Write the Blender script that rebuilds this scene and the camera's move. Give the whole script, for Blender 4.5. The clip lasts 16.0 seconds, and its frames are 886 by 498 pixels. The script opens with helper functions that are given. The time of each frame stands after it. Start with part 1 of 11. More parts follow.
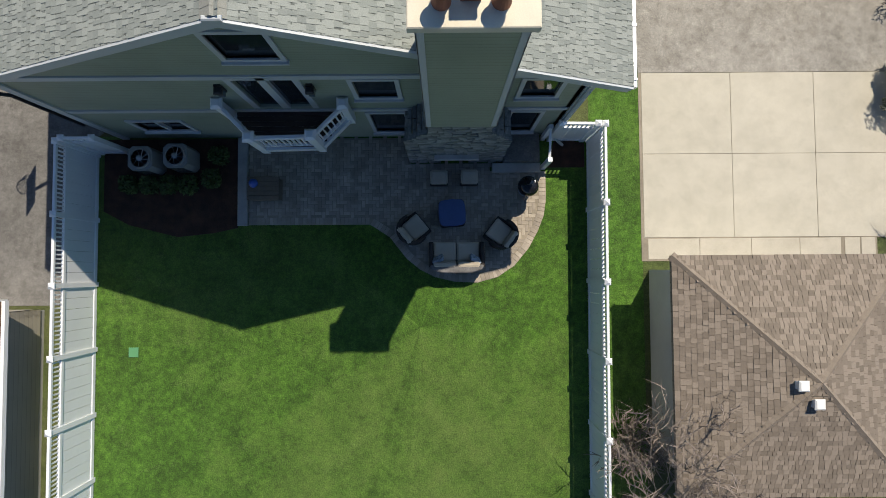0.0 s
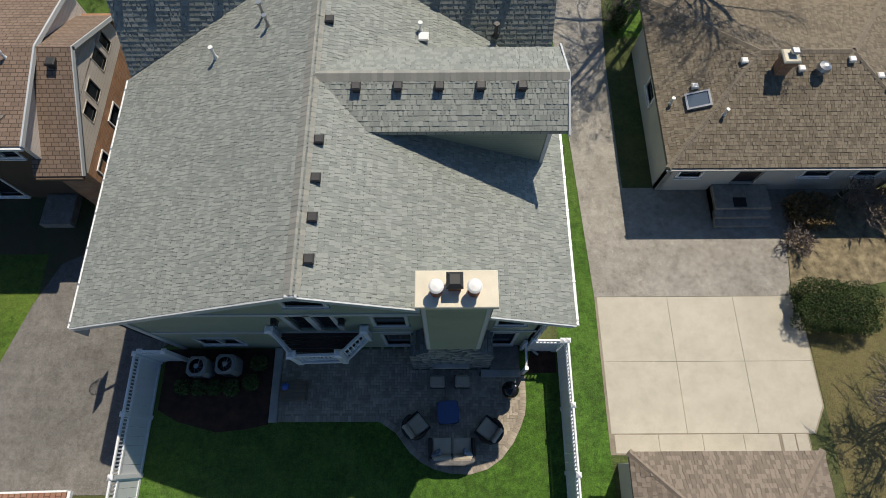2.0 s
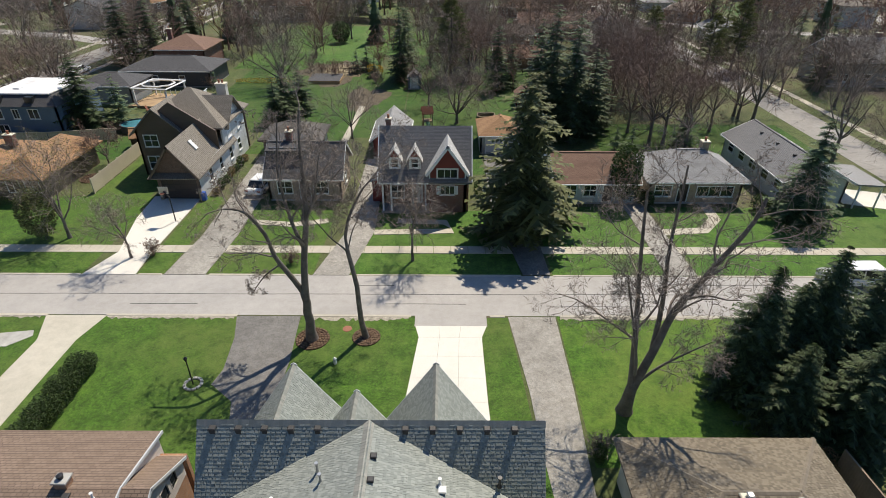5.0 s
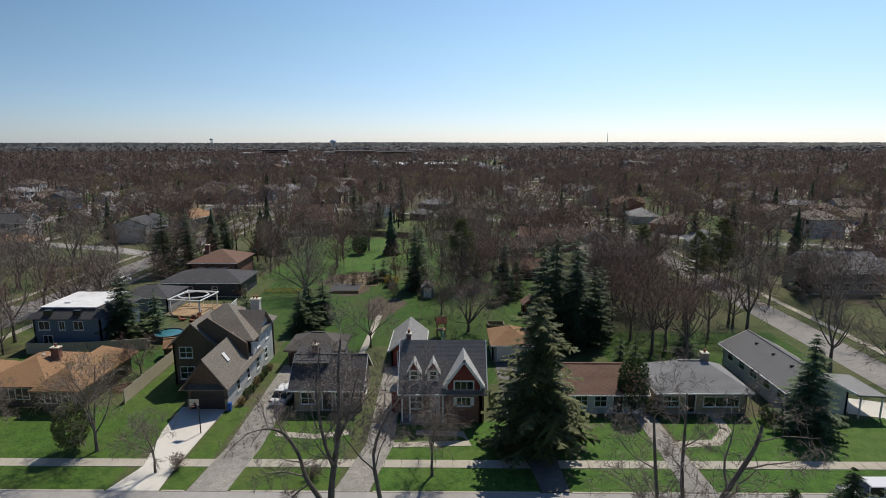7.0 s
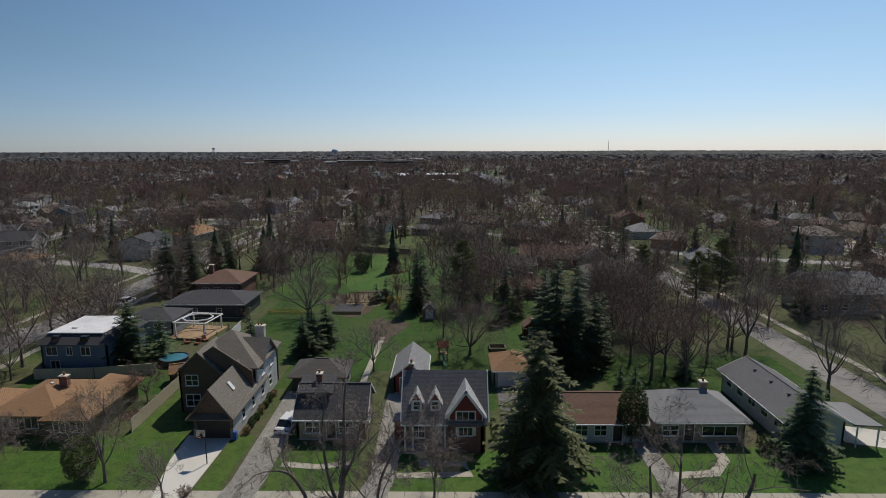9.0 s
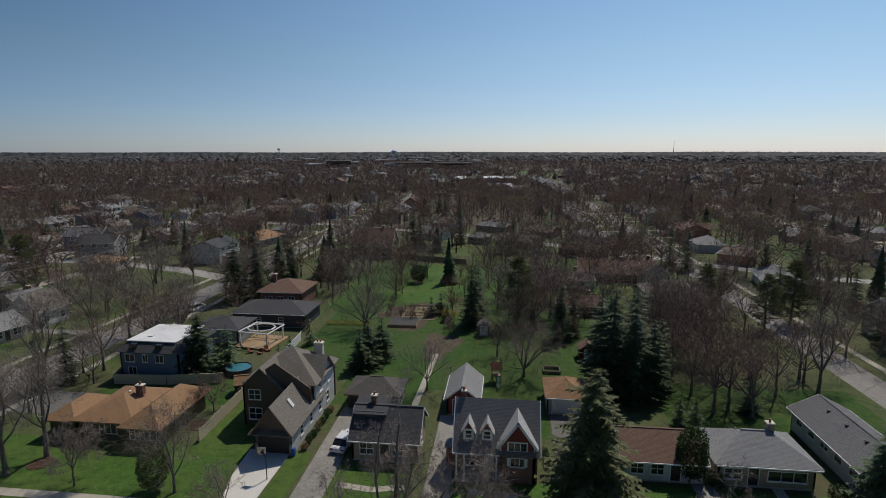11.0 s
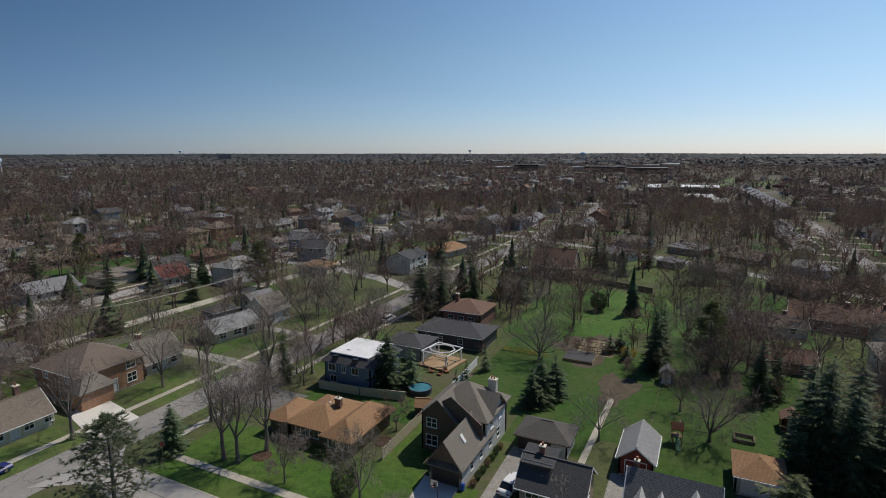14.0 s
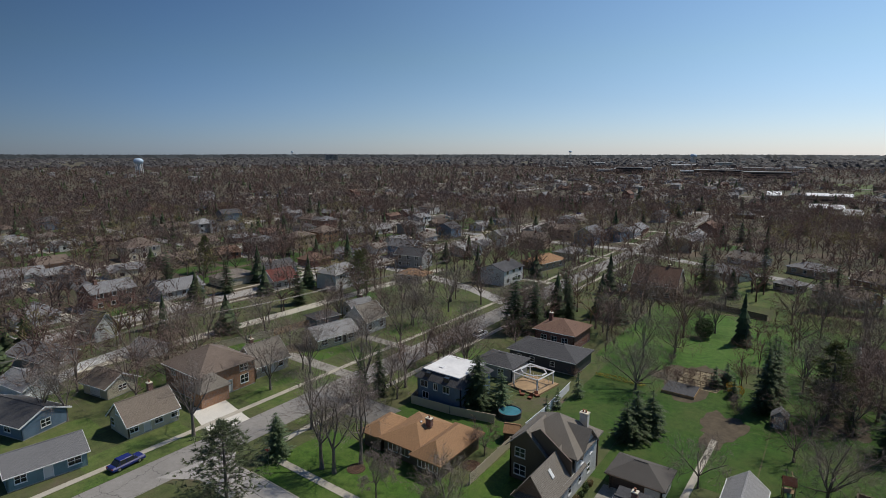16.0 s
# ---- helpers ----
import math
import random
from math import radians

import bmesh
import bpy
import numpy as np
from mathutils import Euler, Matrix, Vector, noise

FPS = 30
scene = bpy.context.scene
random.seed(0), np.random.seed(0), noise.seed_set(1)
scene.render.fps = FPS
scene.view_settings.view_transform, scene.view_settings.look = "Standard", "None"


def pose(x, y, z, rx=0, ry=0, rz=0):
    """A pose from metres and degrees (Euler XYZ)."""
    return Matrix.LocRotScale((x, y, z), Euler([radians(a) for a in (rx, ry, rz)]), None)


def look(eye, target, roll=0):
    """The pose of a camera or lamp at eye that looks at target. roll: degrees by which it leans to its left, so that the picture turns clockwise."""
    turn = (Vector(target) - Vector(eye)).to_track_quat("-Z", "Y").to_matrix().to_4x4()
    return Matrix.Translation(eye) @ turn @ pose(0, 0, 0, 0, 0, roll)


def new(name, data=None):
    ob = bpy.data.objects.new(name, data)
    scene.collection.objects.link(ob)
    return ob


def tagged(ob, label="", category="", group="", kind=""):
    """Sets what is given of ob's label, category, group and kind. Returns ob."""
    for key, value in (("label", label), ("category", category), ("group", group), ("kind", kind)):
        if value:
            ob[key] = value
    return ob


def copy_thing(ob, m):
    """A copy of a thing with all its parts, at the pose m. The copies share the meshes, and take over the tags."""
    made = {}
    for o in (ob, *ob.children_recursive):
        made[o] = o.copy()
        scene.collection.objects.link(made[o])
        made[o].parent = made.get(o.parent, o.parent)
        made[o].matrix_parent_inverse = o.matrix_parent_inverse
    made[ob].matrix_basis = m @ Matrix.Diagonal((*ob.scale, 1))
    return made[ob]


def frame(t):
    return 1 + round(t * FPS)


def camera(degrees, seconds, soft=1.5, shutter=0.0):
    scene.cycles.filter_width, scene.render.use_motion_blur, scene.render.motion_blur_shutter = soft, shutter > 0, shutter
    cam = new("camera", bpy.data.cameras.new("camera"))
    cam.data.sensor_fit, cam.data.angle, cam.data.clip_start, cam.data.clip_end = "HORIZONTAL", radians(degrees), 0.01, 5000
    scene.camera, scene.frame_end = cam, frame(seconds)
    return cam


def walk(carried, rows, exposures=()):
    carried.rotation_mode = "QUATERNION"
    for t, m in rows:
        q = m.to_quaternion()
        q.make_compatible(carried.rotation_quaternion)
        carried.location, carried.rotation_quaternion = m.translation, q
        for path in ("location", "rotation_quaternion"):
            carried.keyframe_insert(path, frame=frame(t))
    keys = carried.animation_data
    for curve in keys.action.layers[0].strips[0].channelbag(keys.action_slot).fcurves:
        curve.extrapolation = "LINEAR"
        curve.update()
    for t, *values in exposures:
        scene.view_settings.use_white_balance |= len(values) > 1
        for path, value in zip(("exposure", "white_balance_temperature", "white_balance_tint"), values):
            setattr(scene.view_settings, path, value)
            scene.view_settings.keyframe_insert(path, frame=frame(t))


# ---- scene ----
cam = camera(78.0, 16.0, 0.9)
PATH = [
    (0, pose(0.653, 1.599, 15.842, 2.35, -0.04, -0.42)),
    (0.5, pose(0.716, 1.611, 16.811, 5.16, 0.04, -0.52)),
    (1, pose(0.756, 1.673, 17.777, 9.21, 0.07, -0.54)),
    (1.5, pose(0.788, 1.771, 18.760, 14.65, 0.12, -0.44)),
    (2, pose(0.813, 1.879, 19.772, 20.66, 0.18, -0.29)),
    (2.5, pose(0.810, 1.961, 20.793, 26.76, 0.19, -0.20)),
    (3, pose(0.779, 2.002, 21.787, 32.95, 0.16, -0.24)),
    (3.5, pose(0.734, 1.950, 22.705, 39.26, 0.11, -0.29)),
    (4, pose(0.668, 1.690, 23.469, 45.79, -0.01, -0.19)),
    (4.5, pose(0.520, 1.271, 24.101, 52.40, -0.17, -0.01)),
    (5, pose(0.253, 0.797, 24.684, 58.90, -0.24, 0.07)),
    (5.2, pose(0.131, 0.576, 24.879, 61.53, -0.21, 0.07)),
    (7.3, pose(-1.005, -2.563, 28.215, 79.80, 0.08, 0.56)),
    (7.5, pose(-1.044, -2.669, 28.366, 79.91, 0.14, 0.52)),
    (8, pose(-1.054, -2.748, 28.857, 79.95, 0.17, 0.50)),
    (10.3, pose(-0.786, -3.094, 32.585, 79.68, 0.05, 2.29)),
    (10.5, pose(-0.847, -2.990, 32.775, 79.81, 0.03, 3.41)),
    (11, pose(-0.885, -2.703, 33.487, 79.90, 0.04, 6.63)),
    (11.5, pose(-0.812, -2.450, 34.315, 79.92, 0.03, 10.23)),
    (12, pose(-0.766, -2.324, 35.236, 79.94, 0.01, 13.76)),
    (12.5, pose(-0.738, -2.350, 36.225, 79.97, -0.02, 17.08)),
    (13, pose(-0.650, -2.462, 37.255, 80.00, -0.03, 20.26)),
    (13.5, pose(-0.546, -2.577, 38.315, 79.99, 0.00, 23.17)),
    (14, pose(-0.440, -2.677, 39.377, 79.98, 0.06, 25.85)),
    (14.5, pose(-0.318, -2.778, 40.436, 79.97, 0.13, 28.40)),
    (15, pose(-0.278, -2.852, 41.474, 79.96, 0.16, 30.88)),
    (15.5, pose(-0.319, -2.798, 42.388, 79.97, 0.07, 33.41)),
    (16, pose(-0.343, -2.580, 43.142, 80.02, -0.04, 35.98)),
]
EXPOSURES = [(0, 0.05, 7250, 10), (1.5, -0.08, 7280, 10), (2.5, -0.18, 7300, 10), (3.5, -0.12, 7300, 10), (5.2, 0.19, 7180, 10), (6.1, -0.22, 6980, 10), (7.3, -0.47, 6880, 10), (8, -0.62, 6830, 10), (10.3, -0.95, 6780, 10), (12, -0.86, 6780, 10), (16, -0.62, 6780, 10)]
walk(cam, PATH, EXPOSURES)

# ---- sky and sun ----
SUN_EL, SUN_AZ = radians(56.3), radians(28.0)
world = bpy.data.worlds.new("world")
scene.world = world
world.use_nodes = True
wn = world.node_tree
sky = wn.nodes.new("ShaderNodeTexSky")
sky.sky_type = "NISHITA"
sky.sun_disc = False
sky.sun_elevation, sky.sun_rotation = SUN_EL, SUN_AZ
sky.altitude, sky.air_density, sky.dust_density, sky.ozone_density = 0, 1.0, 0.15, 2.0
# haze: paler and bluer low down, brighter on the sun's side
way = wn.nodes.new("ShaderNodeTexCoord")
toward = wn.nodes.new("ShaderNodeVectorMath")
toward.operation = "DOT_PRODUCT"
toward.inputs[1].default_value = (math.sin(SUN_AZ), math.cos(SUN_AZ), 0)
wn.links.new(way.outputs["Generated"], toward.inputs[0])
half = wn.nodes.new("ShaderNodeMapRange")
for k, v in enumerate((-1.0, 1.0, 0.0, 1.0)):
    half.inputs[k + 1].default_value = v
wn.links.new(toward.outputs["Value"], half.inputs[0])
gain = wn.nodes.new("ShaderNodeValToRGB")
gain.color_ramp.elements[0].position, gain.color_ramp.elements[0].color = 0.0, (0.46, 0.46, 0.46, 1)
gain.color_ramp.elements[1].position, gain.color_ramp.elements[1].color = 1.0, (0.95, 0.95, 0.95, 1)
across = gain.color_ramp.elements.new(0.36)
across.color = (0.29, 0.29, 0.29, 1)
wn.links.new(half.outputs[0], gain.inputs[0])
height = wn.nodes.new("ShaderNodeSeparateXYZ")
wn.links.new(way.outputs["Generated"], height.inputs[0])
low = wn.nodes.new("ShaderNodeValToRGB")
low.color_ramp.elements[0].position, low.color_ramp.elements[0].color = 0.0, (0.78, 0.96, 1.48, 1)
low.color_ramp.elements[1].position, low.color_ramp.elements[1].color = 0.16, (0.81, 1.0, 1.16, 1)
high = low.color_ramp.elements.new(0.5)
high.color = (0.66, 0.86, 1.04, 1)
wn.links.new(height.outputs[2], low.inputs[0])
tint = wn.nodes.new("ShaderNodeMix")
tint.data_type, tint.blend_type = "RGBA", "MULTIPLY"
tint.inputs[0].default_value = 1.0
wn.links.new(sky.outputs[0], tint.inputs[6])
wn.links.new(low.outputs[0], tint.inputs[7])
side = wn.nodes.new("ShaderNodeValToRGB")
side.color_ramp.elements[0].position, side.color_ramp.elements[0].color = 0.0, (0.90, 1.0, 1.14, 1)
side.color_ramp.elements[1].position, side.color_ramp.elements[1].color = 1.0, (1.11, 1.0, 0.91, 1)
middle = side.color_ramp.elements.new(0.35)
middle.color = (1, 1, 1, 1)
wn.links.new(toward.outputs["Value"], side.inputs[0])
warm = wn.nodes.new("ShaderNodeMix")
warm.data_type, warm.blend_type = "RGBA", "MULTIPLY"
warm.inputs[0].default_value = 1.0
wn.links.new(tint.outputs[2], warm.inputs[6])
wn.links.new(side.outputs[0], warm.inputs[7])
wn.links.new(warm.outputs[2], wn.nodes["Background"].inputs[0])
# the glow round the sun, higher up
climb = wn.nodes.new("ShaderNodeMath")
climb.operation = "MULTIPLY"
wn.links.new(toward.outputs["Value"], climb.inputs[0])
wn.links.new(height.outputs[2], climb.inputs[1])
glow = wn.nodes.new("ShaderNodeMapRange")
for k, v in enumerate((0.06, 0.34, 1.0, 1.36)):
    glow.inputs[k + 1].default_value = v
wn.links.new(climb.outputs[0], glow.inputs[0])
both = wn.nodes.new("ShaderNodeMath")
both.operation = "MULTIPLY"
wn.links.new(gain.outputs[0], both.inputs[0])
wn.links.new(glow.outputs[0], both.inputs[1])
power = wn.nodes.new("ShaderNodeMath")
power.operation = "MULTIPLY"
power.inputs[1].default_value = 0.162
wn.links.new(both.outputs[0], power.inputs[0])
wn.links.new(power.outputs[0], wn.nodes["Background"].inputs[1])
sun_way = Vector((math.sin(SUN_AZ) * math.cos(SUN_EL), math.cos(SUN_AZ) * math.cos(SUN_EL), math.sin(SUN_EL)))
sun = new("sun", bpy.data.lights.new("sun", "SUN"))
sun.data.energy, sun.data.angle, sun.data.color = 4.75, radians(0.53), (1.0, 0.95, 0.87)
sun.matrix_world = look(sun_way * 200, (0, 0, 0))
# ---- materials ----
MATS = {}


class Nodes:
    def __init__(self, name, rough=0.8, metal=0.0):
        self.m = bpy.data.materials.new(name)
        self.m.use_nodes = True
        self.t = self.m.node_tree
        self.b = self.t.nodes["Principled BSDF"]
        self.b.inputs["Roughness"].default_value = rough
        self.b.inputs["Metallic"].default_value = metal
        MATS[name] = self.m

    def add(self, kind, **props):
        n = self.t.nodes.new("ShaderNode" + kind)
        for k, v in props.items():
            n[k] = v
        return n

    def link(self, a, b):
        self.t.links.new(a, b)

    def coord(self, which="Object", scale=(1, 1, 1)):
        c = self.add("TexCoord")
        mp = self.add("Mapping")
        mp.inputs["Scale"].default_value = scale
        self.link(c.outputs[which], mp.inputs["Vector"])
        return mp.outputs[0]

    def noise(self, vec, scale, detail=4.0, rough=0.6):
        n = self.add("TexNoise")
        n.inputs["Scale"].default_value = scale
        n.inputs["Detail"].default_value = detail
        n.inputs["Roughness"].default_value = rough
        self.link(vec, n.inputs["Vector"])
        return n.outputs["Fac"]

    def ramp(self, fac, stops):
        r = self.add("ValToRGB")
        while len(r.color_ramp.elements) < len(stops):
            r.color_ramp.elements.new(0.5)
        for e, (p, c) in zip(r.color_ramp.elements, stops):
            e.position = p
            e.color = (*c, 1) if len(c) == 3 else c
        self.link(fac, r.inputs[0])
        return r.outputs[0]

    def mix(self, fac, a, b, blend="MIX"):
        n = self.add("Mix")
        n.data_type, n.blend_type = "RGBA", blend
        for sock, v in ((n.inputs[0], fac), (n.inputs[6], a), (n.inputs[7], b)):
            if hasattr(v, "is_linked"):
                self.link(v, sock)
            elif isinstance(v, (int, float)):
                sock.default_value = v
            else:
                sock.default_value = (*v, 1)
        return n.outputs[2]

    def math(self, op, a, b=0.0, c=0.0):
        n = self.add("Math")
        n.operation = op
        for sock, v in zip(n.inputs, (a, b, c)):
            if hasattr(v, "is_linked"):
                self.link(v, sock)
            else:
                sock.default_value = v
        return n.outputs[0]

    def bump(self, height, strength=0.3, dist=0.01):
        n = self.add("Bump")
        n.inputs["Strength"].default_value = strength
        n.inputs["Distance"].default_value = dist
        self.link(height, n.inputs["Height"])
        self.link(n.outputs[0], self.b.inputs["Normal"])

    def color(self, c):
        self.link(c, self.b.inputs["Base Color"])


def tone(c, k):
    return tuple(min(0.95, v * k) for v in c)


def surf(name, c, rough=0.8, var=0.25, big=0.6, fine=14.0, bump=0.2, dist=0.006, metal=0.0, rand=0.0, island=0.0, where="Object"):
    """A plain surface: two scales of variation, fine relief, and a change from thing to thing."""
    n = Nodes(name, rough, metal)
    v = n.coord(where)
    a = n.noise(v, big, 5)
    f = n.noise(v, fine, 4)
    col = n.ramp(a, [(0.3, tone(c, 1 - var)), (0.7, tone(c, 1 + var))])
    shade = n.ramp(f, [(0.25, (1 - var, 1 - var, 1 - var)), (0.75, (1, 1, 1))])
    col = n.mix(0.7, col, shade, "MULTIPLY")
    if rand or island:
        if island:
            r = n.add("NewGeometry").outputs["Random Per Island"]
            k = island
        else:
            r = n.add("ObjectInfo").outputs["Random"]
            k = rand
        col = n.mix(1.0, col, n.ramp(r, [(0, (1 - k,) * 3), (1, (1,) * 3)]), "MULTIPLY")
    n.color(col)
    if bump:
        n.bump(f, bump, dist)
    return n.m


def shingle_mat(name, c1, c2, c3, rand="texture"):
    """Asphalt shingles. texture: courses and tabs; island or object: the tabs are meshes, each with a tone of its own."""
    n = Nodes(name, 0.9)
    v = n.coord("UV")
    if rand == "texture":
        br = n.add("TexBrick")
        br.offset, br.offset_frequency = 0.37, 2
        n.link(v, br.inputs["Vector"])
        for k, x in (("Scale", 1.0), ("Brick Width", 0.24), ("Row Height", 0.14), ("Mortar Size", 0.014), ("Mortar Smooth", 0.3), ("Bias", 0.0)):
            br.inputs[k].default_value = x
        br.inputs["Color1"].default_value, br.inputs["Color2"].default_value = (*c1, 1), (*c2, 1)
        br.inputs["Mortar"].default_value = (*tone(c3, 0.55), 1)
        col = br.outputs["Color"]
    elif rand == "island":
        col = n.ramp(n.add("NewGeometry").outputs["Random Per Island"], [(0, c3), (0.3, c1), (0.58, c1), (0.64, c2), (1, c2)])
    else:
        col = n.ramp(n.add("ObjectInfo").outputs["Random"], [(0, c3), (0.3, c1), (0.58, c1), (0.64, c2), (1, c2)])
    o = n.coord("Object")
    big = n.noise(o, 0.35, 5)
    fine = n.noise(o, 60, 3)
    col = n.mix(0.8, col, n.ramp(big, [(0.3, (0.93, 0.93, 0.93)), (0.7, (1.04, 1.04, 1.03))]), "MULTIPLY")
    col = n.mix(0.6, col, n.ramp(fine, [(0.3, (0.68, 0.68, 0.68)), (0.7, (1.1, 1.1, 1.1))]), "MULTIPLY")
    n.color(col)
    n.bump(fine, 0.4, 0.004)
    return n.m


def siding_mat(name, c, row=0.14, vertical=False, rough=0.55):
    n = Nodes(name, rough)
    v = n.coord("UV")
    s = n.add("SeparateXYZ")
    n.link(v, s.inputs[0])
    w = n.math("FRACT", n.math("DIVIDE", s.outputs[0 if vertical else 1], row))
    # shade in the lap of each course, put into the colour
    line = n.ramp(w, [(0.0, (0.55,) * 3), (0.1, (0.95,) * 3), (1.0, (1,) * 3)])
    o = n.coord("Object")
    a = n.noise(o, 0.7, 5)
    col = n.ramp(a, [(0.3, tone(c, 0.86)), (0.7, tone(c, 1.08))])
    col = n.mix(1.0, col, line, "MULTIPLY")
    n.color(col)
    n.bump(w, 0.5, 0.012)
    return n.m


def brick_mat(name, c1, c2, mortar, bw=0.21, bh=0.075):
    n = Nodes(name, 0.85)
    br = n.add("TexBrick")
    n.link(n.coord("UV"), br.inputs["Vector"])
    for k, x in (("Scale", 1.0), ("Brick Width", bw), ("Row Height", bh), ("Mortar Size", 0.008), ("Bias", -0.1)):
        br.inputs[k].default_value = x
    br.inputs["Color1"].default_value, br.inputs["Color2"].default_value, br.inputs["Mortar"].default_value = (*c1, 1), (*c2, 1), (*mortar, 1)
    o = n.coord("Object")
    col = n.mix(0.7, br.outputs["Color"], n.ramp(n.noise(o, 2.5, 5), [(0.3, (0.6,) * 3), (0.7, (1.1,) * 3)]), "MULTIPLY")
    n.color(col)
    n.bump(br.outputs["Fac"], -0.4, 0.008)
    return n.m


def paving_mat(name, c, cracks=0.0, var=0.2, stain=0.5, fine=40.0):
    """Concrete or asphalt: grain, blotches, and cracks where it has them."""
    n = Nodes(name, 0.9)
    o = n.coord("Object")
    a, b, f = n.noise(o, 0.22, 6, 0.65), n.noise(o, 1.6, 6, 0.7), n.noise(o, fine, 3)
    col = n.ramp(a, [(0.3, tone(c, 1 - var)), (0.72, tone(c, 1 + var))])
    col = n.mix(stain, col, n.ramp(b, [(0.32, (0.66, 0.65, 0.63)), (0.6, (1, 1, 1))]), "MULTIPLY")
    col = n.mix(0.6, col, n.ramp(f, [(0.25, (0.6,) * 3), (0.75, (1.2,) * 3)]), "MULTIPLY")
    if stain > 0.6:
        g = n.noise(o, 60, 4, 0.8)
        col = n.mix(0.75, col, n.ramp(g, [(0.36, (0.5,) * 3), (0.5, (0.95,) * 3), (0.62, (1.6, 1.58, 1.5))]), "MULTIPLY")
        p = n.noise(o, 4.5, 9, 0.8)
        col = n.mix(0.5, col, n.ramp(p, [(0.38, (0.55, 0.53, 0.5)), (0.5, (1, 1, 1)), (0.66, (1.35, 1.34, 1.3))]), "MULTIPLY")
    if cracks:
        vo = n.add("TexVoronoi")
        vo.feature = "DISTANCE_TO_EDGE"
        vo.inputs["Scale"].default_value = cracks
        vo.inputs["Randomness"].default_value = 1.0
        w2 = n.add("VectorMath")
        w2.operation = "ADD"
        nz = n.add("TexNoise")
        nz.inputs["Scale"].default_value = 1.1
        nz.inputs["Detail"].default_value = 5
        n.link(o, nz.inputs["Vector"])
        n.link(o, w2.inputs[0])
        n.link(nz.outputs["Color"], w2.inputs[1])
        n.link(w2.outputs[0], vo.inputs["Vector"])
        col = n.mix(1.0, col, n.ramp(vo.outputs["Distance"], [(0.0, (0.45,) * 3), (0.012, (1,) * 3)]), "MULTIPLY")
    n.color(col)
    n.bump(f, 0.3, 0.004)
    return n.m


def grass_mat(name, c, dry, amount=0.35, soil=0.0, dead=(0.19, 0.25, 0.07)):
    """Turf: blades' grain, mown patches, thatch and pale flecks, and drier or bare places with edges of their own."""
    n = Nodes(name, 0.95)
    o = n.coord("Object")
    a, b, f = n.noise(o, 0.09, 6, 0.65), n.noise(o, 0.9, 8, 0.75), n.noise(o, 24, 5, 0.8)
    col = n.ramp(b, [(0.3, tone(c, 0.55)), (0.5, c), (0.7, tone(c, 1.5))])
    m = n.noise(o, 5.0, 9, 0.82)
    col = n.mix(0.9, col, n.ramp(m, [(0.36, (0.38, 0.42, 0.38)), (0.5, (0.95, 0.95, 0.95)), (0.64, (1.6, 1.5, 1.7))]), "MULTIPLY")
    col = n.mix(n.ramp(n.math("MULTIPLY", a, n.math("ADD", b, 0.5)), [(0.5 - amount * 0.3, (0,) * 3), (0.72, (1,) * 3)]), col, dry)
    # pale dead blades in loose drifts
    fl = n.math("MULTIPLY", n.noise(o, 1.7, 6, 0.7), n.noise(o, 38, 4, 0.75))
    col = n.mix(n.ramp(fl, [(0.30, (0,) * 3), (0.39, (0.4,) * 3)]), col, dead)
    if soil:
        p = n.noise(o, 0.045, 6, 0.6)
        col = n.mix(n.ramp(p, [(0.62 - soil, (0,) * 3), (0.7 - soil, (1,) * 3)]), col, (0.13, 0.10, 0.07))
    col = n.mix(1.0, col, n.ramp(f, [(0.25, (0.36,) * 3), (0.75, (1.5,) * 3)]), "MULTIPLY")
    n.color(col)
    n.bump(f, 0.8, 0.04)
    return n.m


def glass_mat(name, c=(0.02, 0.025, 0.03)):
    n = Nodes(name, 0.06)
    n.b.inputs["Base Color"].default_value = (*c, 1)
    n.b.inputs["Specular IOR Level"].default_value = 0.6
    return n.m


def leaf_mat(name, c, var=0.5):
    n = Nodes(name, 0.75)
    r = n.add("NewGeometry").outputs["Random Per Island"]
    o = n.coord("Object")
    col = n.ramp(r, [(0, tone(c, 1 - var)), (1, tone(c, 1 + var))])
    col = n.mix(0.6, col, n.ramp(n.noise(o, 0.8, 3), [(0.3, (0.6,) * 3), (0.7, (1.2,) * 3)]), "MULTIPLY")
    n.color(col)
    # thin leaves let some light through
    tl, mx = n.add("BsdfTranslucent"), n.add("MixShader")
    n.link(col, tl.inputs["Color"])
    mx.inputs["Fac"].default_value = 0.28
    n.link(n.b.outputs[0], mx.inputs[1])
    n.link(tl.outputs[0], mx.inputs[2])
    n.link(mx.outputs[0], n.t.nodes["Material Output"].inputs["Surface"])
    return n.m


# lawn and earth
grass_mat("turf", (0.056, 0.139, 0.013), (0.105, 0.165, 0.035), 0.12, 0.0, (0.175, 0.25, 0.075))
grass_mat("turf_front", (0.053, 0.126, 0.0095), (0.10, 0.14, 0.028), 0.25)
grass_mat("turf_garden", (0.031, 0.094, 0.004), (0.07, 0.10, 0.02), 0.35, 0.0, (0.085, 0.15, 0.02))
grass_mat("turf_worn", (0.060, 0.146, 0.010), (0.13, 0.175, 0.03), 0.25)
surf("gravel_edge", (0.40, 0.365, 0.30), 0.95, 0.45, 3.0, 40.0, 0.9, 0.03)
grass_mat("turf_dry", (0.085, 0.105, 0.025), (0.20, 0.155, 0.075), 0.9, 0.06)
grass_mat("turf_dull", (0.066, 0.128, 0.018), (0.15, 0.15, 0.055), 0.45)
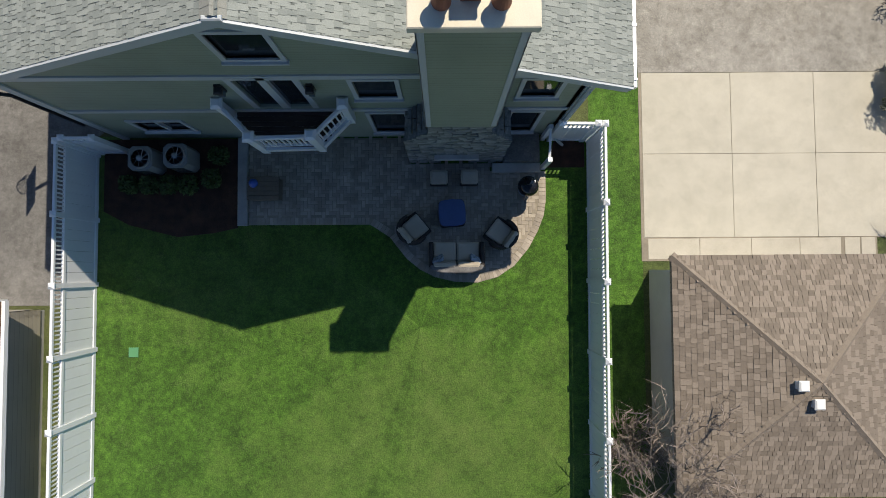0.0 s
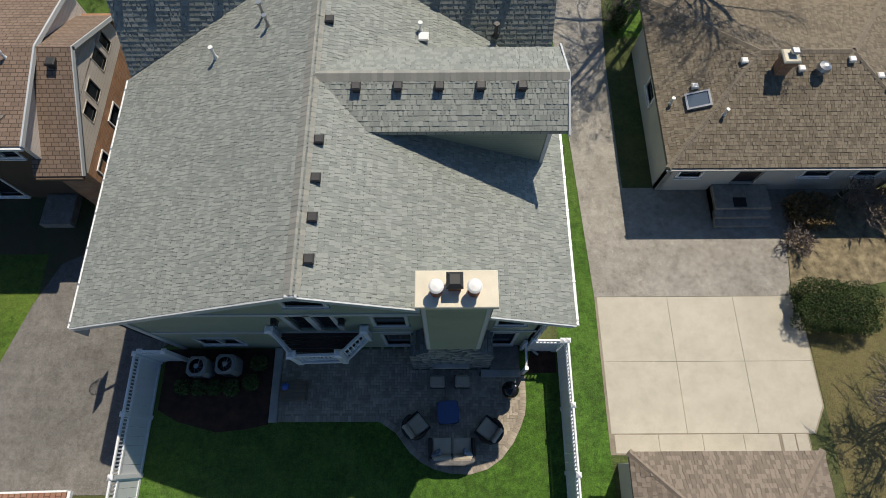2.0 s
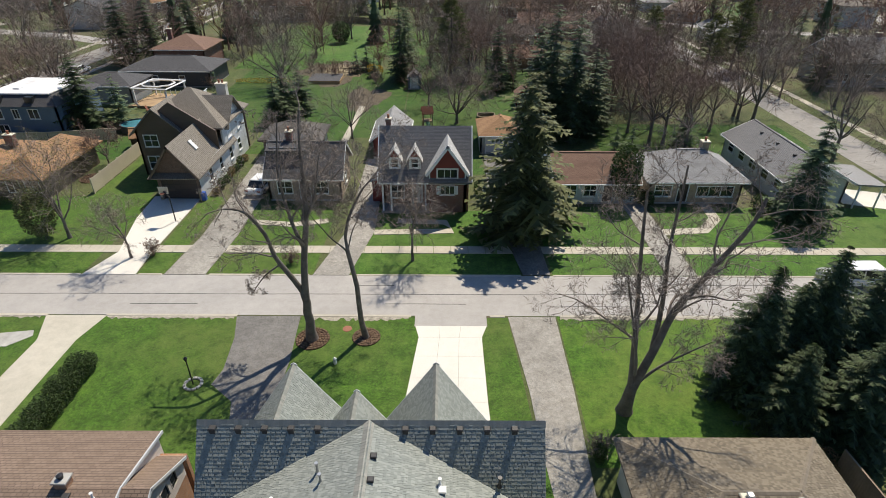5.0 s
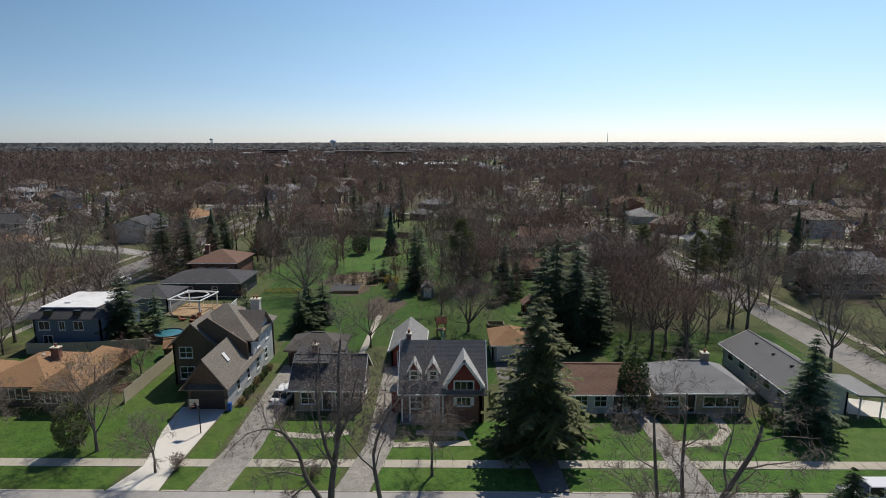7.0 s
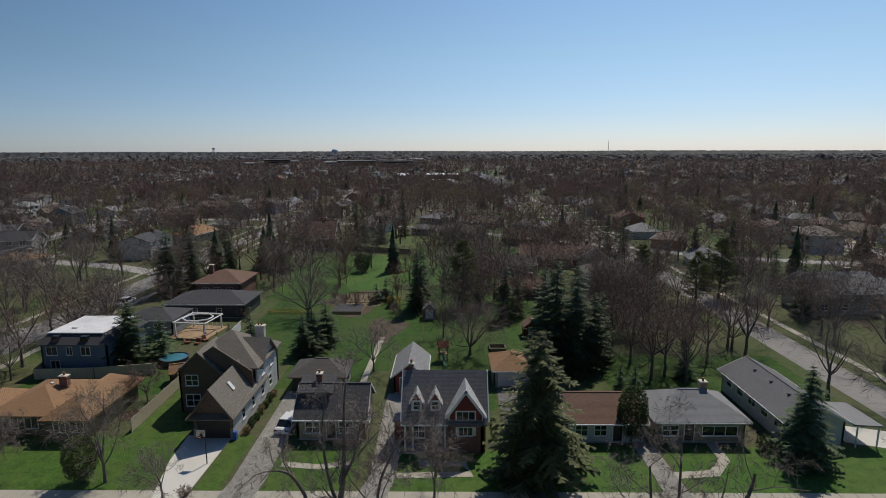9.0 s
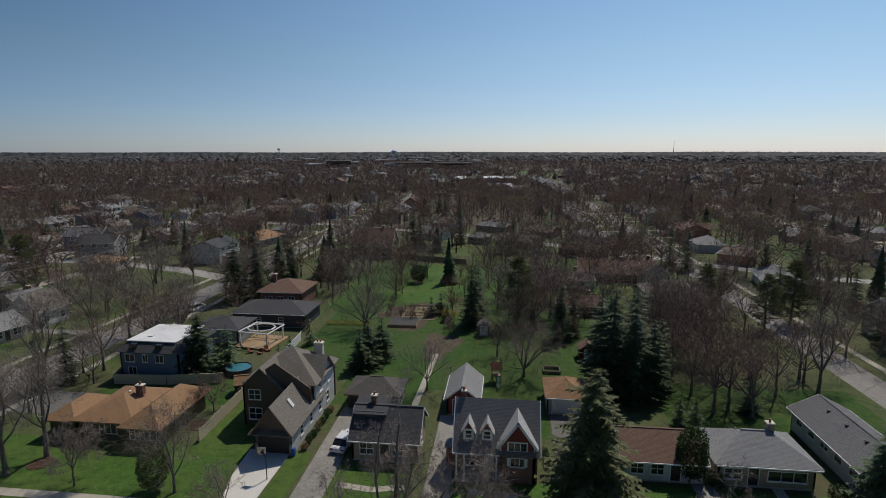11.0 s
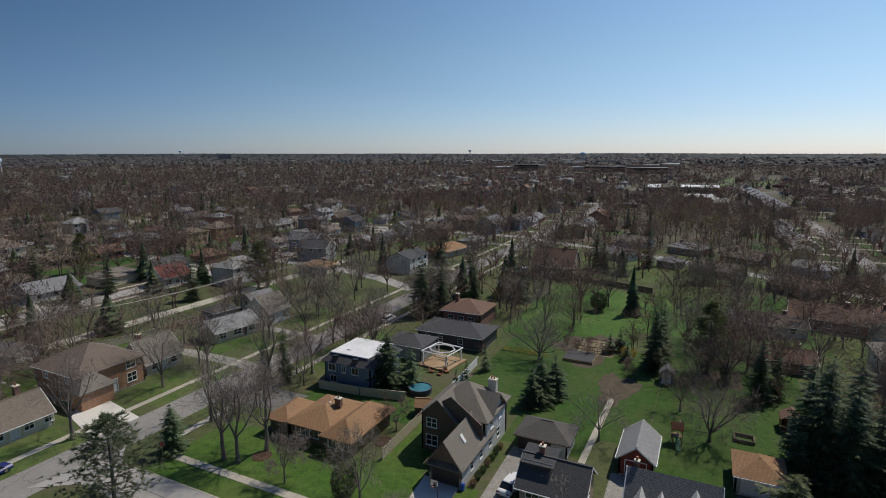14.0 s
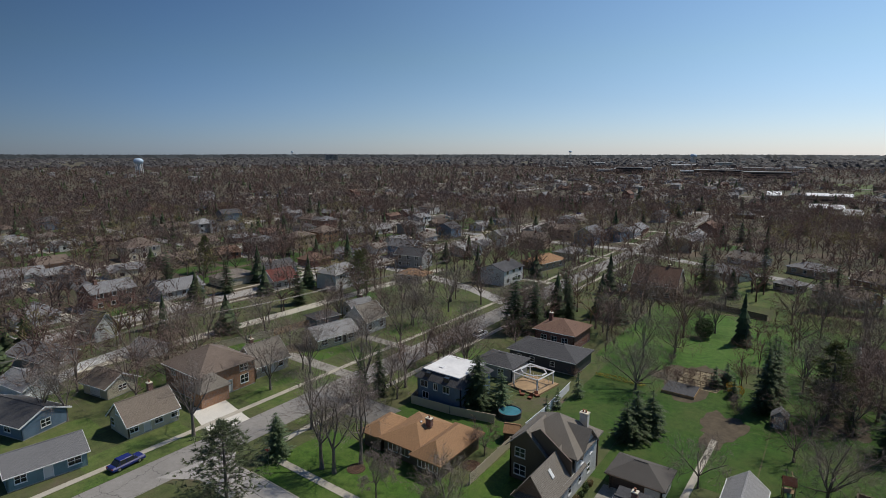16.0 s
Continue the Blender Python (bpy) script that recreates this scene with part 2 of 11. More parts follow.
grass_mat("turf_rough", (0.066, 0.105, 0.022), (0.115, 0.105, 0.05), 0.6, 0.05)
grass_mat("land", (0.070, 0.082, 0.028), (0.105, 0.083, 0.058), 0.9, 0.14)
surf("mulch", (0.075, 0.035, 0.022), 0.95, 0.5, 3.0, 40.0, 0.9, 0.03)
surf("dry_bed", (0.33, 0.27, 0.165), 0.95, 0.6, 3.0, 34.0, 1.0, 0.06)
surf("soil", (0.105, 0.082, 0.052), 0.95, 0.35, 0.8, 18.0, 0.7, 0.03)
# paving
paving_mat("concrete_slab", (0.535, 0.50, 0.415), 0, 0.10, 0.4, 90)
paving_mat("concrete_white", (0.72, 0.69, 0.62), 0, 0.05, 0.15, 90)
paving_mat("concrete_old", (0.345, 0.328, 0.298), 0, 0.2, 0.8, 26)
paving_mat("sidewalk_grey", (0.50, 0.46, 0.38), 0, 0.1, 0.4, 60)
paving_mat("asphalt_dark", (0.186, 0.180, 0.172), 0, 0.25, 0.75, 20)
paving_mat("asphalt_side", (0.30, 0.285, 0.265), 0.2, 0.12, 0.5, 60)
paving_mat("asphalt_street", (0.41, 0.392, 0.368), 0, 0.10, 0.35, 60)
surf("tar", (0.05, 0.048, 0.045), 0.7, 0.3)
surf("joint", (0.30, 0.26, 0.20), 0.95, 0.3)
surf("paver", (0.46, 0.40, 0.325), 0.9, 0.22, 2.0, 60, 0.3, 0.003, rand=0.35)
surf("paver_field", (0.46, 0.40, 0.325), 0.9, 0.22, 2.0, 60, 0.3, 0.003, island=0.35)
surf("limestone", (0.42, 0.41, 0.38), 0.85, 0.2, 1.5, 40, 0.4)
surf("field_stone", (0.34, 0.35, 0.33), 0.85, 0.3, 3.0, 40, 0.5, 0.008, rand=0.45)
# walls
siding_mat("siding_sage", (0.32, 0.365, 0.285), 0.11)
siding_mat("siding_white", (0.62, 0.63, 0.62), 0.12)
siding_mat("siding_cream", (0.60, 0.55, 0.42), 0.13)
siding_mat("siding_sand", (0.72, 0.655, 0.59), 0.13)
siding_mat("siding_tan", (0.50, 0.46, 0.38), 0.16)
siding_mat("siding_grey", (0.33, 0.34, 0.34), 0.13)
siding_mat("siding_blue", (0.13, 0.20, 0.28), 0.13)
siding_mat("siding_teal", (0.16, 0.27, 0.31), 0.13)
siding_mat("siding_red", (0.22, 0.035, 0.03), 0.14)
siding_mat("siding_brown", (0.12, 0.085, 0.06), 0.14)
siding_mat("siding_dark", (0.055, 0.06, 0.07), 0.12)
surf("stucco_white", (0.56, 0.54, 0.48), 0.9, 0.1, 0.8, 30, 0.3)
surf("stucco_grey", (0.40, 0.40, 0.38), 0.9, 0.1, 0.8, 30, 0.3)
brick_mat("brick_orange", (0.44, 0.215, 0.105), (0.33, 0.15, 0.075), (0.35, 0.30, 0.25))
brick_mat("brick_brown", (0.17, 0.105, 0.075), (0.12, 0.08, 0.06), (0.2, 0.165, 0.135))
brick_mat("brick_red", (0.24, 0.085, 0.055), (0.16, 0.06, 0.045), (0.32, 0.28, 0.24))
brick_mat("brick_tan", (0.40, 0.30, 0.20), (0.33, 0.24, 0.16), (0.42, 0.37, 0.3))
surf("trim_grey", (0.52, 0.55, 0.56), 0.5, 0.06, 0.9, 20, 0.05)
surf("trim_white", (0.80, 0.81, 0.80), 0.45, 0.05, 0.9, 20, 0.05)
surf("vinyl_white", (0.80, 0.82, 0.84), 0.35, 0.04, 0.7, 12, 0.03)
surf("vinyl_tan", (0.55, 0.49, 0.38), 0.45, 0.06, 0.7, 12, 0.05)
surf("deck_wood", (0.055, 0.035, 0.028), 0.7, 0.35, 2.0, 30, 0.3)
surf("cap_concrete", (0.72, 0.66, 0.52), 0.85, 0.1, 1.5, 40, 0.3)
surf("clay", (0.30, 0.12, 0.07), 0.8, 0.2)
surf("door_dark", (0.05, 0.035, 0.03), 0.5, 0.2)
surf("door_white", (0.72, 0.72, 0.70), 0.5, 0.06)
surf("door_red", (0.2, 0.03, 0.025), 0.5, 0.1)
glass_mat("glass")
glass_mat("glass_sky", (0.10, 0.13, 0.17))
# roofs
G1, G2, G3 = (0.262, 0.286, 0.262), (0.318, 0.341, 0.313), (0.228, 0.250, 0.232)
shingle_mat("shingle_tab", G1, G2, G3, "object")
shingle_mat("shingle_field", G1, G2, G3, "island")
shingle_mat("shingle_cap", (0.285, 0.288, 0.258), (0.32, 0.315, 0.28), (0.25, 0.255, 0.23), "island")
shingle_mat("shingle_sage", G1, G2, G3)
B1, B2, B3 = (0.208, 0.170, 0.134), (0.272, 0.225, 0.18), (0.172, 0.140, 0.109)
shingle_mat("garage_tab", B1, B2, B3, "object")
shingle_mat("garage_field", B1, B2, B3, "island")
shingle_mat("garage_cap", (0.25, 0.205, 0.16), (0.27, 0.222, 0.176), (0.235, 0.19, 0.15), "island")
shingle_mat("shingle_taupe", B1, B2, B3)
shingle_mat("shingle_umber", (0.115, 0.105, 0.095), (0.145, 0.132, 0.12), (0.09, 0.082, 0.075))
shingle_mat("umber_field", (0.175, 0.145, 0.105), (0.225, 0.19, 0.14), (0.135, 0.112, 0.08), "island")
shingle_mat("umber_cap", (0.215, 0.182, 0.138), (0.235, 0.2, 0.152), (0.2, 0.168, 0.128), "island")
shingle_mat("roof_far_tan", (0.23, 0.20, 0.17), (0.28, 0.245, 0.21), (0.17, 0.145, 0.12))
shingle_mat("roof_far_grey", (0.24, 0.24, 0.245), (0.30, 0.30, 0.305), (0.19, 0.19, 0.195))
shingle_mat("roof_far_brown", (0.19, 0.145, 0.115), (0.235, 0.18, 0.145), (0.15, 0.115, 0.09))
shingle_mat("shingle_russet", (0.20, 0.115, 0.08), (0.25, 0.15, 0.108), (0.15, 0.085, 0.06))
shingle_mat("shingle_rust", (0.30, 0.155, 0.10), (0.36, 0.19, 0.125), (0.24, 0.12, 0.08))
shingle_mat("shingle_cocoa", (0.20, 0.142, 0.105), (0.26, 0.188, 0.142), (0.16, 0.112, 0.085))
shingle_mat("shingle_orange", (0.34, 0.19, 0.095), (0.42, 0.25, 0.13), (0.28, 0.15, 0.08))
shingle_mat("shingle_grey", (0.17, 0.17, 0.175), (0.24, 0.24, 0.245), (0.12, 0.12, 0.125))
shingle_mat("shingle_pale", (0.30, 0.30, 0.30), (0.38, 0.38, 0.38), (0.24, 0.24, 0.24))
shingle_mat("shingle_white", (0.52, 0.52, 0.51), (0.60, 0.60, 0.59), (0.45, 0.45, 0.44))
shingle_mat("shingle_char", (0.075, 0.075, 0.08), (0.11, 0.11, 0.115), (0.055, 0.055, 0.06))
shingle_mat("shingle_bark", (0.225, 0.20, 0.165), (0.275, 0.245, 0.205), (0.185, 0.16, 0.135))
shingle_mat("shingle_red", (0.19, 0.05, 0.04), (0.25, 0.075, 0.06), (0.13, 0.04, 0.03))
surf("membrane", (0.78, 0.78, 0.77), 0.7, 0.12, 0.6, 12, 0.2)
# metal, plastic, cloth
surf("vent_brown", (0.035, 0.034, 0.034), 0.6, 0.2)
surf("vent_white", (0.78, 0.78, 0.75), 0.5, 0.06)
surf("metal_grey", (0.42, 0.43, 0.44), 0.35, 0.1, metal=0.8)
surf("metal_black", (0.02, 0.02, 0.022), 0.45, 0.2)
surf("enamel_black", (0.012, 0.012, 0.014), 0.12, 0.05, bump=0)
surf("ac_shell", (0.30, 0.30, 0.28), 0.55, 0.1)
surf("wicker_dark", (0.035, 0.026, 0.02), 0.7, 0.4, 6, 90, 0.8, 0.004)
surf("wicker_grey", (0.16, 0.155, 0.15), 0.7, 0.4, 6, 90, 0.8, 0.004)
surf("cushion", (0.46, 0.40, 0.31), 0.95, 0.08, 3, 80, 0.2)
surf("cushion_print", (0.30, 0.36, 0.42), 0.95, 0.6, 9, 60, 0.2)
surf("cloth_blue", (0.055, 0.105, 0.24), 0.8, 0.15)
surf("plastic_blue", (0.04, 0.12, 0.45), 0.4, 0.1)
surf("plastic_green", (0.10, 0.30, 0.14), 0.5, 0.1)
surf("wood_raw", (0.40, 0.27, 0.15), 0.8, 0.25)
surf("wood_old", (0.22, 0.17, 0.12), 0.85, 0.3)
surf("wood_red", (0.25, 0.09, 0.05), 0.8, 0.25)
surf("car_white", (0.78, 0.78, 0.78), 0.2, 0.03, bump=0)
surf("car_blue", (0.02, 0.03, 0.16), 0.2, 0.05, bump=0)
surf("car_silver", (0.45, 0.46, 0.48), 0.25, 0.04, metal=0.4, bump=0)
surf("car_red", (0.22, 0.02, 0.02), 0.25, 0.04, bump=0)
surf("sign_red", (0.45, 0.03, 0.03), 0.4, 0.05)
surf("rubber", (0.02, 0.02, 0.02), 0.9, 0.2)
surf("water", (0.06, 0.22, 0.26), 0.1, 0.2)
# plants
surf("bark", (0.18, 0.153, 0.130), 0.95, 0.35, 2.0, 24, 0.8, 0.02)
surf("bark_twig", (0.27, 0.22, 0.185), 0.95, 0.25, 1.0, 20, 0)
surf("bark_red", (0.225, 0.155, 0.125), 0.95, 0.25, 1.0, 20, 0)
leaf_mat("needle", (0.072, 0.106, 0.042))
leaf_mat("needle_blue", (0.112, 0.165, 0.076))
leaf_mat("needle_old", (0.135, 0.150, 0.055))
leaf_mat("hedge_leaf", (0.045, 0.080, 0.020))
leaf_mat("shrub_leaf", (0.045, 0.085, 0.018))
leaf_mat("needle_grey", (0.15, 0.18, 0.095))
leaf_mat("garden_leaf", (0.10, 0.15, 0.045))
leaf_mat("bud", (0.17, 0.17, 0.055))
leaf_mat("dry_leaf", (0.23, 0.165, 0.08))
leaf_mat("yellow_bloom", (0.42, 0.27, 0.03))
leaf_mat("far_twig", (0.155, 0.115, 0.096), 0.25)
leaf_mat("far_twig_red", (0.170, 0.108, 0.086), 0.25)
# grey-brown; distance haze is partly mixed into this colour
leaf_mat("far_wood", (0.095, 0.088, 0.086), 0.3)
leaf_mat("mid_twig", (0.125, 0.090, 0.080), 0.15)
surf("tank_blue", (0.50, 0.62, 0.74), 0.4, 0.06, 0.5, 8, 0.02)
# bluish dark: the haze of distance put into the base colour
leaf_mat("wood_haze", (0.052, 0.062, 0.066), 0.3)
surf("leaf_mulch", (0.17, 0.11, 0.068), 0.95, 0.45, 4.0, 30, 1.0, 0.05)
leaf_mat("far_bud", (0.27, 0.235, 0.10), 0.3)
# ---- building kit ----
class MB:
    """Collects faces for one mesh."""

    def __init__(self, m=None):
        self.v, self.f, self.m = [], [], m

    def pts(self, ps):
        i = len(self.v)
        if self.m is None:
            self.v.extend(tuple(p) for p in ps)
        else:
            self.v.extend(tuple(self.m @ Vector(p)) for p in ps)
        return i

    def face(self, ps):
        i = self.pts(ps)
        self.f.append(tuple(range(i, i + len(ps))))

    def box(self, x0, y0, z0, x1, y1, z1):
        i = self.pts([(x0, y0, z0), (x1, y0, z0), (x1, y1, z0), (x0, y1, z0), (x0, y0, z1), (x1, y0, z1), (x1, y1, z1), (x0, y1, z1)])
        for q in ((3, 2, 1, 0), (4, 5, 6, 7), (0, 1, 5, 4), (1, 2, 6, 5), (2, 3, 7, 6), (3, 0, 4, 7)):
            self.f.append(tuple(i + k for k in q))

    def chamfer(self, x0, y0, z0, x1, y1, z1, c):
        """A box whose upper edges are cut off."""
        i = self.pts([(x0, y0, z0), (x1, y0, z0), (x1, y1, z0), (x0, y1, z0), (x0, y0, z1 - c), (x1, y0, z1 - c), (x1, y1, z1 - c), (x0, y1, z1 - c),
                      (x0 + c, y0 + c, z1), (x1 - c, y0 + c, z1), (x1 - c, y1 - c, z1), (x0 + c, y1 - c, z1)])
        for q in ((3, 2, 1, 0), (8, 9, 10, 11)):
            self.f.append(tuple(i + k for k in q))
        for a in range(4):
            b = (a + 1) % 4
            self.f.append((i + a, i + b, i + 4 + b, i + 4 + a))
            self.f.append((i + 4 + a, i + 4 + b, i + 8 + b, i + 8 + a))

    def prism(self, poly, z0, z1):
        """A flat outline (counter-clockwise from above) raised from z0 to z1."""
        n = len(poly)
        i = self.pts([(x, y, z0) for x, y in poly] + [(x, y, z1) for x, y in poly])
        self.f.append(tuple(range(i + n, i + 2 * n)))
        self.f.append(tuple(range(i + n - 1, i - 1, -1)))
        for a in range(n):
            b = (a + 1) % n
            self.f.append((i + a, i + b, i + n + b, i + n + a))

    def slab(self, poly, thick):
        """A plane outline in space, given thickness downwards along its normal."""
        ps = [Vector(p) for p in poly]
        nrm = (ps[1] - ps[0]).cross(ps[2] - ps[0]).normalized()
        if nrm.z < 0:
            ps.reverse()
            nrm = -nrm
        n = len(ps)
        i = self.pts(ps + [p - nrm * thick for p in ps])
        self.f.append(tuple(range(i, i + n)))
        self.f.append(tuple(range(i + 2 * n - 1, i + n - 1, -1)))
        for a in range(n):
            b = (a + 1) % n
            self.f.append((i + b, i + a, i + n + a, i + n + b))

    def lathe(self, x, y, prof, n=16):
        """A turned body about the upright at x, y; prof: (radius, z) from the bottom up."""
        i = self.pts([(x + r * math.cos(2 * math.pi * k / n), y + r * math.sin(2 * math.pi * k / n), z) for r, z in prof for k in range(n)])
        for j in range(len(prof) - 1):
            for k in range(n):
                l = (k + 1) % n
                self.f.append((i + j * n + k, i + j * n + l, i + (j + 1) * n + l, i + (j + 1) * n + k))
        self.f.append(tuple(i + n - 1 - k for k in range(n)))
        self.f.append(tuple(i + (len(prof) - 1) * n + k for k in range(n)))

    def tube(self, ps, rs, n=4):
        ps = [Vector(p) for p in ps]
        d = ps[-1] - ps[0]
        side = d.cross(Vector((0.31, 0.17, 0.93)))
        if side.length < 1e-6:
            side = Vector((1, 0, 0))
        side.normalize()
        up = d.cross(side).normalized()
        ring = []
        for p, r in zip(ps, rs):
            for k in range(n):
                a = 2 * math.pi * k / n
                ring.append(p + side * (r * math.cos(a)) + up * (r * math.sin(a)))
        i = self.pts(ring)
        for j in range(len(ps) - 1):
            for k in range(n):
                l = (k + 1) % n
                self.f.append((i + j * n + k, i + j * n + l, i + (j + 1) * n + l, i + (j + 1) * n + k))

    def mesh(self, name, mat, smooth=False, uv=True):
        me = bpy.data.meshes.new(name)
        me.from_pydata(self.v, [], self.f)
        if mat:
            me.materials.append(MATS[mat])
        if smooth:
            me.polygons.foreach_set("use_smooth", [True] * len(me.polygons))
        if uv and len(me.polygons):
            flat_uv(me)
        return me


def flat_uv(me):
    """Every face laid out in metres: along the level, and up its slope."""
    np_, nl = len(me.polygons), len(me.loops)
    nrm = np.empty(np_ * 3)
    me.polygons.foreach_get("normal", nrm)
    nrm = nrm.reshape(-1, 3)
    tot = np.empty(np_, int)
    me.polygons.foreach_get("loop_total", tot)
    vi = np.empty(nl, int)
    me.loops.foreach_get("vertex_index", vi)
    co = np.empty(len(me.vertices) * 3)
    me.vertices.foreach_get("co", co)
    co = co.reshape(-1, 3)
    u = np.stack([-nrm[:, 1], nrm[:, 0], np.zeros(np_)], 1)
    ln = np.linalg.norm(u, axis=1)
    u[ln < 0.02] = (1, 0, 0)
    u /= np.maximum(np.linalg.norm(u, axis=1), 1e-9)[:, None]
    v = np.cross(nrm, u)
    u, v = np.repeat(u, tot, 0), np.repeat(v, tot, 0)
    p = co[vi]
    uv = np.stack([(p * u).sum(1), (p * v).sum(1)], 1)
    me.uv_layers.new(name="UVMap").data.foreach_set("uv", uv.ravel())


def thing(name, at=(0, 0, 0), turn=0.0, label="", category="", group="", kind=""):
    """An empty at the base of a thing, under which its parts go."""
    ob = new(name)
    ob.empty_display_size = 0.2
    ob.matrix_world = pose(*at, 0, 0, turn)
    return tagged(ob, label, category, group, kind)


def part(name, mb, mat, parent, label="", smooth=False, uv=True, world=True, kind=""):
    """One mesh under a thing or a part. world: its points are given in the world, not from its thing."""
    ob = new(name, mb.mesh(name, mat, smooth, uv) if isinstance(mb, MB) else mb)
    ob.parent = parent
    if world:
        ob.matrix_parent_inverse = world_of(parent).inverted()
    return tagged(ob, label, kind=kind)


def world_of(ob):
    m = ob.matrix_basis.copy()
    while ob.parent:
        m = ob.parent.matrix_basis @ ob.matrix_parent_inverse @ m
        ob = ob.parent
    return m


def single(name, mb, mat, label="", category="", group="", kind="", smooth=False, uv=True):
    ob = new(name, mb.mesh(name, mat, smooth, uv))
    return tagged(ob, label, category, group, kind)


def soften(ob, width, segments=2):
    """Rounds the edges of one mesh object."""
    bm = bmesh.new()
    bm.from_mesh(ob.data)
    bmesh.ops.remove_doubles(bm, verts=bm.verts, dist=1e-5)
    bmesh.ops.bevel(bm, geom=list(bm.edges), offset=width, segments=segments, affect="EDGES", clamp_overlap=True)
    bm.to_mesh(ob.data)
    bm.free()
    return ob


def grid_wall(mb, us, zs, solid, y0, y1):
    """One connected upright sheet on a grid of cells, with thickness from y0 to y1; solid(i, j) tells which cells are filled."""
    nu, nz = len(us), len(zs)
    ids = {}

    def vert(i, j, k):
        key = (i, j, k)
        if key not in ids:
            ids[key] = mb.pts([(us[i], y1 if k else y0, zs[j])])
        return ids[key]

    def full(i, j):
        return 0 <= i < nu - 1 and 0 <= j < nz - 1 and solid(i, j)

    for i in range(nu - 1):
        for j in range(nz - 1):
            if not full(i, j):
                continue
            mb.f.append((vert(i, j, 0), vert(i + 1, j, 0), vert(i + 1, j + 1, 0), vert(i, j + 1, 0)))
            mb.f.append((vert(i, j, 1), vert(i, j + 1, 1), vert(i + 1, j + 1, 1), vert(i + 1, j, 1)))
            if not full(i - 1, j):
                mb.f.append((vert(i, j, 0), vert(i, j + 1, 0), vert(i, j + 1, 1), vert(i, j, 1)))
            if not full(i + 1, j):
                mb.f.append((vert(i + 1, j, 0), vert(i + 1, j, 1), vert(i + 1, j + 1, 1), vert(i + 1, j + 1, 0)))
            if not full(i, j - 1):
                mb.f.append((vert(i, j, 0), vert(i, j, 1), vert(i + 1, j, 1), vert(i + 1, j, 0)))
            if not full(i, j + 1):
                mb.f.append((vert(i, j + 1, 0), vert(i + 1, j + 1, 0), vert(i + 1, j + 1, 1), vert(i, j + 1, 1)))


def wall(mb, a, b, z0, z1, holes=(), thick=0.2, shift=0.0):
    """An upright wall from a to b (outside on the right hand), with openings (u0, u1, z0, z1) that go through it."""
    length = math.hypot(b[0] - a[0], b[1] - a[1])
    keep = mb.m
    mb.m = (keep or Matrix()) @ on_wall(a, b)
    us = sorted({0.0, length, *[h[0] for h in holes], *[h[1] for h in holes]})
    zs = sorted({z0, z1, *[min(max(z, z0), z1) for h in holes for z in h[2:4]]})

    def solid(i, j):
        u, z = (us[i] + us[i + 1]) / 2, (zs[j] + zs[j + 1]) / 2
        return not any(h[0] < u < h[1] and h[2] < z < h[3] for h in holes)

    grid_wall(mb, us, zs, solid, shift, thick + shift)
    mb.m = keep


def on_wall(a, b):
    """Matrix of a wall's face: x along it, y into it, z up."""
    return Matrix.Translation((a[0], a[1], 0)) @ Matrix.Rotation(math.atan2(b[1] - a[1], b[0] - a[0]), 4, "Z")


def window(parent, m, u0, u1, z0, z1, frame_mat="trim_white", bars=(1, 2), proud=0.04, trim=0.09, world=True, name="window", glass="glass", sill=True):
    """A window in an opening: frame with bars, sill, and panes of glass."""
    f = MB(m)
    nx, nz = bars
    us, zs = [u0 - trim, u0], [z0 - trim, z0]
    for k in range(1, nx):
        u = u0 + (u1 - u0) * k / nx
        us += [u - 0.03, u + 0.03]
    for k in range(1, nz):
        z = z0 + (z1 - z0) * k / nz
        zs += [z - 0.03, z + 0.03]
    us += [u1, u1 + trim]
    zs += [z1, z1 + trim]
    grid_wall(f, us, zs, lambda i, j: i % 2 == 0 or j % 2 == 0, -proud, 0.08)
    w = part(name, f, frame_mat, parent, world=world)
    p = MB(m)
    p.box(u0, 0.045, z0, u1, 0.06, z1)
    part("pane", p, glass, w, world=world)
    if sill:
        s = MB(m)
        s.box(u0 - trim - 0.03, -proud - 0.05, z0 - trim - 0.05, u1 + trim + 0.03, 0.02, z0 - trim)
        part("sill", s, frame_mat, w, world=world)
    return w


def shell(mb, faces, thick):
    """Joined roof slopes with one thickness: a connected mesh."""
    ids, top = {}, []
    pts_ = []
    for q in faces:
        ps = [Vector(p) for p in q]
        if (ps[1] - ps[0]).cross(ps[2] - ps[0]).z < 0:
            ps.reverse()
        row = []
        for p in ps:
            key = (round(p.x, 3), round(p.y, 3), round(p.z, 3))
            if key not in ids:
                ids[key] = len(pts_)
                pts_.append(p)
            if not row or row[-1] != ids[key]:
                row.append(ids[key])
        if row[0] == row[-1]:
            row.pop()
        top.append(row)
    n = len(pts_)
    i = mb.pts(pts_ + [p - Vector((0, 0, thick)) for p in pts_])
    edges = {}
    for row in top:
        mb.f.append(tuple(i + k for k in row))
        mb.f.append(tuple(i + n + k for k in reversed(row)))
        for a, b in zip(row, row[1:] + row[:1]):
            edges[(a, b)] = edges.get((a, b), 0) + 1
    for a, b in edges:
        if (b, a) not in edges:
            mb.f.append((i + a, i + n + a, i + n + b, i + b))


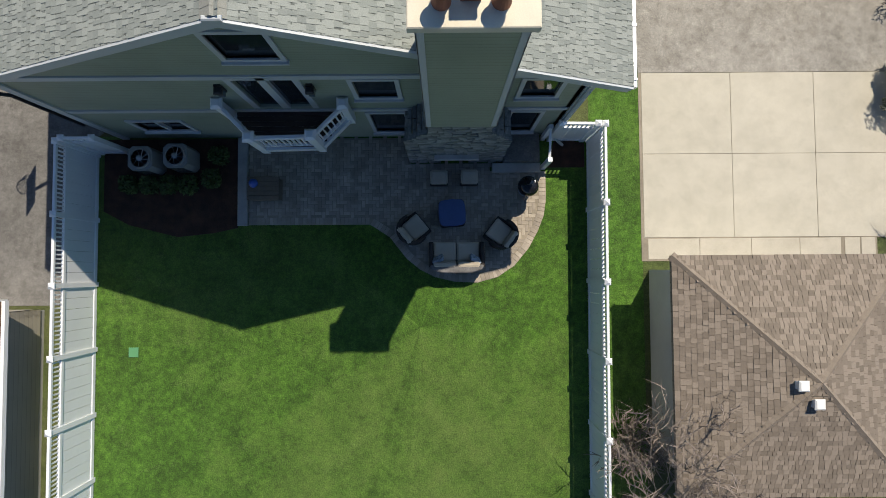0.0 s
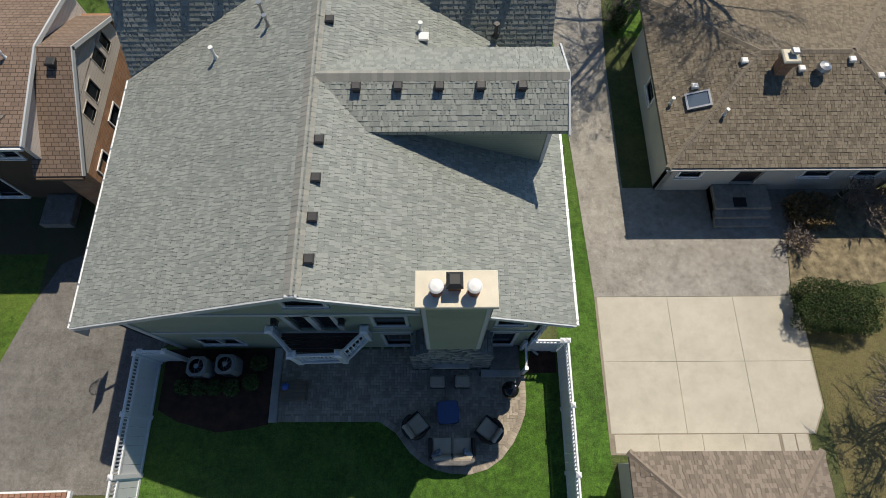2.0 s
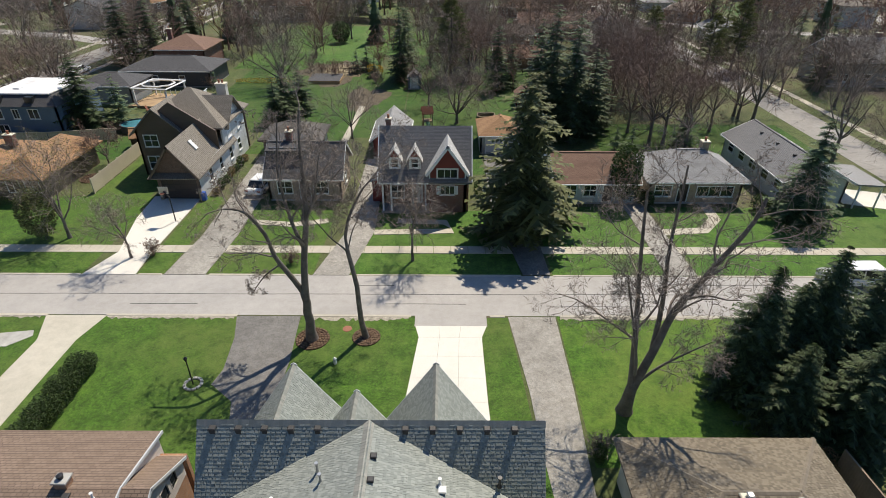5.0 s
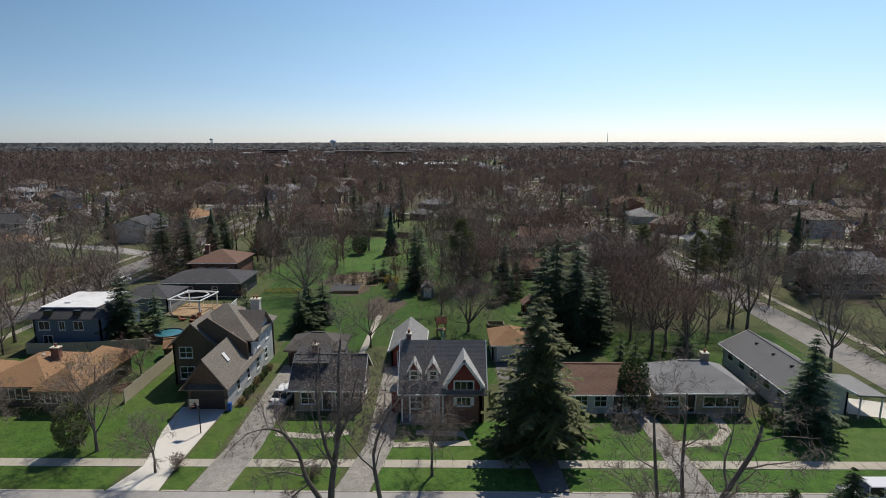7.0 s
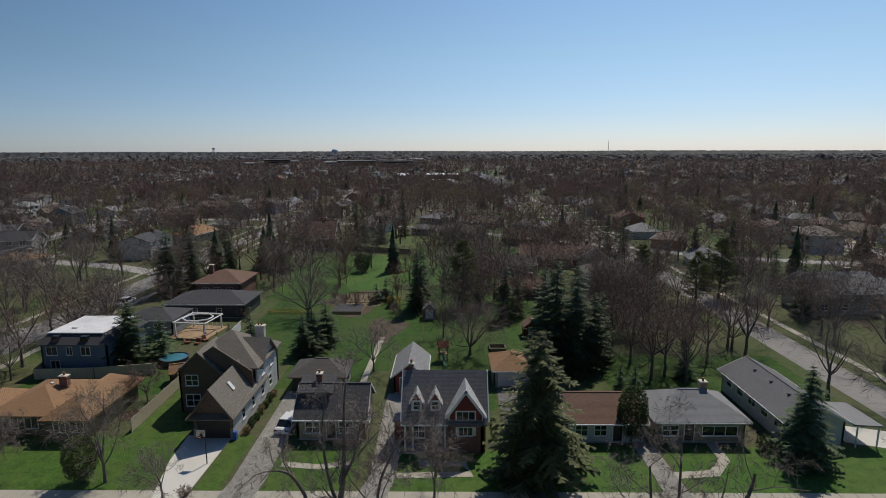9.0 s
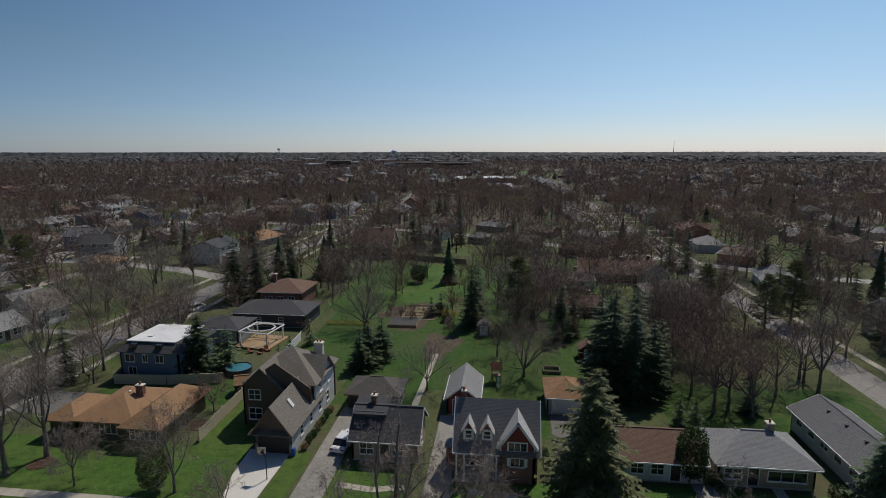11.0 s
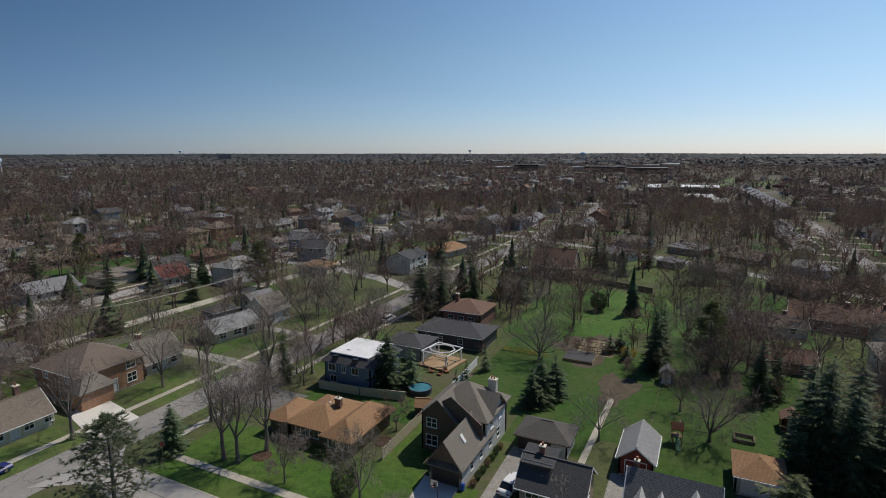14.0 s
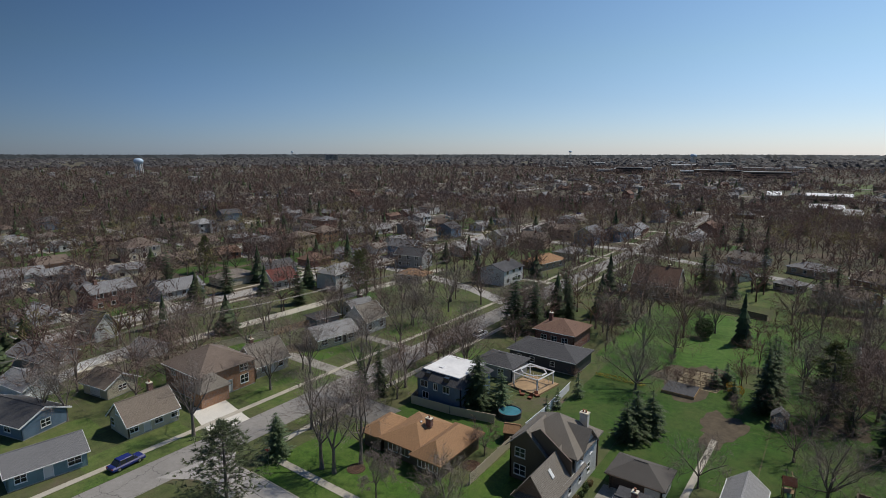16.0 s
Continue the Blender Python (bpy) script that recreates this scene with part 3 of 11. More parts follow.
def roof_gable(mb, x0, x1, yc, half, ze, zr, over=0.4, thick=0.16, axis="x"):
    """Two slopes about a ridge along x (or y) from x0 to x1; half: from the ridge to the wall; ze: height at the wall."""
    k = (zr - ze) / half
    e, z = half + over, ze - over * k
    faces = []
    for s in (-1, 1):
        q = [(x0, yc + s * e, z), (x1, yc + s * e, z), (x1, yc, zr), (x0, yc, zr)]
        faces.append([(b, a, c) for a, b, c in q] if axis == "y" else q)
    shell(mb, faces, thick)


def roof_hip(mb, x0, y0, x1, y1, ze, zr, over=0.4, thick=0.16):
    """Four slopes over a rectangle; the ridge runs along the longer side."""
    x0, y0, x1, y1 = x0 - over, y0 - over, x1 + over, y1 + over
    w, d = x1 - x0, y1 - y0
    h = min(w, d) / 2
    if w >= d:
        a, b = (x0 + h, (y0 + y1) / 2, zr), (x1 - h, (y0 + y1) / 2, zr)
    else:
        a, b = ((x0 + x1) / 2, y0 + h, zr), ((x0 + x1) / 2, y1 - h, zr)
    if abs(w - d) < 0.05:
        b = a
    c = [(x0, y0, ze), (x1, y0, ze), (x1, y1, ze), (x0, y1, ze)]
    if w >= d:
        faces = [[c[0], c[1], b, a], [c[2], c[3], a, b], [c[3], c[0], a], [c[1], c[2], b]]
    else:
        faces = [[c[0], c[1], a], [c[1], c[2], b, a], [c[2], c[3], b], [c[3], c[0], a, b]]
    shell(mb, faces, thick)


def gable_end(mb, a, b, ze, zr, thick=0.2):
    """The triangle of wall above a gable's eaves, from a to b."""
    keep = mb.m
    length = math.hypot(b[0] - a[0], b[1] - a[1])
    mb.m = (keep or Matrix()) @ on_wall(a, b)
    i = mb.pts([(0, 0, ze), (length, 0, ze), (length / 2, 0, zr), (0, thick, ze), (length, thick, ze), (length / 2, thick, zr)])
    mb.f += [(i, i + 1, i + 2), (i + 5, i + 4, i + 3), (i + 1, i + 4, i + 5, i + 2), (i + 3, i, i + 2, i + 5)]
    mb.m = keep


# ---- plants ----
def limb(mb, rng, p, d, length, r, level, spec, tips, big=None, way=None):
    """A limb with its side limbs; spec[level]: (side limbs, share of length, spread in degrees, rise, joints, sides)."""
    n_side, share, spread, rise, joints, sides = spec[level]
    ps, rs = [p.copy()], [r]
    cur = d.normalized()
    step = length / joints
    last = level == len(spec) - 1
    for j in range(joints):
        wob = 0.16 + 0.05 * level
        cur = (cur + Vector((rng.gauss(0, wob), rng.gauss(0, wob), rng.gauss(0, wob * 0.6) + rise))).normalized()
        ps.append(ps[-1] + cur * step)
        rs.append(r * (1 - (j + 1) / joints * (0.75 if not last else 0.6)))
    if way:
        ps, rs = [Vector(way[0])], [r]
        joints = 3 * (len(way) - 1)
        for a, b in zip(way, way[1:]):
            for g in (1, 2, 3):
                q = Vector(a).lerp(Vector(b), g / 3)
                ps.append(q + Vector((rng.gauss(0, 0.05), rng.gauss(0, 0.08), rng.gauss(0, 0.05))))
        for g in range(1, 3):
            ps = [ps[0]] + [(ps[j - 1] + ps[j] * 2 + ps[j + 1]) / 4 for j in range(1, len(ps) - 1)] + [ps[-1]]
        rs = [r * (1 - j / joints * 0.72) for j in range(joints + 1)]
    if last:
        w = d.cross(Vector((rng.gauss(0, 1), rng.gauss(0, 1), rng.gauss(0, 1)))).normalized() * max(r * (1.1 if len(spec) > 4 else 0.7), 0.011 if len(spec) > 3 else 0.02)
        if len(spec) < 5:
            i = mb.pts([ps[0] - w * 1.1, ps[0] + w * 1.1, ps[-1]])
            mb.f.append((i, i + 1, i + 2))
            for _ in range(1 if len(spec) == 4 else 3):
                b = ps[0].lerp(ps[-1], rng.uniform(0.1, 0.7))
                e = b + (d.normalized() * 0.8 + Vector((rng.gauss(0, 0.6), rng.gauss(0, 0.6), rng.gauss(0, 0.45)))) * (length * rng.uniform(0.5, 0.9))
                i = mb.pts([b - w * 0.8, b + w * 0.8, e])
                mb.f.append((i, i + 1, i + 2))
        else:
            i = mb.pts([ps[0] - w, ps[0] + w, ps[1] + w * 0.7, ps[-1], ps[1] - w * 0.7])
            mb.f += [(i, i + 1, i + 2, i + 4), (i + 4, i + 2, i + 3)]
        tips.append(ps[-1])
        return
    if sides == 2:
        w = d.cross(Vector((rng.gauss(0, 1), rng.gauss(0, 1), rng.gauss(0, 1)))).normalized()
        i = mb.pts([p + w * max(q * 0.8, 0.012) * g for p, q in zip(ps, rs) for g in (-1, 1)])
        mb.f += [(i + 2 * j, i + 2 * j + 1, i + 2 * j + 3, i + 2 * j + 2) for j in range(len(ps) - 1)]
    else:
        (big or mb).tube(ps, rs, sides)
    for k in range(n_side):
        f = 0.25 + 0.75 * (k + rng.random()) / n_side
        f = min(f, 0.995)
        j = min(int(f * joints), joints - 1)
        q = ps[j].lerp(ps[j + 1], f * joints - j)
        axis = (ps[j + 1] - ps[j]).normalized()
        a = rng.random() * 2 * math.pi
        side = axis.cross(Vector((math.cos(a), math.sin(a), 0.3))).normalized()
        s = radians(spread * rng.uniform(0.65, 1.25))
        nd = axis * math.cos(s) + side * math.sin(s)
        rr = r * (1 - f * 0.72)
        limb(mb, rng, q, nd, length * share * rng.uniform(0.7, 1.2) * (1.15 - 0.45 * f), rr * rng.uniform(0.36, 0.58), level + 1, spec, tips)


def bare_tree(seed, h, r, detail=2, fork=0.3, lean=(0, 0), mats=("bark", "bark_twig"), stems=5, buds=None, at=(0, 0, 0), turn=0.0, label="", group="", spread=34, wide=1.0, dirs=(), ways=()):
    """A leafless broadleaf tree: tapered trunk, forking limbs, twigs. h: height; r: radius at breast height."""
    rng = random.Random(seed)
    t = thing("bare_tree", at, turn, label, "tree", group)
    tr = MB()
    top = h * fork
    ps, rs = [Vector((0, 0, -0.15))], [r * 1.55]
    for k in range(1, 6):
        f = k / 5
        ps.append(Vector((lean[0] * f + rng.gauss(0, 0.012 * top), lean[1] * f + rng.gauss(0, 0.012 * top), top * f)))
        rs.append(r * (1.12 - 0.32 * f) if k > 1 else r * 1.1)
    up = (ps[-1] - ps[-3]).normalized()
    tr.tube(ps + [ps[-1] + up * r * 0.6, ps[-1] + up * r * 1.1], rs + [rs[-1] * 0.8, rs[-1] * 0.3], 10 if detail > 1 else 7)
    cr = MB()
    tips = []
    if detail == 3:
        spec = [(8, 0.54, 50, 0.03, 7, 7), (8, 0.55, 48, 0.02, 5, 5), (7, 0.56, 48, 0.0, 4, 3), (7, 0.6, 48, -0.04, 2, 3), (0, 0, 0, 0.0, 2, 3)]
    else:
        spec = [(7, 0.6, 54, 0.02, 4, 3), (7, 0.62, 52, 0.0, 2, 2), (0, 0, 0, 0.0, 1, 3)] if detail == 1 else [(7, 0.58, 52, 0.03, 5, 5), (7, 0.58, 50, 0.01, 3, 3), (7, 0.62, 50, 0.0, 2, 2), (0, 0, 0, 0.0, 2, 3)]
    for k in range(stems):
        a = 2 * math.pi * (k + rng.uniform(-0.25, 0.25)) / stems
        tilt = radians(spread * rng.uniform(0.3, 1.1)) if k else radians(6)
        side = Vector((math.cos(a), math.sin(a), 0))
        d = up * math.cos(tilt) + side * math.sin(tilt) * wide
        base = ps[-1].lerp(ps[-2], rng.uniform(0, 0.6) if k else 0)
        length, thick = (h - top) * rng.uniform(0.62, 0.85), r * rng.uniform(0.45, 0.62) if k else r * 0.75
        if dirs:
            d, length, thick = Vector(dirs[k][:3]), (h - top) * dirs[k][3], r * dirs[k][4]
            base = ps[-1] - up * r * 0.8
        limb(cr, rng, base, d, length, thick, 0, spec, tips, tr)
    for thick, way in ways:
        d = Vector(way[-1]) - Vector(way[0])
        limb(cr, rng, Vector(way[0]), d, d.length * 0.62, thick, 0, spec, tips, tr, way)
    part("trunk", tr, mats[0], t, smooth=True, world=False)
    part("crown", cr, mats[1], t, world=False, uv=False)
    if buds:
        bu = MB()
        for p in tips:
            for _ in range(buds[1]):
                tuft(bu, rng, p + Vector((rng.gauss(0, 0.25), rng.gauss(0, 0.25), rng.gauss(0, 0.25))), buds[2])
        part("bud_haze", bu, buds[0], t, world=False, uv=False)
    return t


def tuft(mb, rng, p, s):
    """One small leaf or spray: a bent pair of triangles."""
    d = Vector((rng.gauss(0, 1), rng.gauss(0, 1), rng.gauss(0, 0.7))).normalized()
    e = d.cross(Vector((rng.gauss(0, 1), rng.gauss(0, 1), rng.gauss(0, 1)))).normalized()
    s *= rng.uniform(0.6, 1.3)
    i = mb.pts([p - d * s, p + e * s * 0.45, p + d * s, p - e * s * 0.45])
    mb.f += [(i, i + 1, i + 2, i + 3)]


def spruce(seed, h, r, detail=2, mat="needle", at=(0, 0, 0), turn=0.0, label="", group="", low=0.06, name="spruce_tree", droop=0.25, fill=0.68, ragged=0.2):
    """A conifer: trunk, whorls of drooping boughs, each a spine with flat sprays of needles to both sides."""
    rng = random.Random(seed)
    t = thing(name, at, turn, label, "tree", group)
    tr = MB()
    tr.tube([(0, 0, -0.1), (0.02 * h * rng.uniform(-1, 1), 0, h * 0.5), (0, 0, h * 0.98)], [h * 0.021, h * 0.012, 0.015], 7)
    part("trunk", tr, "bark", t, smooth=True, world=False)
    cr = MB()
    per_m, whorl, ns = {4: (4.6, 14, 13), 3: (3.3, 10, 9), 2: (2.5, 8, 6), 1: (1.6, 6, 3)}[detail]
    levels = int(h * per_m)
    for l in range(levels):
        f = (l + rng.random()) / levels
        z = h * (low + (1 - low) * f)
        reach = r * (1 - f) ** fill * min(1.0, 0.72 + f * 2.2) + 0.12
        n = max(4, int(whorl * (0.55 + 0.6 * (1 - f))))
        a0 = rng.random() * 6.28
        for k in range(n):
            a = a0 + 6.283 * (k + rng.uniform(-0.4, 0.4)) / n
            ln = reach * rng.uniform(1 - 2 * ragged, 1 + ragged) * (0.9 + 0.35 * noise.noise(Vector((math.cos(a) * 1.3, math.sin(a) * 1.3, z * 0.45 + seed))))
            out = Vector((math.cos(a), math.sin(a), 0))
            side = Vector((-math.sin(a), math.cos(a), 0))
            sag = droop * rng.uniform(0.5, 1.5)
            bw = ln / ns * 0.62
            for s in range(ns):
                g = (s + 0.7) / ns
                c = out * (ln * g) + Vector((0, 0, z - sag * ln * g * (1.25 - 0.55 * g)))
                wdt = ln * (0.24 if detail == 4 else 0.36) * (1.12 - g) * min(1.0, 0.35 + g * 1.6) + 0.12
                for sd in (-1, 1):
                    wd = wdt * rng.uniform(0.55, 1.25)
                    tip = c + side * (sd * wd) + out * (wd * rng.uniform(0.35, 0.9)) - Vector((0, 0, wd * rng.uniform(0.0, 0.6)))
                    lift = Vector((0, 0, rng.uniform(0.0, 0.08)))
                    i = cr.pts([c - out * bw + lift, c + out * bw, tip])
                    cr.f.append((i, i + 1, i + 2) if sd > 0 else (i, i + 2, i + 1))
    part("crown", cr, mat, t, world=False, uv=False)
    return t


def pine(seed, h, r, mat="needle_old", at=(0, 0, 0), turn=0.0, label="", group="", low=0.25):
    """An open pine: bare trunk, long level boughs, each with starry tufts of needles."""
    rng = random.Random(seed)
    t = thing("pine_tree", at, turn, label, "tree", group)
    tr, cr = MB(), MB()
    tr.tube([(0, 0, -0.1), (0.015 * h, 0, h * 0.5), (0, 0, h * 0.96)], [h * 0.022, h * 0.014, 0.03], 7)
    for l in range(int(h * 1.9)):
        f = (l + rng.random() * 0.8) / int(h * 1.9)
        z = h * (low + (0.98 - low) * f)
        reach = r * (1 - f) ** 0.55 * min(1.0, 0.7 + f * 2) + 0.3
        for k in range(6):
            a = rng.random() * 6.283
            ln = reach * rng.uniform(0.55, 1.15)
            out = Vector((math.cos(a), math.sin(a), 0))
            side = Vector((-math.sin(a), math.cos(a), 0))
            up = rng.uniform(0.0, 0.28)
            end = out * ln + Vector((0, 0, z + up * ln))
            tr.tube([(0, 0, z), end], [0.045, 0.012], 3)
            for j in range(7):
                g = 0.3 + 0.72 * (j + rng.random()) / 7
                c = Vector((0, 0, z)).lerp(end, g) + side * (rng.gauss(0, 0.2) * ln * (1.2 - g))
                for _ in range(13):
                    d = Vector((rng.gauss(0, 1), rng.gauss(0, 1), rng.gauss(0.3, 0.7))).normalized() + out * 0.5
                    e = d.cross(Vector((rng.gauss(0, 1), rng.gauss(0, 1), rng.gauss(0, 1)))).normalized() * 0.05
                    i = cr.pts([c - e, c + e, c + d * rng.uniform(0.3, 0.6)])
                    cr.f.append((i, i + 1, i + 2))
    part("trunk", tr, "bark", t, smooth=True, world=False)
    part("crown", cr, mat, t, world=False, uv=False)
    return t


def bush(name, seed, size, mat, at, label, count=900, leaf=0.09, turn=0.0, core=True, category="shrub", group="", boxy=0.5, parts=("stem", "foliage")):
    """A shrub or hedge: a stem, and leaves all through an uneven body of the given half sizes."""
    rng = random.Random(seed)
    t = thing(name, at, turn, label, category, group)
    st = MB()
    for k in range(7):
        a = rng.random() * 6.28
        st.tube([(size[0] * 0.2 * math.cos(a), size[1] * 0.2 * math.sin(a), -0.03), (size[0] * 0.7 * math.cos(a), size[1] * 0.7 * math.sin(a), size[2] * rng.uniform(1.0, 1.6))], [0.025, 0.008], 4)
    part(parts[0], st, "bark", t, world=False)
    fo = MB()
    for k in range(count):
        d = Vector((rng.gauss(0, 1), rng.gauss(0, 1), rng.gauss(0, 1))).normalized()
        e = 2.0 / (1 - boxy * 0.75)
        q = (abs(d.x) ** e + abs(d.y) ** e + abs(d.z) ** e) ** (-1 / e)
        bump_ = 0.88 + 0.16 * noise.noise(Vector((d.x * 2.2 * size[0], d.y * 2.2 * size[1], d.z * 2.2 + seed)))
        p = d * q * bump_ * (rng.random() ** 0.18)
        p = Vector((p.x * size[0], p.y * size[1], size[2] * (1 + p.z)))
        if p.z > 0.02:
            tuft(fo, rng, p, leaf)
    part(parts[1], fo, mat, t, world=False, uv=False)
    return t


def twig_bush(seed, r, h, at, label, mat="bark_twig", count=26, name="bare_shrub"):
    rng = random.Random(seed)
    t = thing(name, at, 0, label, "shrub")
    st = MB()
    tips = []
    for k in range(count):
        a, s = rng.random() * 6.28, rng.uniform(0.1, 0.9)
        d = Vector((math.cos(a) * s * r, math.sin(a) * s * r, h * rng.uniform(0.7, 1.0)))
        limb(st, rng, Vector((math.cos(a) * 0.06, math.sin(a) * 0.06, -0.03)), d, d.length, 0.014, 0, [(5, 0.5, 32, 0.02, 4, 3), (3, 0.5, 38, 0, 2, 3), (0, 0, 0, 0, 1, 3)], tips)
    part("stem", st, mat, t, world=False, uv=False)
    return t


# ---- houses of the neighbourhood ----
def chimney(parent, x, y, z0, z1, w=0.6, d=0.6, mat="brick_red", world=False, pots=1):
    c = MB()
    c.box(x - w / 2, y - d / 2, z0, x + w / 2, y + d / 2, z1)
    c.box(x - w / 2 - 0.06, y - d / 2 - 0.06, z1 - 0.18, x + w / 2 + 0.06, y + d / 2 + 0.06, z1 - 0.06)
    ob = part("chimney", c, mat, parent, world=world)
    k = MB()
    k.chamfer(x - w / 2 - 0.08, y - d / 2 - 0.08, z1, x + w / 2 + 0.08, y + d / 2 + 0.08, z1 + 0.1, 0.04)
    part("chimney_cap", k, "cap_concrete", ob, world=world)
    for i in range(pots):
        f = MB()
        px = x + (i - (pots - 1) / 2) * 0.4
        f.lathe(px, y, [(0.12, z1 + 0.08), (0.11, z1 + 0.4), (0.14, z1 + 0.42), (0.14, z1 + 0.46)], 10)
        part("flue", f, "clay", ob, world=world)
    return ob


def vent_box(parent, p, size=0.3, mat="vent_brown", world=False, name="roof_vent", h=0.16):
    v = MB(Matrix.Translation(p))
    s = size / 2
    v.box(-s * 0.75, -s * 0.75, -0.25, s * 0.75, s * 0.75, h * 0.5)
    v.chamfer(-s, -s, h * 0.5, s, s, h, 0.03)
    return part(name, v, mat, parent, world=world)


def vent_pipe(parent, p, h=0.45, r=0.05, mat="vent_white", world=False):
    v = MB()
    v.lathe(p[0], p[1], [(r * 2.2, p[2] - 0.05), (r, p[2] + 0.1), (r, p[2] + h), (r * 1.7, p[2] + h + 0.01), (r * 1.7, p[2] + h + 0.07)], 10)
    return part("vent_pipe", v, mat, parent, world=world, smooth=False)


SIDES = {"f": 0, "r": 1, "b": 2, "l": 3}


def house(label, at, w, d, eave, ridge, roof, walls, turn=0.0, hip=False, over=0.5, wins=(), doors=(), chim=None, base="stucco_grey", trim="trim_white",
          name="house", group="", gutters=True, vents=0, gable_mat=None, category="house"):
    """A house about its middle, ridge along its own x. wins and doors: (side f r b l, u, z0, width, height[, kind]); u from the side's middle."""
    h = thing(name, at, turn, label, category, group)
    x, y = w / 2, d / 2
    cor = [(-x, -y), (x, -y), (x, y), (-x, y)]
    holes = [[], [], [], []]
    put = []
    for item in list(wins) + [tuple(q) + ("door",) if len(q) < 6 else q for q in doors]:
        s = SIDES[item[0]]
        ln = w if s % 2 == 0 else d
        u0 = ln / 2 + item[1] - item[3] / 2
        hole = (u0, u0 + item[3], item[2], item[2] + item[4])
        holes[s].append(hole)
        put.append((s, hole, item[5] if len(item) > 5 else "window"))
    k = MB()
    k.box(-x + 0.03, -y + 0.03, -0.1, x - 0.03, y - 0.03, 0.25)
    part("foundation", k, base, h, world=False)
    for s in range(4):
        a, b = cor[s], cor[(s + 1) % 4]
        m = MB()
        wall(m, a, b, 0.2, eave, [q for q in holes[s] if q[3] <= eave])
        if s % 2 == 1 and not hip:
            gable_end(m, a, b, eave, ridge - 0.1)
        part("wall", m, walls, h, world=False)
    r = MB()
    if hip:
        roof_hip(r, -x, -y, x, y, eave, ridge, over)
    else:
        roof_gable(r, -x - over * 0.7, x + over * 0.7, 0, y, eave, ridge, over)
    rf = part("roof", r, roof, h, world=False)
    cp = MB()
    if hip:
        e = y + over if w >= d else x + over
        L = abs(w - d) / 2
        if w >= d:
            cp.box(-L - 0.1, -0.12, ridge - 0.04, L + 0.1, 0.12, ridge + 0.025)
        else:
            cp.box(-0.12, -L - 0.1, ridge - 0.04, 0.12, L + 0.1, ridge + 0.025)
    else:
        cp.box(-x - over * 0.7, -0.12, ridge - 0.04, x + over * 0.7, 0.12, ridge + 0.025)
    part("ridge_cap", cp, roof, rf, world=False)
    if gutters:
        kk = (ridge - eave) / y if not hip else 0
        ze = eave - over * kk - 0.02
        for sy in (-1, 1):
            g = MB()
            yy = sy * (y + over + 0.01)
            g.box(-x - over * 0.7, min(yy, yy + sy * 0.09), ze - 0.14, x + over * 0.7, max(yy, yy + sy * 0.09), ze - 0.015)
            part("gutter", g, trim, h, world=False)
        if not hip:
            for sx in (-1, 1):
                fs = MB()
                xx = sx * (x + over * 0.7)
                shell(fs, [[(xx - 0.025, sy * (y + over), ze + 0.03), (xx + 0.025, sy * (y + over), ze + 0.03), (xx + 0.025, 0, ridge + 0.012), (xx - 0.025, 0, ridge + 0.012)] for sy in (-1, 1)], 0.25)
                part("fascia", fs, trim, h, world=False)
    for s, hole, kind in put:
        m = on_wall(cor[s], cor[(s + 1) % 4])
        if kind == "window":
            window(h, m, *hole, trim, (2 if hole[1] - hole[0] > 1.2 else 1, 2), world=False)
        elif kind == "picture":
            window(h, m, *hole, trim, (3, 1), world=False)
        else:
            dm = {"door": "door_dark", "garage": "door_white", "garage_dark": "door_dark", "garage_red": "door_red", "white": "door_white"}[kind]
            q = MB(m)
            big = kind.startswith("garage")
            q.box(hole[0], 0.09, hole[2], hole[1], 0.13, hole[3])
            rows = 4 if big else 3
            cols = max(2, int((hole[1] - hole[0]) / 0.6)) if big else 2
            dr = part("garage_door" if big else "door", q, dm, h, world=False)
            us, zs = [hole[0]], [hole[2]]
            for i in range(cols):
                c0 = hole[0] + (hole[1] - hole[0]) * i / cols
                us += [c0 + 0.06, c0 + (hole[1] - hole[0]) / cols - 0.06]
            for i in range(rows):
                c0 = hole[2] + (hole[3] - hole[2]) * i / rows
                zs += [c0 + 0.05, c0 + (hole[3] - hole[2]) / rows - 0.05]
            us.append(hole[1])
            zs.append(hole[3])
            q = MB(m)
            grid_wall(q, us, zs, lambda i, j: i % 2 == 0 or j % 2 == 0, 0.065, 0.09)
            part("panel_frame", q, dm, dr, world=False)
            fr = MB(m)
            grid_wall(fr, [hole[0] - 0.1, hole[0], hole[1], hole[1] + 0.1], [hole[2], hole[3], hole[3] + 0.1], lambda i, j: not (i == 1 and j == 0), -0.03, 0.1)
            part("door_frame", fr, trim, dr, world=False)
    if chim:
        chimney(h, chim[0], chim[1], eave - 0.5, chim[2], *(chim[3:5] or (0.7, 0.7)), mat=chim[5] if len(chim) > 5 else "brick_red")
    for i in range(vents):
        kx = (i - (vents - 1) / 2) * (w / (vents + 1))
        sl = (ridge - eave) / y if not hip else (ridge - eave) / (min(x, y) + over)
        vent_box(h, (kx, y * 0.3, ridge - sl * y * 0.3 + 0.02))
    return h


FAR_ROOFS, FAR_WALLS = {}, {}


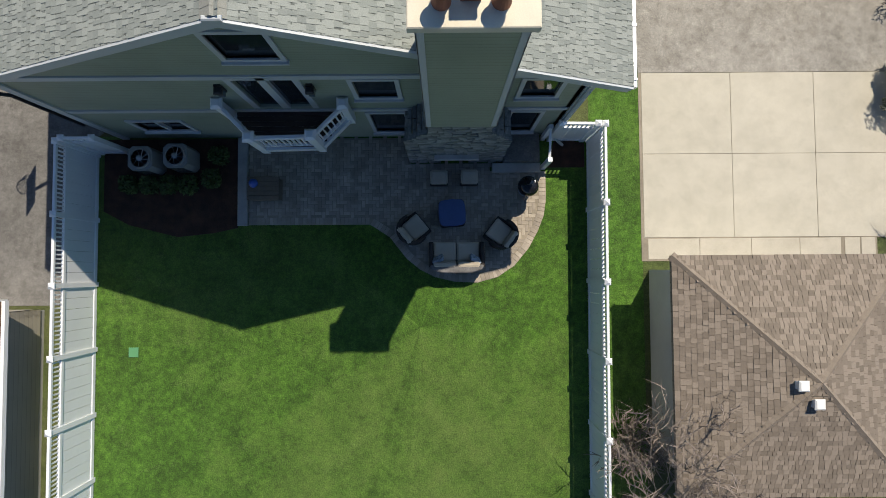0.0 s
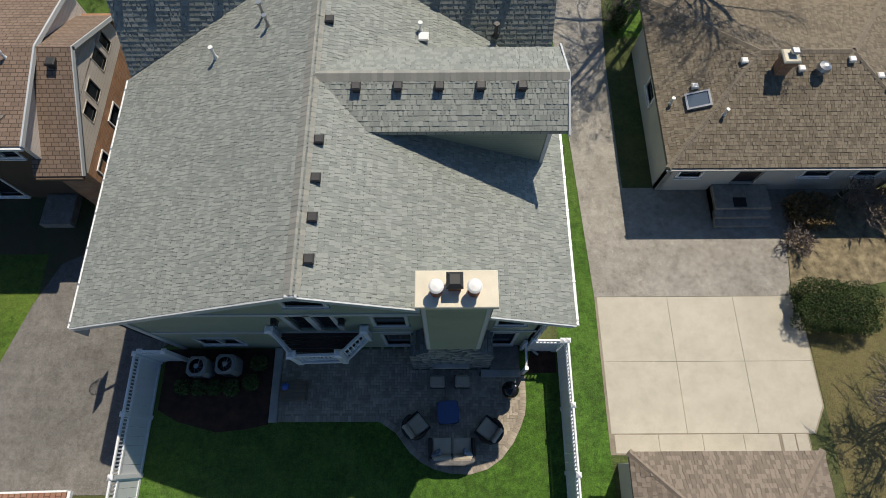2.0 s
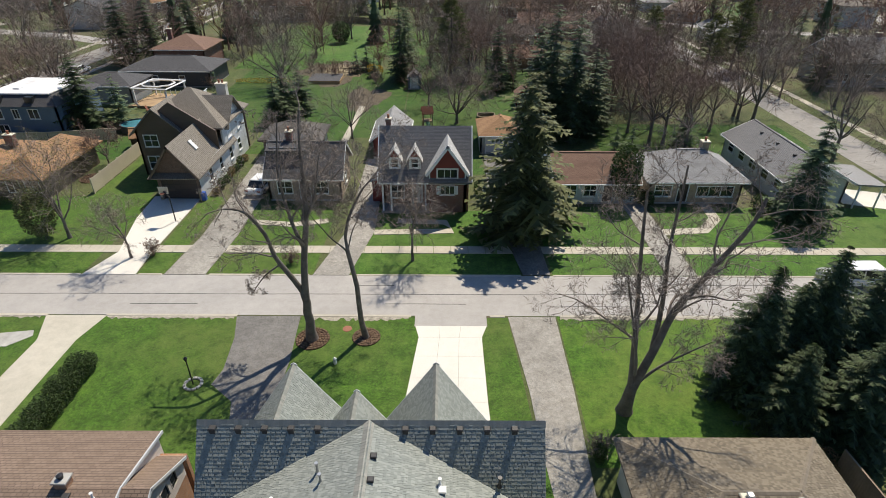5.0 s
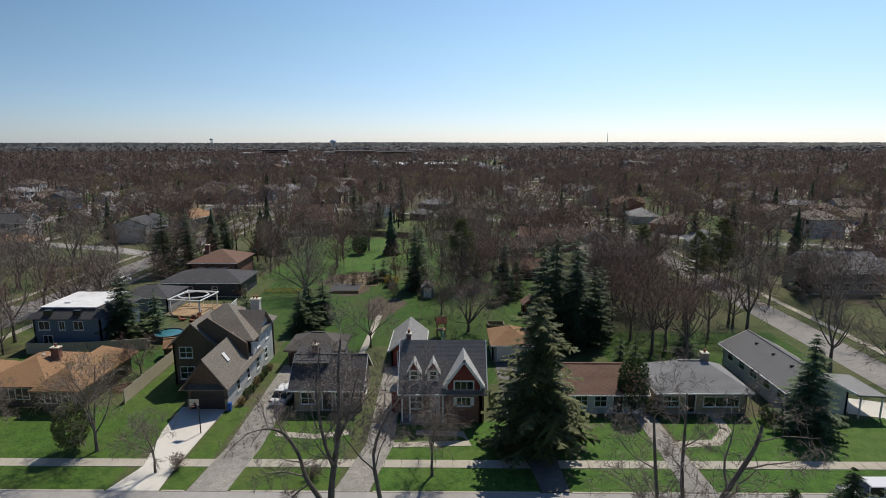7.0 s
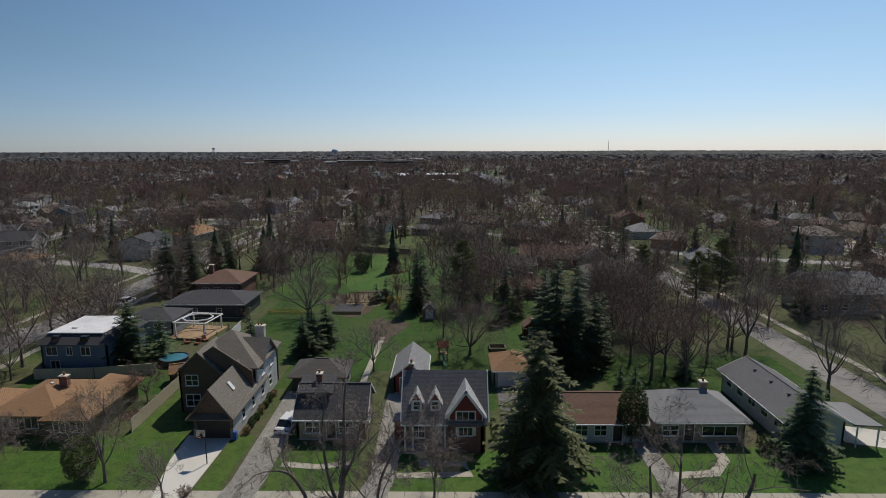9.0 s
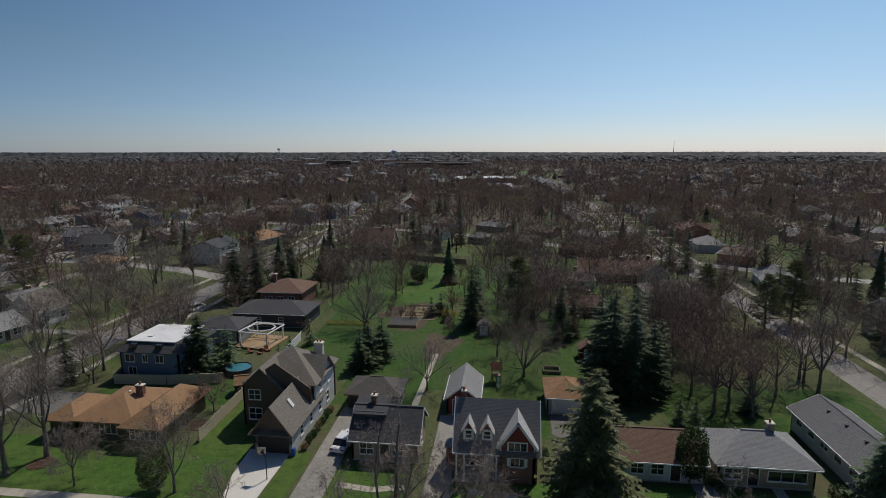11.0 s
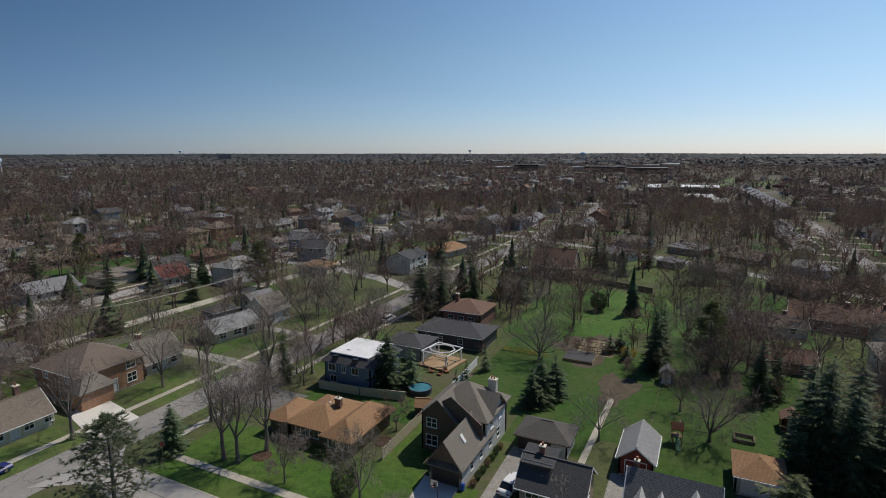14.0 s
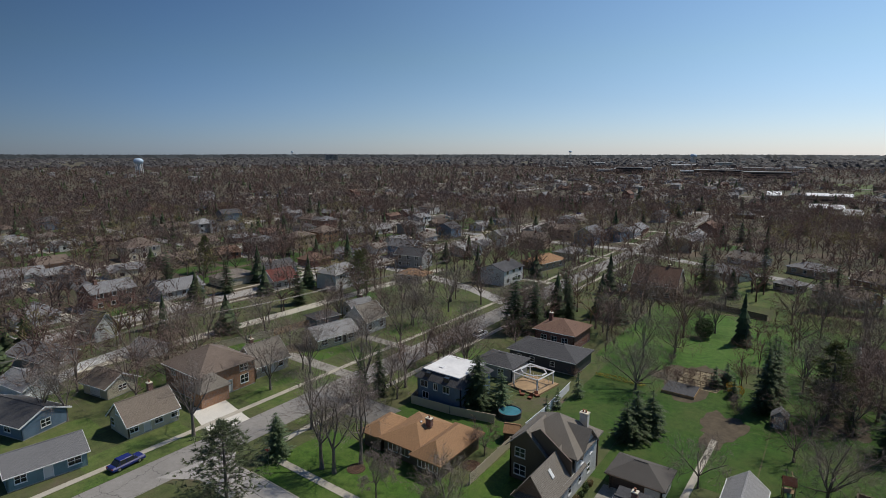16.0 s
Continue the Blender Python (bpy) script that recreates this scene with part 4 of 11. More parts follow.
def far_house(rng, at, turn, styles, tier):
    """A house seen from afar: walls, roof, windows and a chimney. tier 0: panes of its own; 1: plain windows; 2: joined with its like."""
    w, d = rng.uniform(9.5, 14), rng.uniform(7.5, 9.5)
    two = rng.random() < 0.25
    eave = 5.2 if two else 2.7
    ridge = eave + rng.uniform(1.5, 2.6)
    roof, walls, word = rng.choice(styles)
    hip = rng.random() < 0.35
    wing = rng.random() < 0.5
    s = rng.choice((-1, 1))
    ww = rng.uniform(4, 5.5)
    mx = pose(*at, 0, 0, turn)
    m = MB(mx) if tier < 2 else FAR_WALLS.setdefault(walls, MB())
    r = MB(mx) if tier < 2 else FAR_ROOFS.setdefault(roof, MB())
    m.m = r.m = mx
    if hip:
        m.box(-w / 2, -d / 2, 0, w / 2, d / 2, eave)
        roof_hip(r, -w / 2, -d / 2, w / 2, d / 2, eave, ridge, 0.45)
    else:
        i = m.pts([(x, y, z) for x in (-w / 2, w / 2) for y, z in ((-d / 2, 0), (d / 2, 0), (d / 2, eave), (0, ridge - 0.08), (-d / 2, eave))])
        m.f += [(i + 4, i + 3, i + 2, i + 1, i), (i + 5, i + 6, i + 7, i + 8, i + 9), (i, i + 5, i + 9, i + 4), (i + 1, i + 2, i + 7, i + 6), (i + 2, i + 3, i + 8, i + 7), (i + 3, i + 4, i + 9, i + 8)]
        roof_gable(r, -w / 2 - 0.4, w / 2 + 0.4, 0, d / 2, eave, ridge, 0.45)
    h = None
    if tier < 2:
        h = thing("house", at, turn, f"{'two' if two else 'one'}-storey {word}", "house", "houses of the neighbourhood")
        part("wall", m, walls, h)
        part("roof", r, roof, h)
    if wing:
        m2 = MB(mx) if tier < 2 else m
        r2 = MB(mx) if tier < 2 else r
        i = m2.pts([(s * w / 4 + x, y, z) for y in (-d / 2 - 2, -d / 2 + 0.5) for x, z in ((-ww / 2, 0), (ww / 2, 0), (ww / 2, eave), (0, eave + 1.6), (-ww / 2, eave))])
        m2.f += [(i, i + 1, i + 2, i + 3, i + 4), (i + 1, i + 6, i + 7, i + 2), (i + 5, i, i + 4, i + 9)]
        roof_gable(r2, -d / 2 - 2.4, -0.3, s * w / 4, ww / 2, eave, eave + 1.7, 0.4, axis="y")
        if h:
            part("wall", m2, walls, h)
            part("roof", r2, roof, h)
    if h is None:
        return None
    sides = (-1, 1) if tier == 0 else (-1,)
    for sd in sides:
        for k in range(3):
            for lv in range(2 if two else 1):
                u = (k - 1) * w * 0.31 + rng.uniform(-0.4, 0.4)
                if wing and sd < 0 and abs(u - s * w / 4) < ww / 2 + 0.8:
                    u, yy = s * w / 4 + (k - 1) * 0.1, -d / 2 - 2
                    if k != 1:
                        continue
                else:
                    yy = sd * d / 2
                wd, z = rng.uniform(0.9, 1.9), 1.0 + lv * 2.6
                f = MB(mx @ Matrix.Translation((0, yy, 0)) @ Matrix.Rotation(0 if sd < 0 else math.pi, 4, "Z"))
                u *= -sd
                if tier == 0:
                    grid_wall(f, [u - wd / 2 - 0.1, u - wd / 2, u + wd / 2, u + wd / 2 + 0.1], [z - 0.1, z, z + 1.1, z + 1.2], lambda i, j: i != 1 or j != 1, -0.06, 0.0)
                    fr = part("window", f, "trim_white", h, uv=False)
                    g = MB(f.m)
                    g.box(u - wd / 2, -0.03, z, u + wd / 2, -0.006, z + 1.1)
                    part("pane", g, "glass", fr, uv=False)
                else:
                    f.box(u - wd / 2, -0.05, z, u + wd / 2, -0.003, z + 1.15)
                    part("window", f, "glass", h, uv=False)
    if rng.random() < 0.5:
        c = MB(mx)
        cx = rng.uniform(-w / 3, w / 3)
        c.box(cx - 0.4, 0.3, eave, cx + 0.4, 1.0, ridge + 0.7)
        part("chimney", c, "brick_red", h)
    return h


def car(at, turn, mat, label, suv=False):
    t = thing("car", at, turn, label, "car")
    b = MB()
    L, W, H = (4.6, 1.85, 0.95) if suv else (4.6, 1.8, 0.82)
    b.chamfer(-L / 2, -W / 2, 0.28, L / 2, W / 2, H, 0.14)
    body = part("body", b, mat, t, world=False)
    soften(body, 0.06)
    c = MB()
    x0, x1, top = (-2.15, 1.0, 1.68) if suv else (-1.75, 0.95, 1.42)
    i = c.pts([(x0, -W / 2 + 0.1, H - 0.03), (x1 + 0.45, -W / 2 + 0.1, H - 0.03), (x1 + 0.45, W / 2 - 0.1, H - 0.03), (x0, W / 2 - 0.1, H - 0.03),
               (x0 + (0.25 if suv else 0.65), -W / 2 + 0.24, top - 0.05), (x1 - 0.35, -W / 2 + 0.24, top - 0.05), (x1 - 0.35, W / 2 - 0.24, top - 0.05), (x0 + (0.25 if suv else 0.65), W / 2 - 0.24, top - 0.05)])
    for q in ((0, 1, 5, 4), (1, 2, 6, 5), (2, 3, 7, 6), (3, 0, 4, 7), (4, 5, 6, 7)):
        c.f.append(tuple(i + k for k in q))
    part("cabin_glass", c, "glass", t, world=False)
    r = MB()
    r.chamfer(x0 + (0.22 if suv else 0.6), -W / 2 + 0.22, top - 0.06, x1 - 0.3, W / 2 - 0.22, top + 0.02, 0.05)
    for s in (-1, 1):
        for xx in (x0 + 0.5, -0.3, x1 - 0.1):
            r.tube([(xx, s * (W / 2 - 0.1), H - 0.03), (xx * 0.93, s * (W / 2 - 0.23), top - 0.03)], [0.045, 0.04], 4)
    part("roof", r, mat, t, world=False)
    for sx in (-1, 1):
        for sy in (-1, 1):
            wv = MB(Matrix.Translation((sx * 1.4, sy * (W / 2 - 0.1), 0.32)) @ Matrix.Rotation(math.pi / 2, 4, "X"))
            wv.lathe(0, 0, [(0.25, -0.11), (0.32, -0.09), (0.32, 0.09), (0.25, 0.11)], 14)
            tw = part("wheel", wv, "rubber", t, world=False)
            rm = MB(Matrix.Translation((sx * 1.4, sy * (W / 2 - 0.1), 0.32)) @ Matrix.Rotation(math.pi / 2, 4, "X"))
            rm.lathe(0, 0, [(0.19, -0.12), (0.2, 0.0), (0.19, 0.12)], 10)
            part("rim", rm, "metal_grey", tw, world=False)
    for sy in (-1, 1):
        l = MB()
        l.box(L / 2 - 0.05, sy * 0.65 - 0.18, 0.55, L / 2 + 0.012, sy * 0.65 + 0.18, 0.7)
        part("headlight", l, "glass_sky", t, world=False)
        l = MB()
        l.box(-L / 2 - 0.012, sy * 0.65 - 0.18, 0.58, -L / 2 + 0.05, sy * 0.65 + 0.18, 0.74)
        part("tail_light", l, "car_red", t, world=False)
    return t


# ---- the land, streets and paths ----
def flat(name, polys, mat, z0, z1, label, kind="structure", category=""):
    """Paved or planted sheets with thickness, one for each outline; of kind stuff they are joined."""
    m = MB()
    for q in polys:
        a = sum(x0 * y1 - x1 * y0 for (x0, y0), (x1, y1) in zip(q, q[1:] + q[:1]))
        m.prism(q if a > 0 else q[::-1], z0, z1)
        if kind != "stuff":
            single(name, m, mat, label, category, kind=kind)
            m = MB()
    if kind == "stuff":
        single(name, m, mat, label, category, kind=kind)


def rect(x0, y0, x1, y1):
    return [(x0, y0), (x1, y0), (x1, y1), (x0, y1)]


def strip(points, w):
    """The outline of a path of width w along points."""
    left, right = [], []
    for i, p in enumerate(points):
        a, b = Vector(points[max(0, i - 1)]), Vector(points[min(len(points) - 1, i + 1)])
        d = (b - a).normalized()
        n = Vector((-d.y, d.x)) * (w / 2)
        left.append((p[0] + n.x, p[1] + n.y))
        right.append((p[0] - n.x, p[1] - n.y))
    return right + left[::-1]


land = MB()
cut = [-5200, -3600, -2400, -1500, -900, -500, -300, -180, -120, -80, -50, -30, -15, 0, 15, 30, 50, 80, 120, 180, 300, 500, 900, 1500, 2400, 3600, 5200]
n_cut = len(cut)
i0 = land.pts([(x, y, 0) for y in cut for x in cut])
land.f += [(i0 + j * n_cut + i, i0 + j * n_cut + i + 1, i0 + (j + 1) * n_cut + i + 1, i0 + (j + 1) * n_cut + i) for j in range(n_cut - 1) for i in range(n_cut - 1)]
single("ground", land, "land", "rough spring grass and bare earth over level land", "ground", kind="structure")

flat("lawn_rough", [rect(-140, -40, 108, 236)], "turf_rough", -0.2, 0.004, "rough spring grass between gardens and streets", category="lawn")
flat("lawn_back", [rect(-9.45, -9, 4.88, 5.6)], "turf", 0.0, 0.012, "mown green back lawn with paler patches", category="lawn")
flat("lawn_side", [rect(4.95, -9, 6.45, 20), rect(4.1, 7, 5.0, 31.6)], "turf", 0.0, 0.010, "narrow strip of mown green grass beside the fence", category="lawn")
flat("lawn_front", [[(-9.9, 20), (-2.0, 20), (-1.95, 24), (-1.35, 29.9), (-1.64, 32.1), (-9.9, 32.2)], [(3.1, 20), (5.6, 20), (5.0, 32.1), (3.5, 32.1), (3.0, 29.9)]], "turf_front", 0.0, 0.012, "bright green mown front lawn beside the white driveway", category="lawn")
flat("lawn_front", [[(-24.7, 16), (-11.0, 16), (-11.9, 22.5), (-12.3, 24.0), (-14.0, 25.4), (-13.7, 26.7), (-14.0, 29.8), (-14.5, 32.2), (-24.1, 32.2), (-24.7, 29.5)]], "turf_front", 0.0, 0.012, "bright green mown front lawn with a lamp post ring", category="lawn")
flat("lawn_front", [[(8.4, 19.5), (30, 19.5), (34, 32.3), (8.6, 32.3)]], "turf_worn", 0.0, 0.012, "sunlit mown front lawn under a bare maple", category="lawn")
flat("lawn_front", [rect(-62, 37.7, -28.9, 52), rect(-24.4, 37.7, -22.1, 52), rect(-18.8, 37.7, -10.2, 50), rect(-36, 52, -30, 72)], "turf_front", 0.0, 0.010, "mown green front lawns along the far pavement", category="lawn")
flat("lawn_front", [rect(-7.0, 37.7, 6.6, 49), rect(9.2, 37.7, 18.4, 50), rect(21, 37.7, 48.5, 50)], "turf", 0.0, 0.010, "mown front lawns with drier places by the far pavement", category="lawn")
flat("lawn_garden", [rect(-24, 64, -12, 108), rect(-5.4, 58, 5, 120), rect(5, 68, 16, 110), rect(-12, 70, -5.6, 90), rect(-58, 62, -38, 70), rect(-36, 72.2, -24.2, 108), rect(-12, 90.2, -5.6, 108), rect(20, 59, 47, 76)], "turf_garden", 0.0, 0.010, "green back gardens with scattered trees", category="lawn")
flat("lawn_garden", [rect(-40, 108.1, -12.1, 157), rect(-11.9, 121, 11.8, 156), rect(12, 121, 24, 168)], "turf", 0.0, 0.010, "sunlit green back gardens beyond the plots", category="lawn")
flat("lawn_garden", [rect(-11.9, 156.2, 11.8, 172), rect(24.2, 111, 44, 150), rect(-60, 172, -12.2, 205), rect(-11, 180, 20, 200)], "turf_dull", 0.0, 0.010, "rough green gardens behind farther houses", category="lawn")
worn_rng = random.Random(17)


def worn_patch(x, y, rx, ry):
    """An uneven bare place in the grass."""
    return [(x + rx * k * math.cos(a), y + ry * k * math.sin(a)) for a, k in ((i * math.pi / 15, 1 + 0.22 * math.sin(3 * i * math.pi / 15 + x) + worn_rng.uniform(-0.16, 0.16)) for i in range(30))]


flat("worn_ground", [worn_patch(-12.0, 88.5, 3.0, 6.5), worn_patch(4.5, 101, 3.2, 4.2), worn_patch(-20.0, 106.0, 5.6, 9.4)], "soil", 0.0, 0.02, "bare brown patch in a garden", category="earth")

flat("road", [[(-66, 32.3), (-1.7, 32.3), (-1.7, 31.1), (3.45, 31.1), (3.45, 32.3), (420, 32.5), (420, 37.6), (-66, 37.5), (-69, 40), (-71, 29)]], "asphalt_street", -0.1, 0.025, "pale worn asphalt street with tarred joints", category="road")
flat("road_west", [rect(-75.4, -60, -69.0, 420)], "asphalt_side", -0.1, 0.02, "pale asphalt side street between front lawns", category="road")
flat("road_east", [rect(49.3, 37.7, 55, 420)], "asphalt_side", -0.1, 0.02, "pale asphalt side street between front lawns", category="road")
flat("road_north", [strip([(-70, 238), (-40, 226.6), (-11, 214.5), (10, 201), (30, 187), (46, 176), (52, 171)], 5.6)], "asphalt_street", -0.1, 0.022, "asphalt cross street among houses", category="road")
seams = MB()
seam_rng = random.Random(5)
for y, a, b in ((34.9, -60, 60), (33.6, -23, -18), (33.7, -4, 1.5), (36.1, -6.5, -4), (36.3, 16, 28), (33.5, 8, 17)):
    x = a
    yy = y
    while x < b:
        ny = yy + seam_rng.gauss(0, 0.012)
        seams.prism([(x, yy - 0.03), (x + 1, ny - 0.03), (x + 1, ny + 0.03), (x, yy + 0.03)], 0.0, 0.030)
        x, yy = x + 1, ny
tagged(single("road_seam", seams, "tar", "dark tar-filled cracks along the street", "road seam"), kind="structure")
edge_rng = random.Random(29)
for a, b, deep in ((-23.9, -14.75, 0.24), (-9.5, -2.15, 0.32), (8.75, 20.0, 0.22), (-39, -28.7, 0.2)):
    n_ = int((b - a) / 0.22)
    flat("gravel_verge", [[(a, 32.125), (b, 32.125)] + [(b - (b - a) * k / n_, 32.1 - deep * edge_rng.uniform(0.15, 1.5)) for k in range(n_ + 1)]], "gravel_edge", 0.0, 0.026, "worn edge of pale gravel and sand beside the street", category="verge")
edge = MB()
for a, b in ((-62, -28.3), (-24.1, -14.6), (-9.6, -2.0), (3.7, 4.8), (8.8, 48)):
    edge.chamfer(a, 32.12, -0.1, b, 32.40, 0.05, 0.03)
for a, b in ((-62, -29), (-24.3, -22.4), (-18.6, -10.5), (-7, 6.6), (9.2, 18.3), (21, 48)):
    edge.chamfer(a, 37.42, -0.1, b, 37.66, 0.06, 0.03)
tagged(single("kerb", edge, "sidewalk_grey", "low pale concrete kerb along the street", "kerb"), kind="structure")

walk_slab = MB()
x = -62.0
while x < 49:
    walk_slab.chamfer(x, 40.92, -0.1, x + 1.47, 42.12, 0.055, 0.012)
    x += 1.5
for a, b in (((-62, 41.5), (-64.5, 43.5)),):
    walk_slab.prism(strip([(-61.9, 41.5), (-63.8, 42.4), (-65.2, 44.5), (-65.6, 60), (-65.6, 230)], 1.2), -0.1, 0.05)
walk_slab.prism(rect(-79.6, -40, -78.5, 236), -0.1, 0.05)
walk_slab.prism(rect(57.2, 40, 58.4, 236), -0.1, 0.05)
tagged(single("pavement", walk_slab, "sidewalk_grey", "pale concrete pavement slabs in a row", "pavement"), kind="structure")

white_drive = thing("driveway", (0.8, 25, 0), 0, "clean white concrete driveway slabs widening at the street", "driveway", kind="structure")
bed = MB()
bed.prism([(-1.64, 31.12), (-1.36, 29.9), (-1.96, 24), (-2.0, 19.4), (3.1, 19.4), (3.02, 24), (3.0, 29.9), (3.41, 31.12)][::-1], -0.1, 0.024)
part("joint_bed", bed, "joint", white_drive)
DRIVE_EDGE = [(19.4, -2.0, 3.1), (21.7, -1.98, 3.07), (24.0, -1.96, 3.02), (26.0, -1.76, 3.01), (28.0, -1.56, 3.0), (29.9, -1.36, 3.0), (31.12, -1.64, 3.41)]
for (ya, la_, ra_), (yb, lb_, rb_) in zip(DRIVE_EDGE, DRIVE_EDGE[1:]):
    for fa, fb in ((0.0, 0.33), (0.33, 0.64), (0.64, 1.0)):
        s = MB()
        s.prism([(la_ + (ra_ - la_) * fa + 0.008, ya + 0.008), (la_ + (ra_ - la_) * fb - 0.008, ya + 0.008), (lb_ + (rb_ - lb_) * fb - 0.008, yb - 0.008), (lb_ + (rb_ - lb_) * fa + 0.008, yb - 0.008)], -0.08, 0.036)
        part("slab", s, "concrete_white", white_drive)
flat("driveway", [[(5.02, 32.2), (8.45, 32.2), (8.35, 25), (8.1, 20), (8.0, 18), (8.0, 11.9), (17.0, 11.9), (14.1, 9.7), (13.75, 7.38), (6.42, 7.38), (6.1, 13.6), (5.75, 19.9), (5.6, 25)]], "concrete_old", -0.1, 0.03, "cracked grey concrete driveway with stains", category="driveway")
flat("driveway", [[(-14.6, 32.2), (-10.0, 32.2), (-9.65, 27.5), (-9.7, 22), (-8.75, 20), (-8.6, 6.2), (-9.6, 5.4), (-9.75, 0.7), (-19.5, 0.7), (-19.5, 4.2), (-15.3, 4.5), (-14.5, 7.2), (-13.8, 8.8), (-10.8, 10.3), (-10.8, 18.4), (-11.9, 22.5), (-12.3, 24.0), (-14.0, 25.4), (-13.7, 26.7), (-14.0, 29.8)]], "asphalt_dark", -0.1, 0.02, "dark asphalt driveway running back between two houses", category="driveway")
flat("driveway", [[(-28.4, 32.2), (-24.0, 32.2), (-24.68, 29.5), (-24.72, 21), (-24.72, 8), (-27.5, 8), (-27.45, 21), (-27.35, 29.5)]], "concrete_slab", -0.1, 0.03, "pale concrete driveway beside a clipped hedge", category="driveway")
flat("driveway", [[(-28.8, 37.5), (-24.5, 37.5), (-24.7, 41), (-24.5, 51.9), (-29.4, 51.9), (-29.0, 47), (-27.6, 41)]], "concrete_white", -0.1, 0.065, "white concrete driveway before a two-car garage", category="driveway")
flat("driveway", [[(-22.2, 37.5), (-18.9, 37.5), (-18.3, 43.9), (-18.4, 53), (-14.8, 63), (-21.8, 63.2), (-21.5, 43.7)]], "concrete_old", -0.1, 0.06, "grey concrete driveway leading to a rear garage", category="driveway")
flat("driveway", [[(-10.2, 37.5), (-7.3, 37.5), (-6.0, 44.7), (-6.3, 62.5), (-8.8, 62.5), (-8.6, 44.5)]], "concrete_old", -0.1, 0.06, "narrow worn driveway beside the red house", category="driveway")
flat("driveway", [[(6.8, 37.6), (9.0, 37.6), (8.6, 50), (9.6, 64), (5.2, 64), (5.0, 50)]], "asphalt_dark", -0.1, 0.06, "dark asphalt driveway leading to an orange-roofed garage", category="driveway")
flat("driveway", [[(18.4, 37.6), (20.9, 37.6), (20.6, 45), (20.4, 52), (18.3, 52), (18.5, 45)]], "concrete_old", -0.1, 0.06, "narrow grey driveway between lawns", category="driveway")
flat("driveway", [[(41, 51), (49.5, 48), (49.5, 52.5), (42, 55)]], "concrete_white", -0.1, 0.04, "white concrete driveway off the side street", category="driveway")
flat("driveway", [[(-75.3, 39.5), (-75.3, 46.6), (-86.5, 48.5), (-86.5, 42.5)]], "concrete_white", -0.1, 0.03, "broad white concrete driveway before a brick house", category="driveway")
flat("driveway", [[(-69.5, 57), (-58, 57), (-57, 63.5), (-69.5, 63.5)]], "asphalt_dark", -0.1, 0.03, "dark asphalt driveway beside an orange-roofed ranch house", category="driveway")
flat("lawn_front", [rect(-84, 24, -79.7, 39), rect(-84, 50, -79.7, 71), rect(-85, 76, -79.7, 85), rect(-78.4, 14, -75.5, 39), rect(-78.4, 50, -75.5, 71), rect(-68.8, 50, -66.4, 56), rect(-112, 42, -99, 60), rect(-112, 24, -106, 36), rect(-98, 14, -90, 31), rect(-110, 74, -97, 84), rect(-98.6, 57, -96, 60.5), rect(-68.4, 70, -58.6, 96), rect(-88, 92, -79.8, 120)], "turf_dull", 0.0, 0.010, "worn spring lawns along the side street", category="lawn")
flat("lawn_back", [rect(-113, 60.5, -98.8, 73.8), rect(-92, 71, -85.2, 80)], "turf_front", 0.0, 0.010, "bright green back lawns off the side street", category="lawn")
flat("driveway", [rect(-94, 67.5, -75.4, 70.5), rect(-97, 86.2, -75.4, 88.6)], "concrete_old", -0.1, 0.03, "grey concrete driveways beside small houses", category="driveway")
flat("garden_path", [strip([(26.8, 51.5), (26.5, 47.5), (24.5, 45.2), (20.6, 44.8)], 1.1), strip([(-4.0, 46.8), (0.5, 46.6), (1.2, 44.9), (-6.0, 44.6)], 0.9), strip([(-17.6, 46.5), (-13.8, 46.0), (-10.6, 46.8)], 0.9),
                      strip([(-12.6, 63), (-12.4, 71), (-12.1, 84)], 0.9)], "sidewalk_grey", -0.1, 0.05, "curving concrete garden paths", category="path")
alley = [strip([(-122, 22), (-121, 45), (-119.5, 93), (-119, 160)], 4.0)]
flat("alley", alley, "concrete_slab", -0.1, 0.02, "worn concrete alley behind back gardens", category="road")

# driveway slabs beside the garage
slabs = thing("slab_apron", (10, 5, 0), 0, "pale concrete slabs with open joints before a garage", "driveway", kind="structure")
bed = MB()
bed.prism([(6.42, 1.85), (13.25, 1.85), (13.25, 2.5), (13.5, 2.5), (14.0, 3.4), (14.0, 7.37), (6.42, 7.37)], -0.1, 0.022)
part("joint_bed", bed, "joint", slabs)
for j, (y0, y1) in enumerate(((2.53, 4.97), (4.97, 7.37))):
    for i, (x0, x1) in enumerate(((6.5, 9.11), (9.11, 11.55), (11.55, 13.95))):
        s = MB()
        if j == 0 and i == 2:
            s.prism([(x0 + 0.005, y0 + 0.005), (x1 - 0.5, y0 + 0.005), (x1 - 0.005, y0 + 0.9), (x1 - 0.005, y1 - 0.005), (x0 + 0.005, y1 - 0.005)], -0.08, 0.035)
        else:
            s.chamfer(x0 + 0.005, y0 + 0.005, -0.08, x1 - 0.005, y1 - 0.005, 0.035, 0.008)
        part("slab", s, "concrete_slab", slabs)
for x0, x1 in ((6.6, 8.1), (8.1, 9.6), (9.6, 11.0), (11.0, 12.2), (12.3, 12.75), (12.78, 13.2)):
    s = MB()
    s.chamfer(x0 + 0.005, 1.9, -0.08, x1 - 0.005, 2.5, 0.035, 0.008)
    part("slab", s, "sidewalk_grey", slabs)
flat("lawn_side", [rect(19.1, 4, 34, 19.4), rect(-40, -6, -28, 15.9)], "turf_dull", 0.0, 0.010, "mown grass beside neighbouring houses", category="lawn")
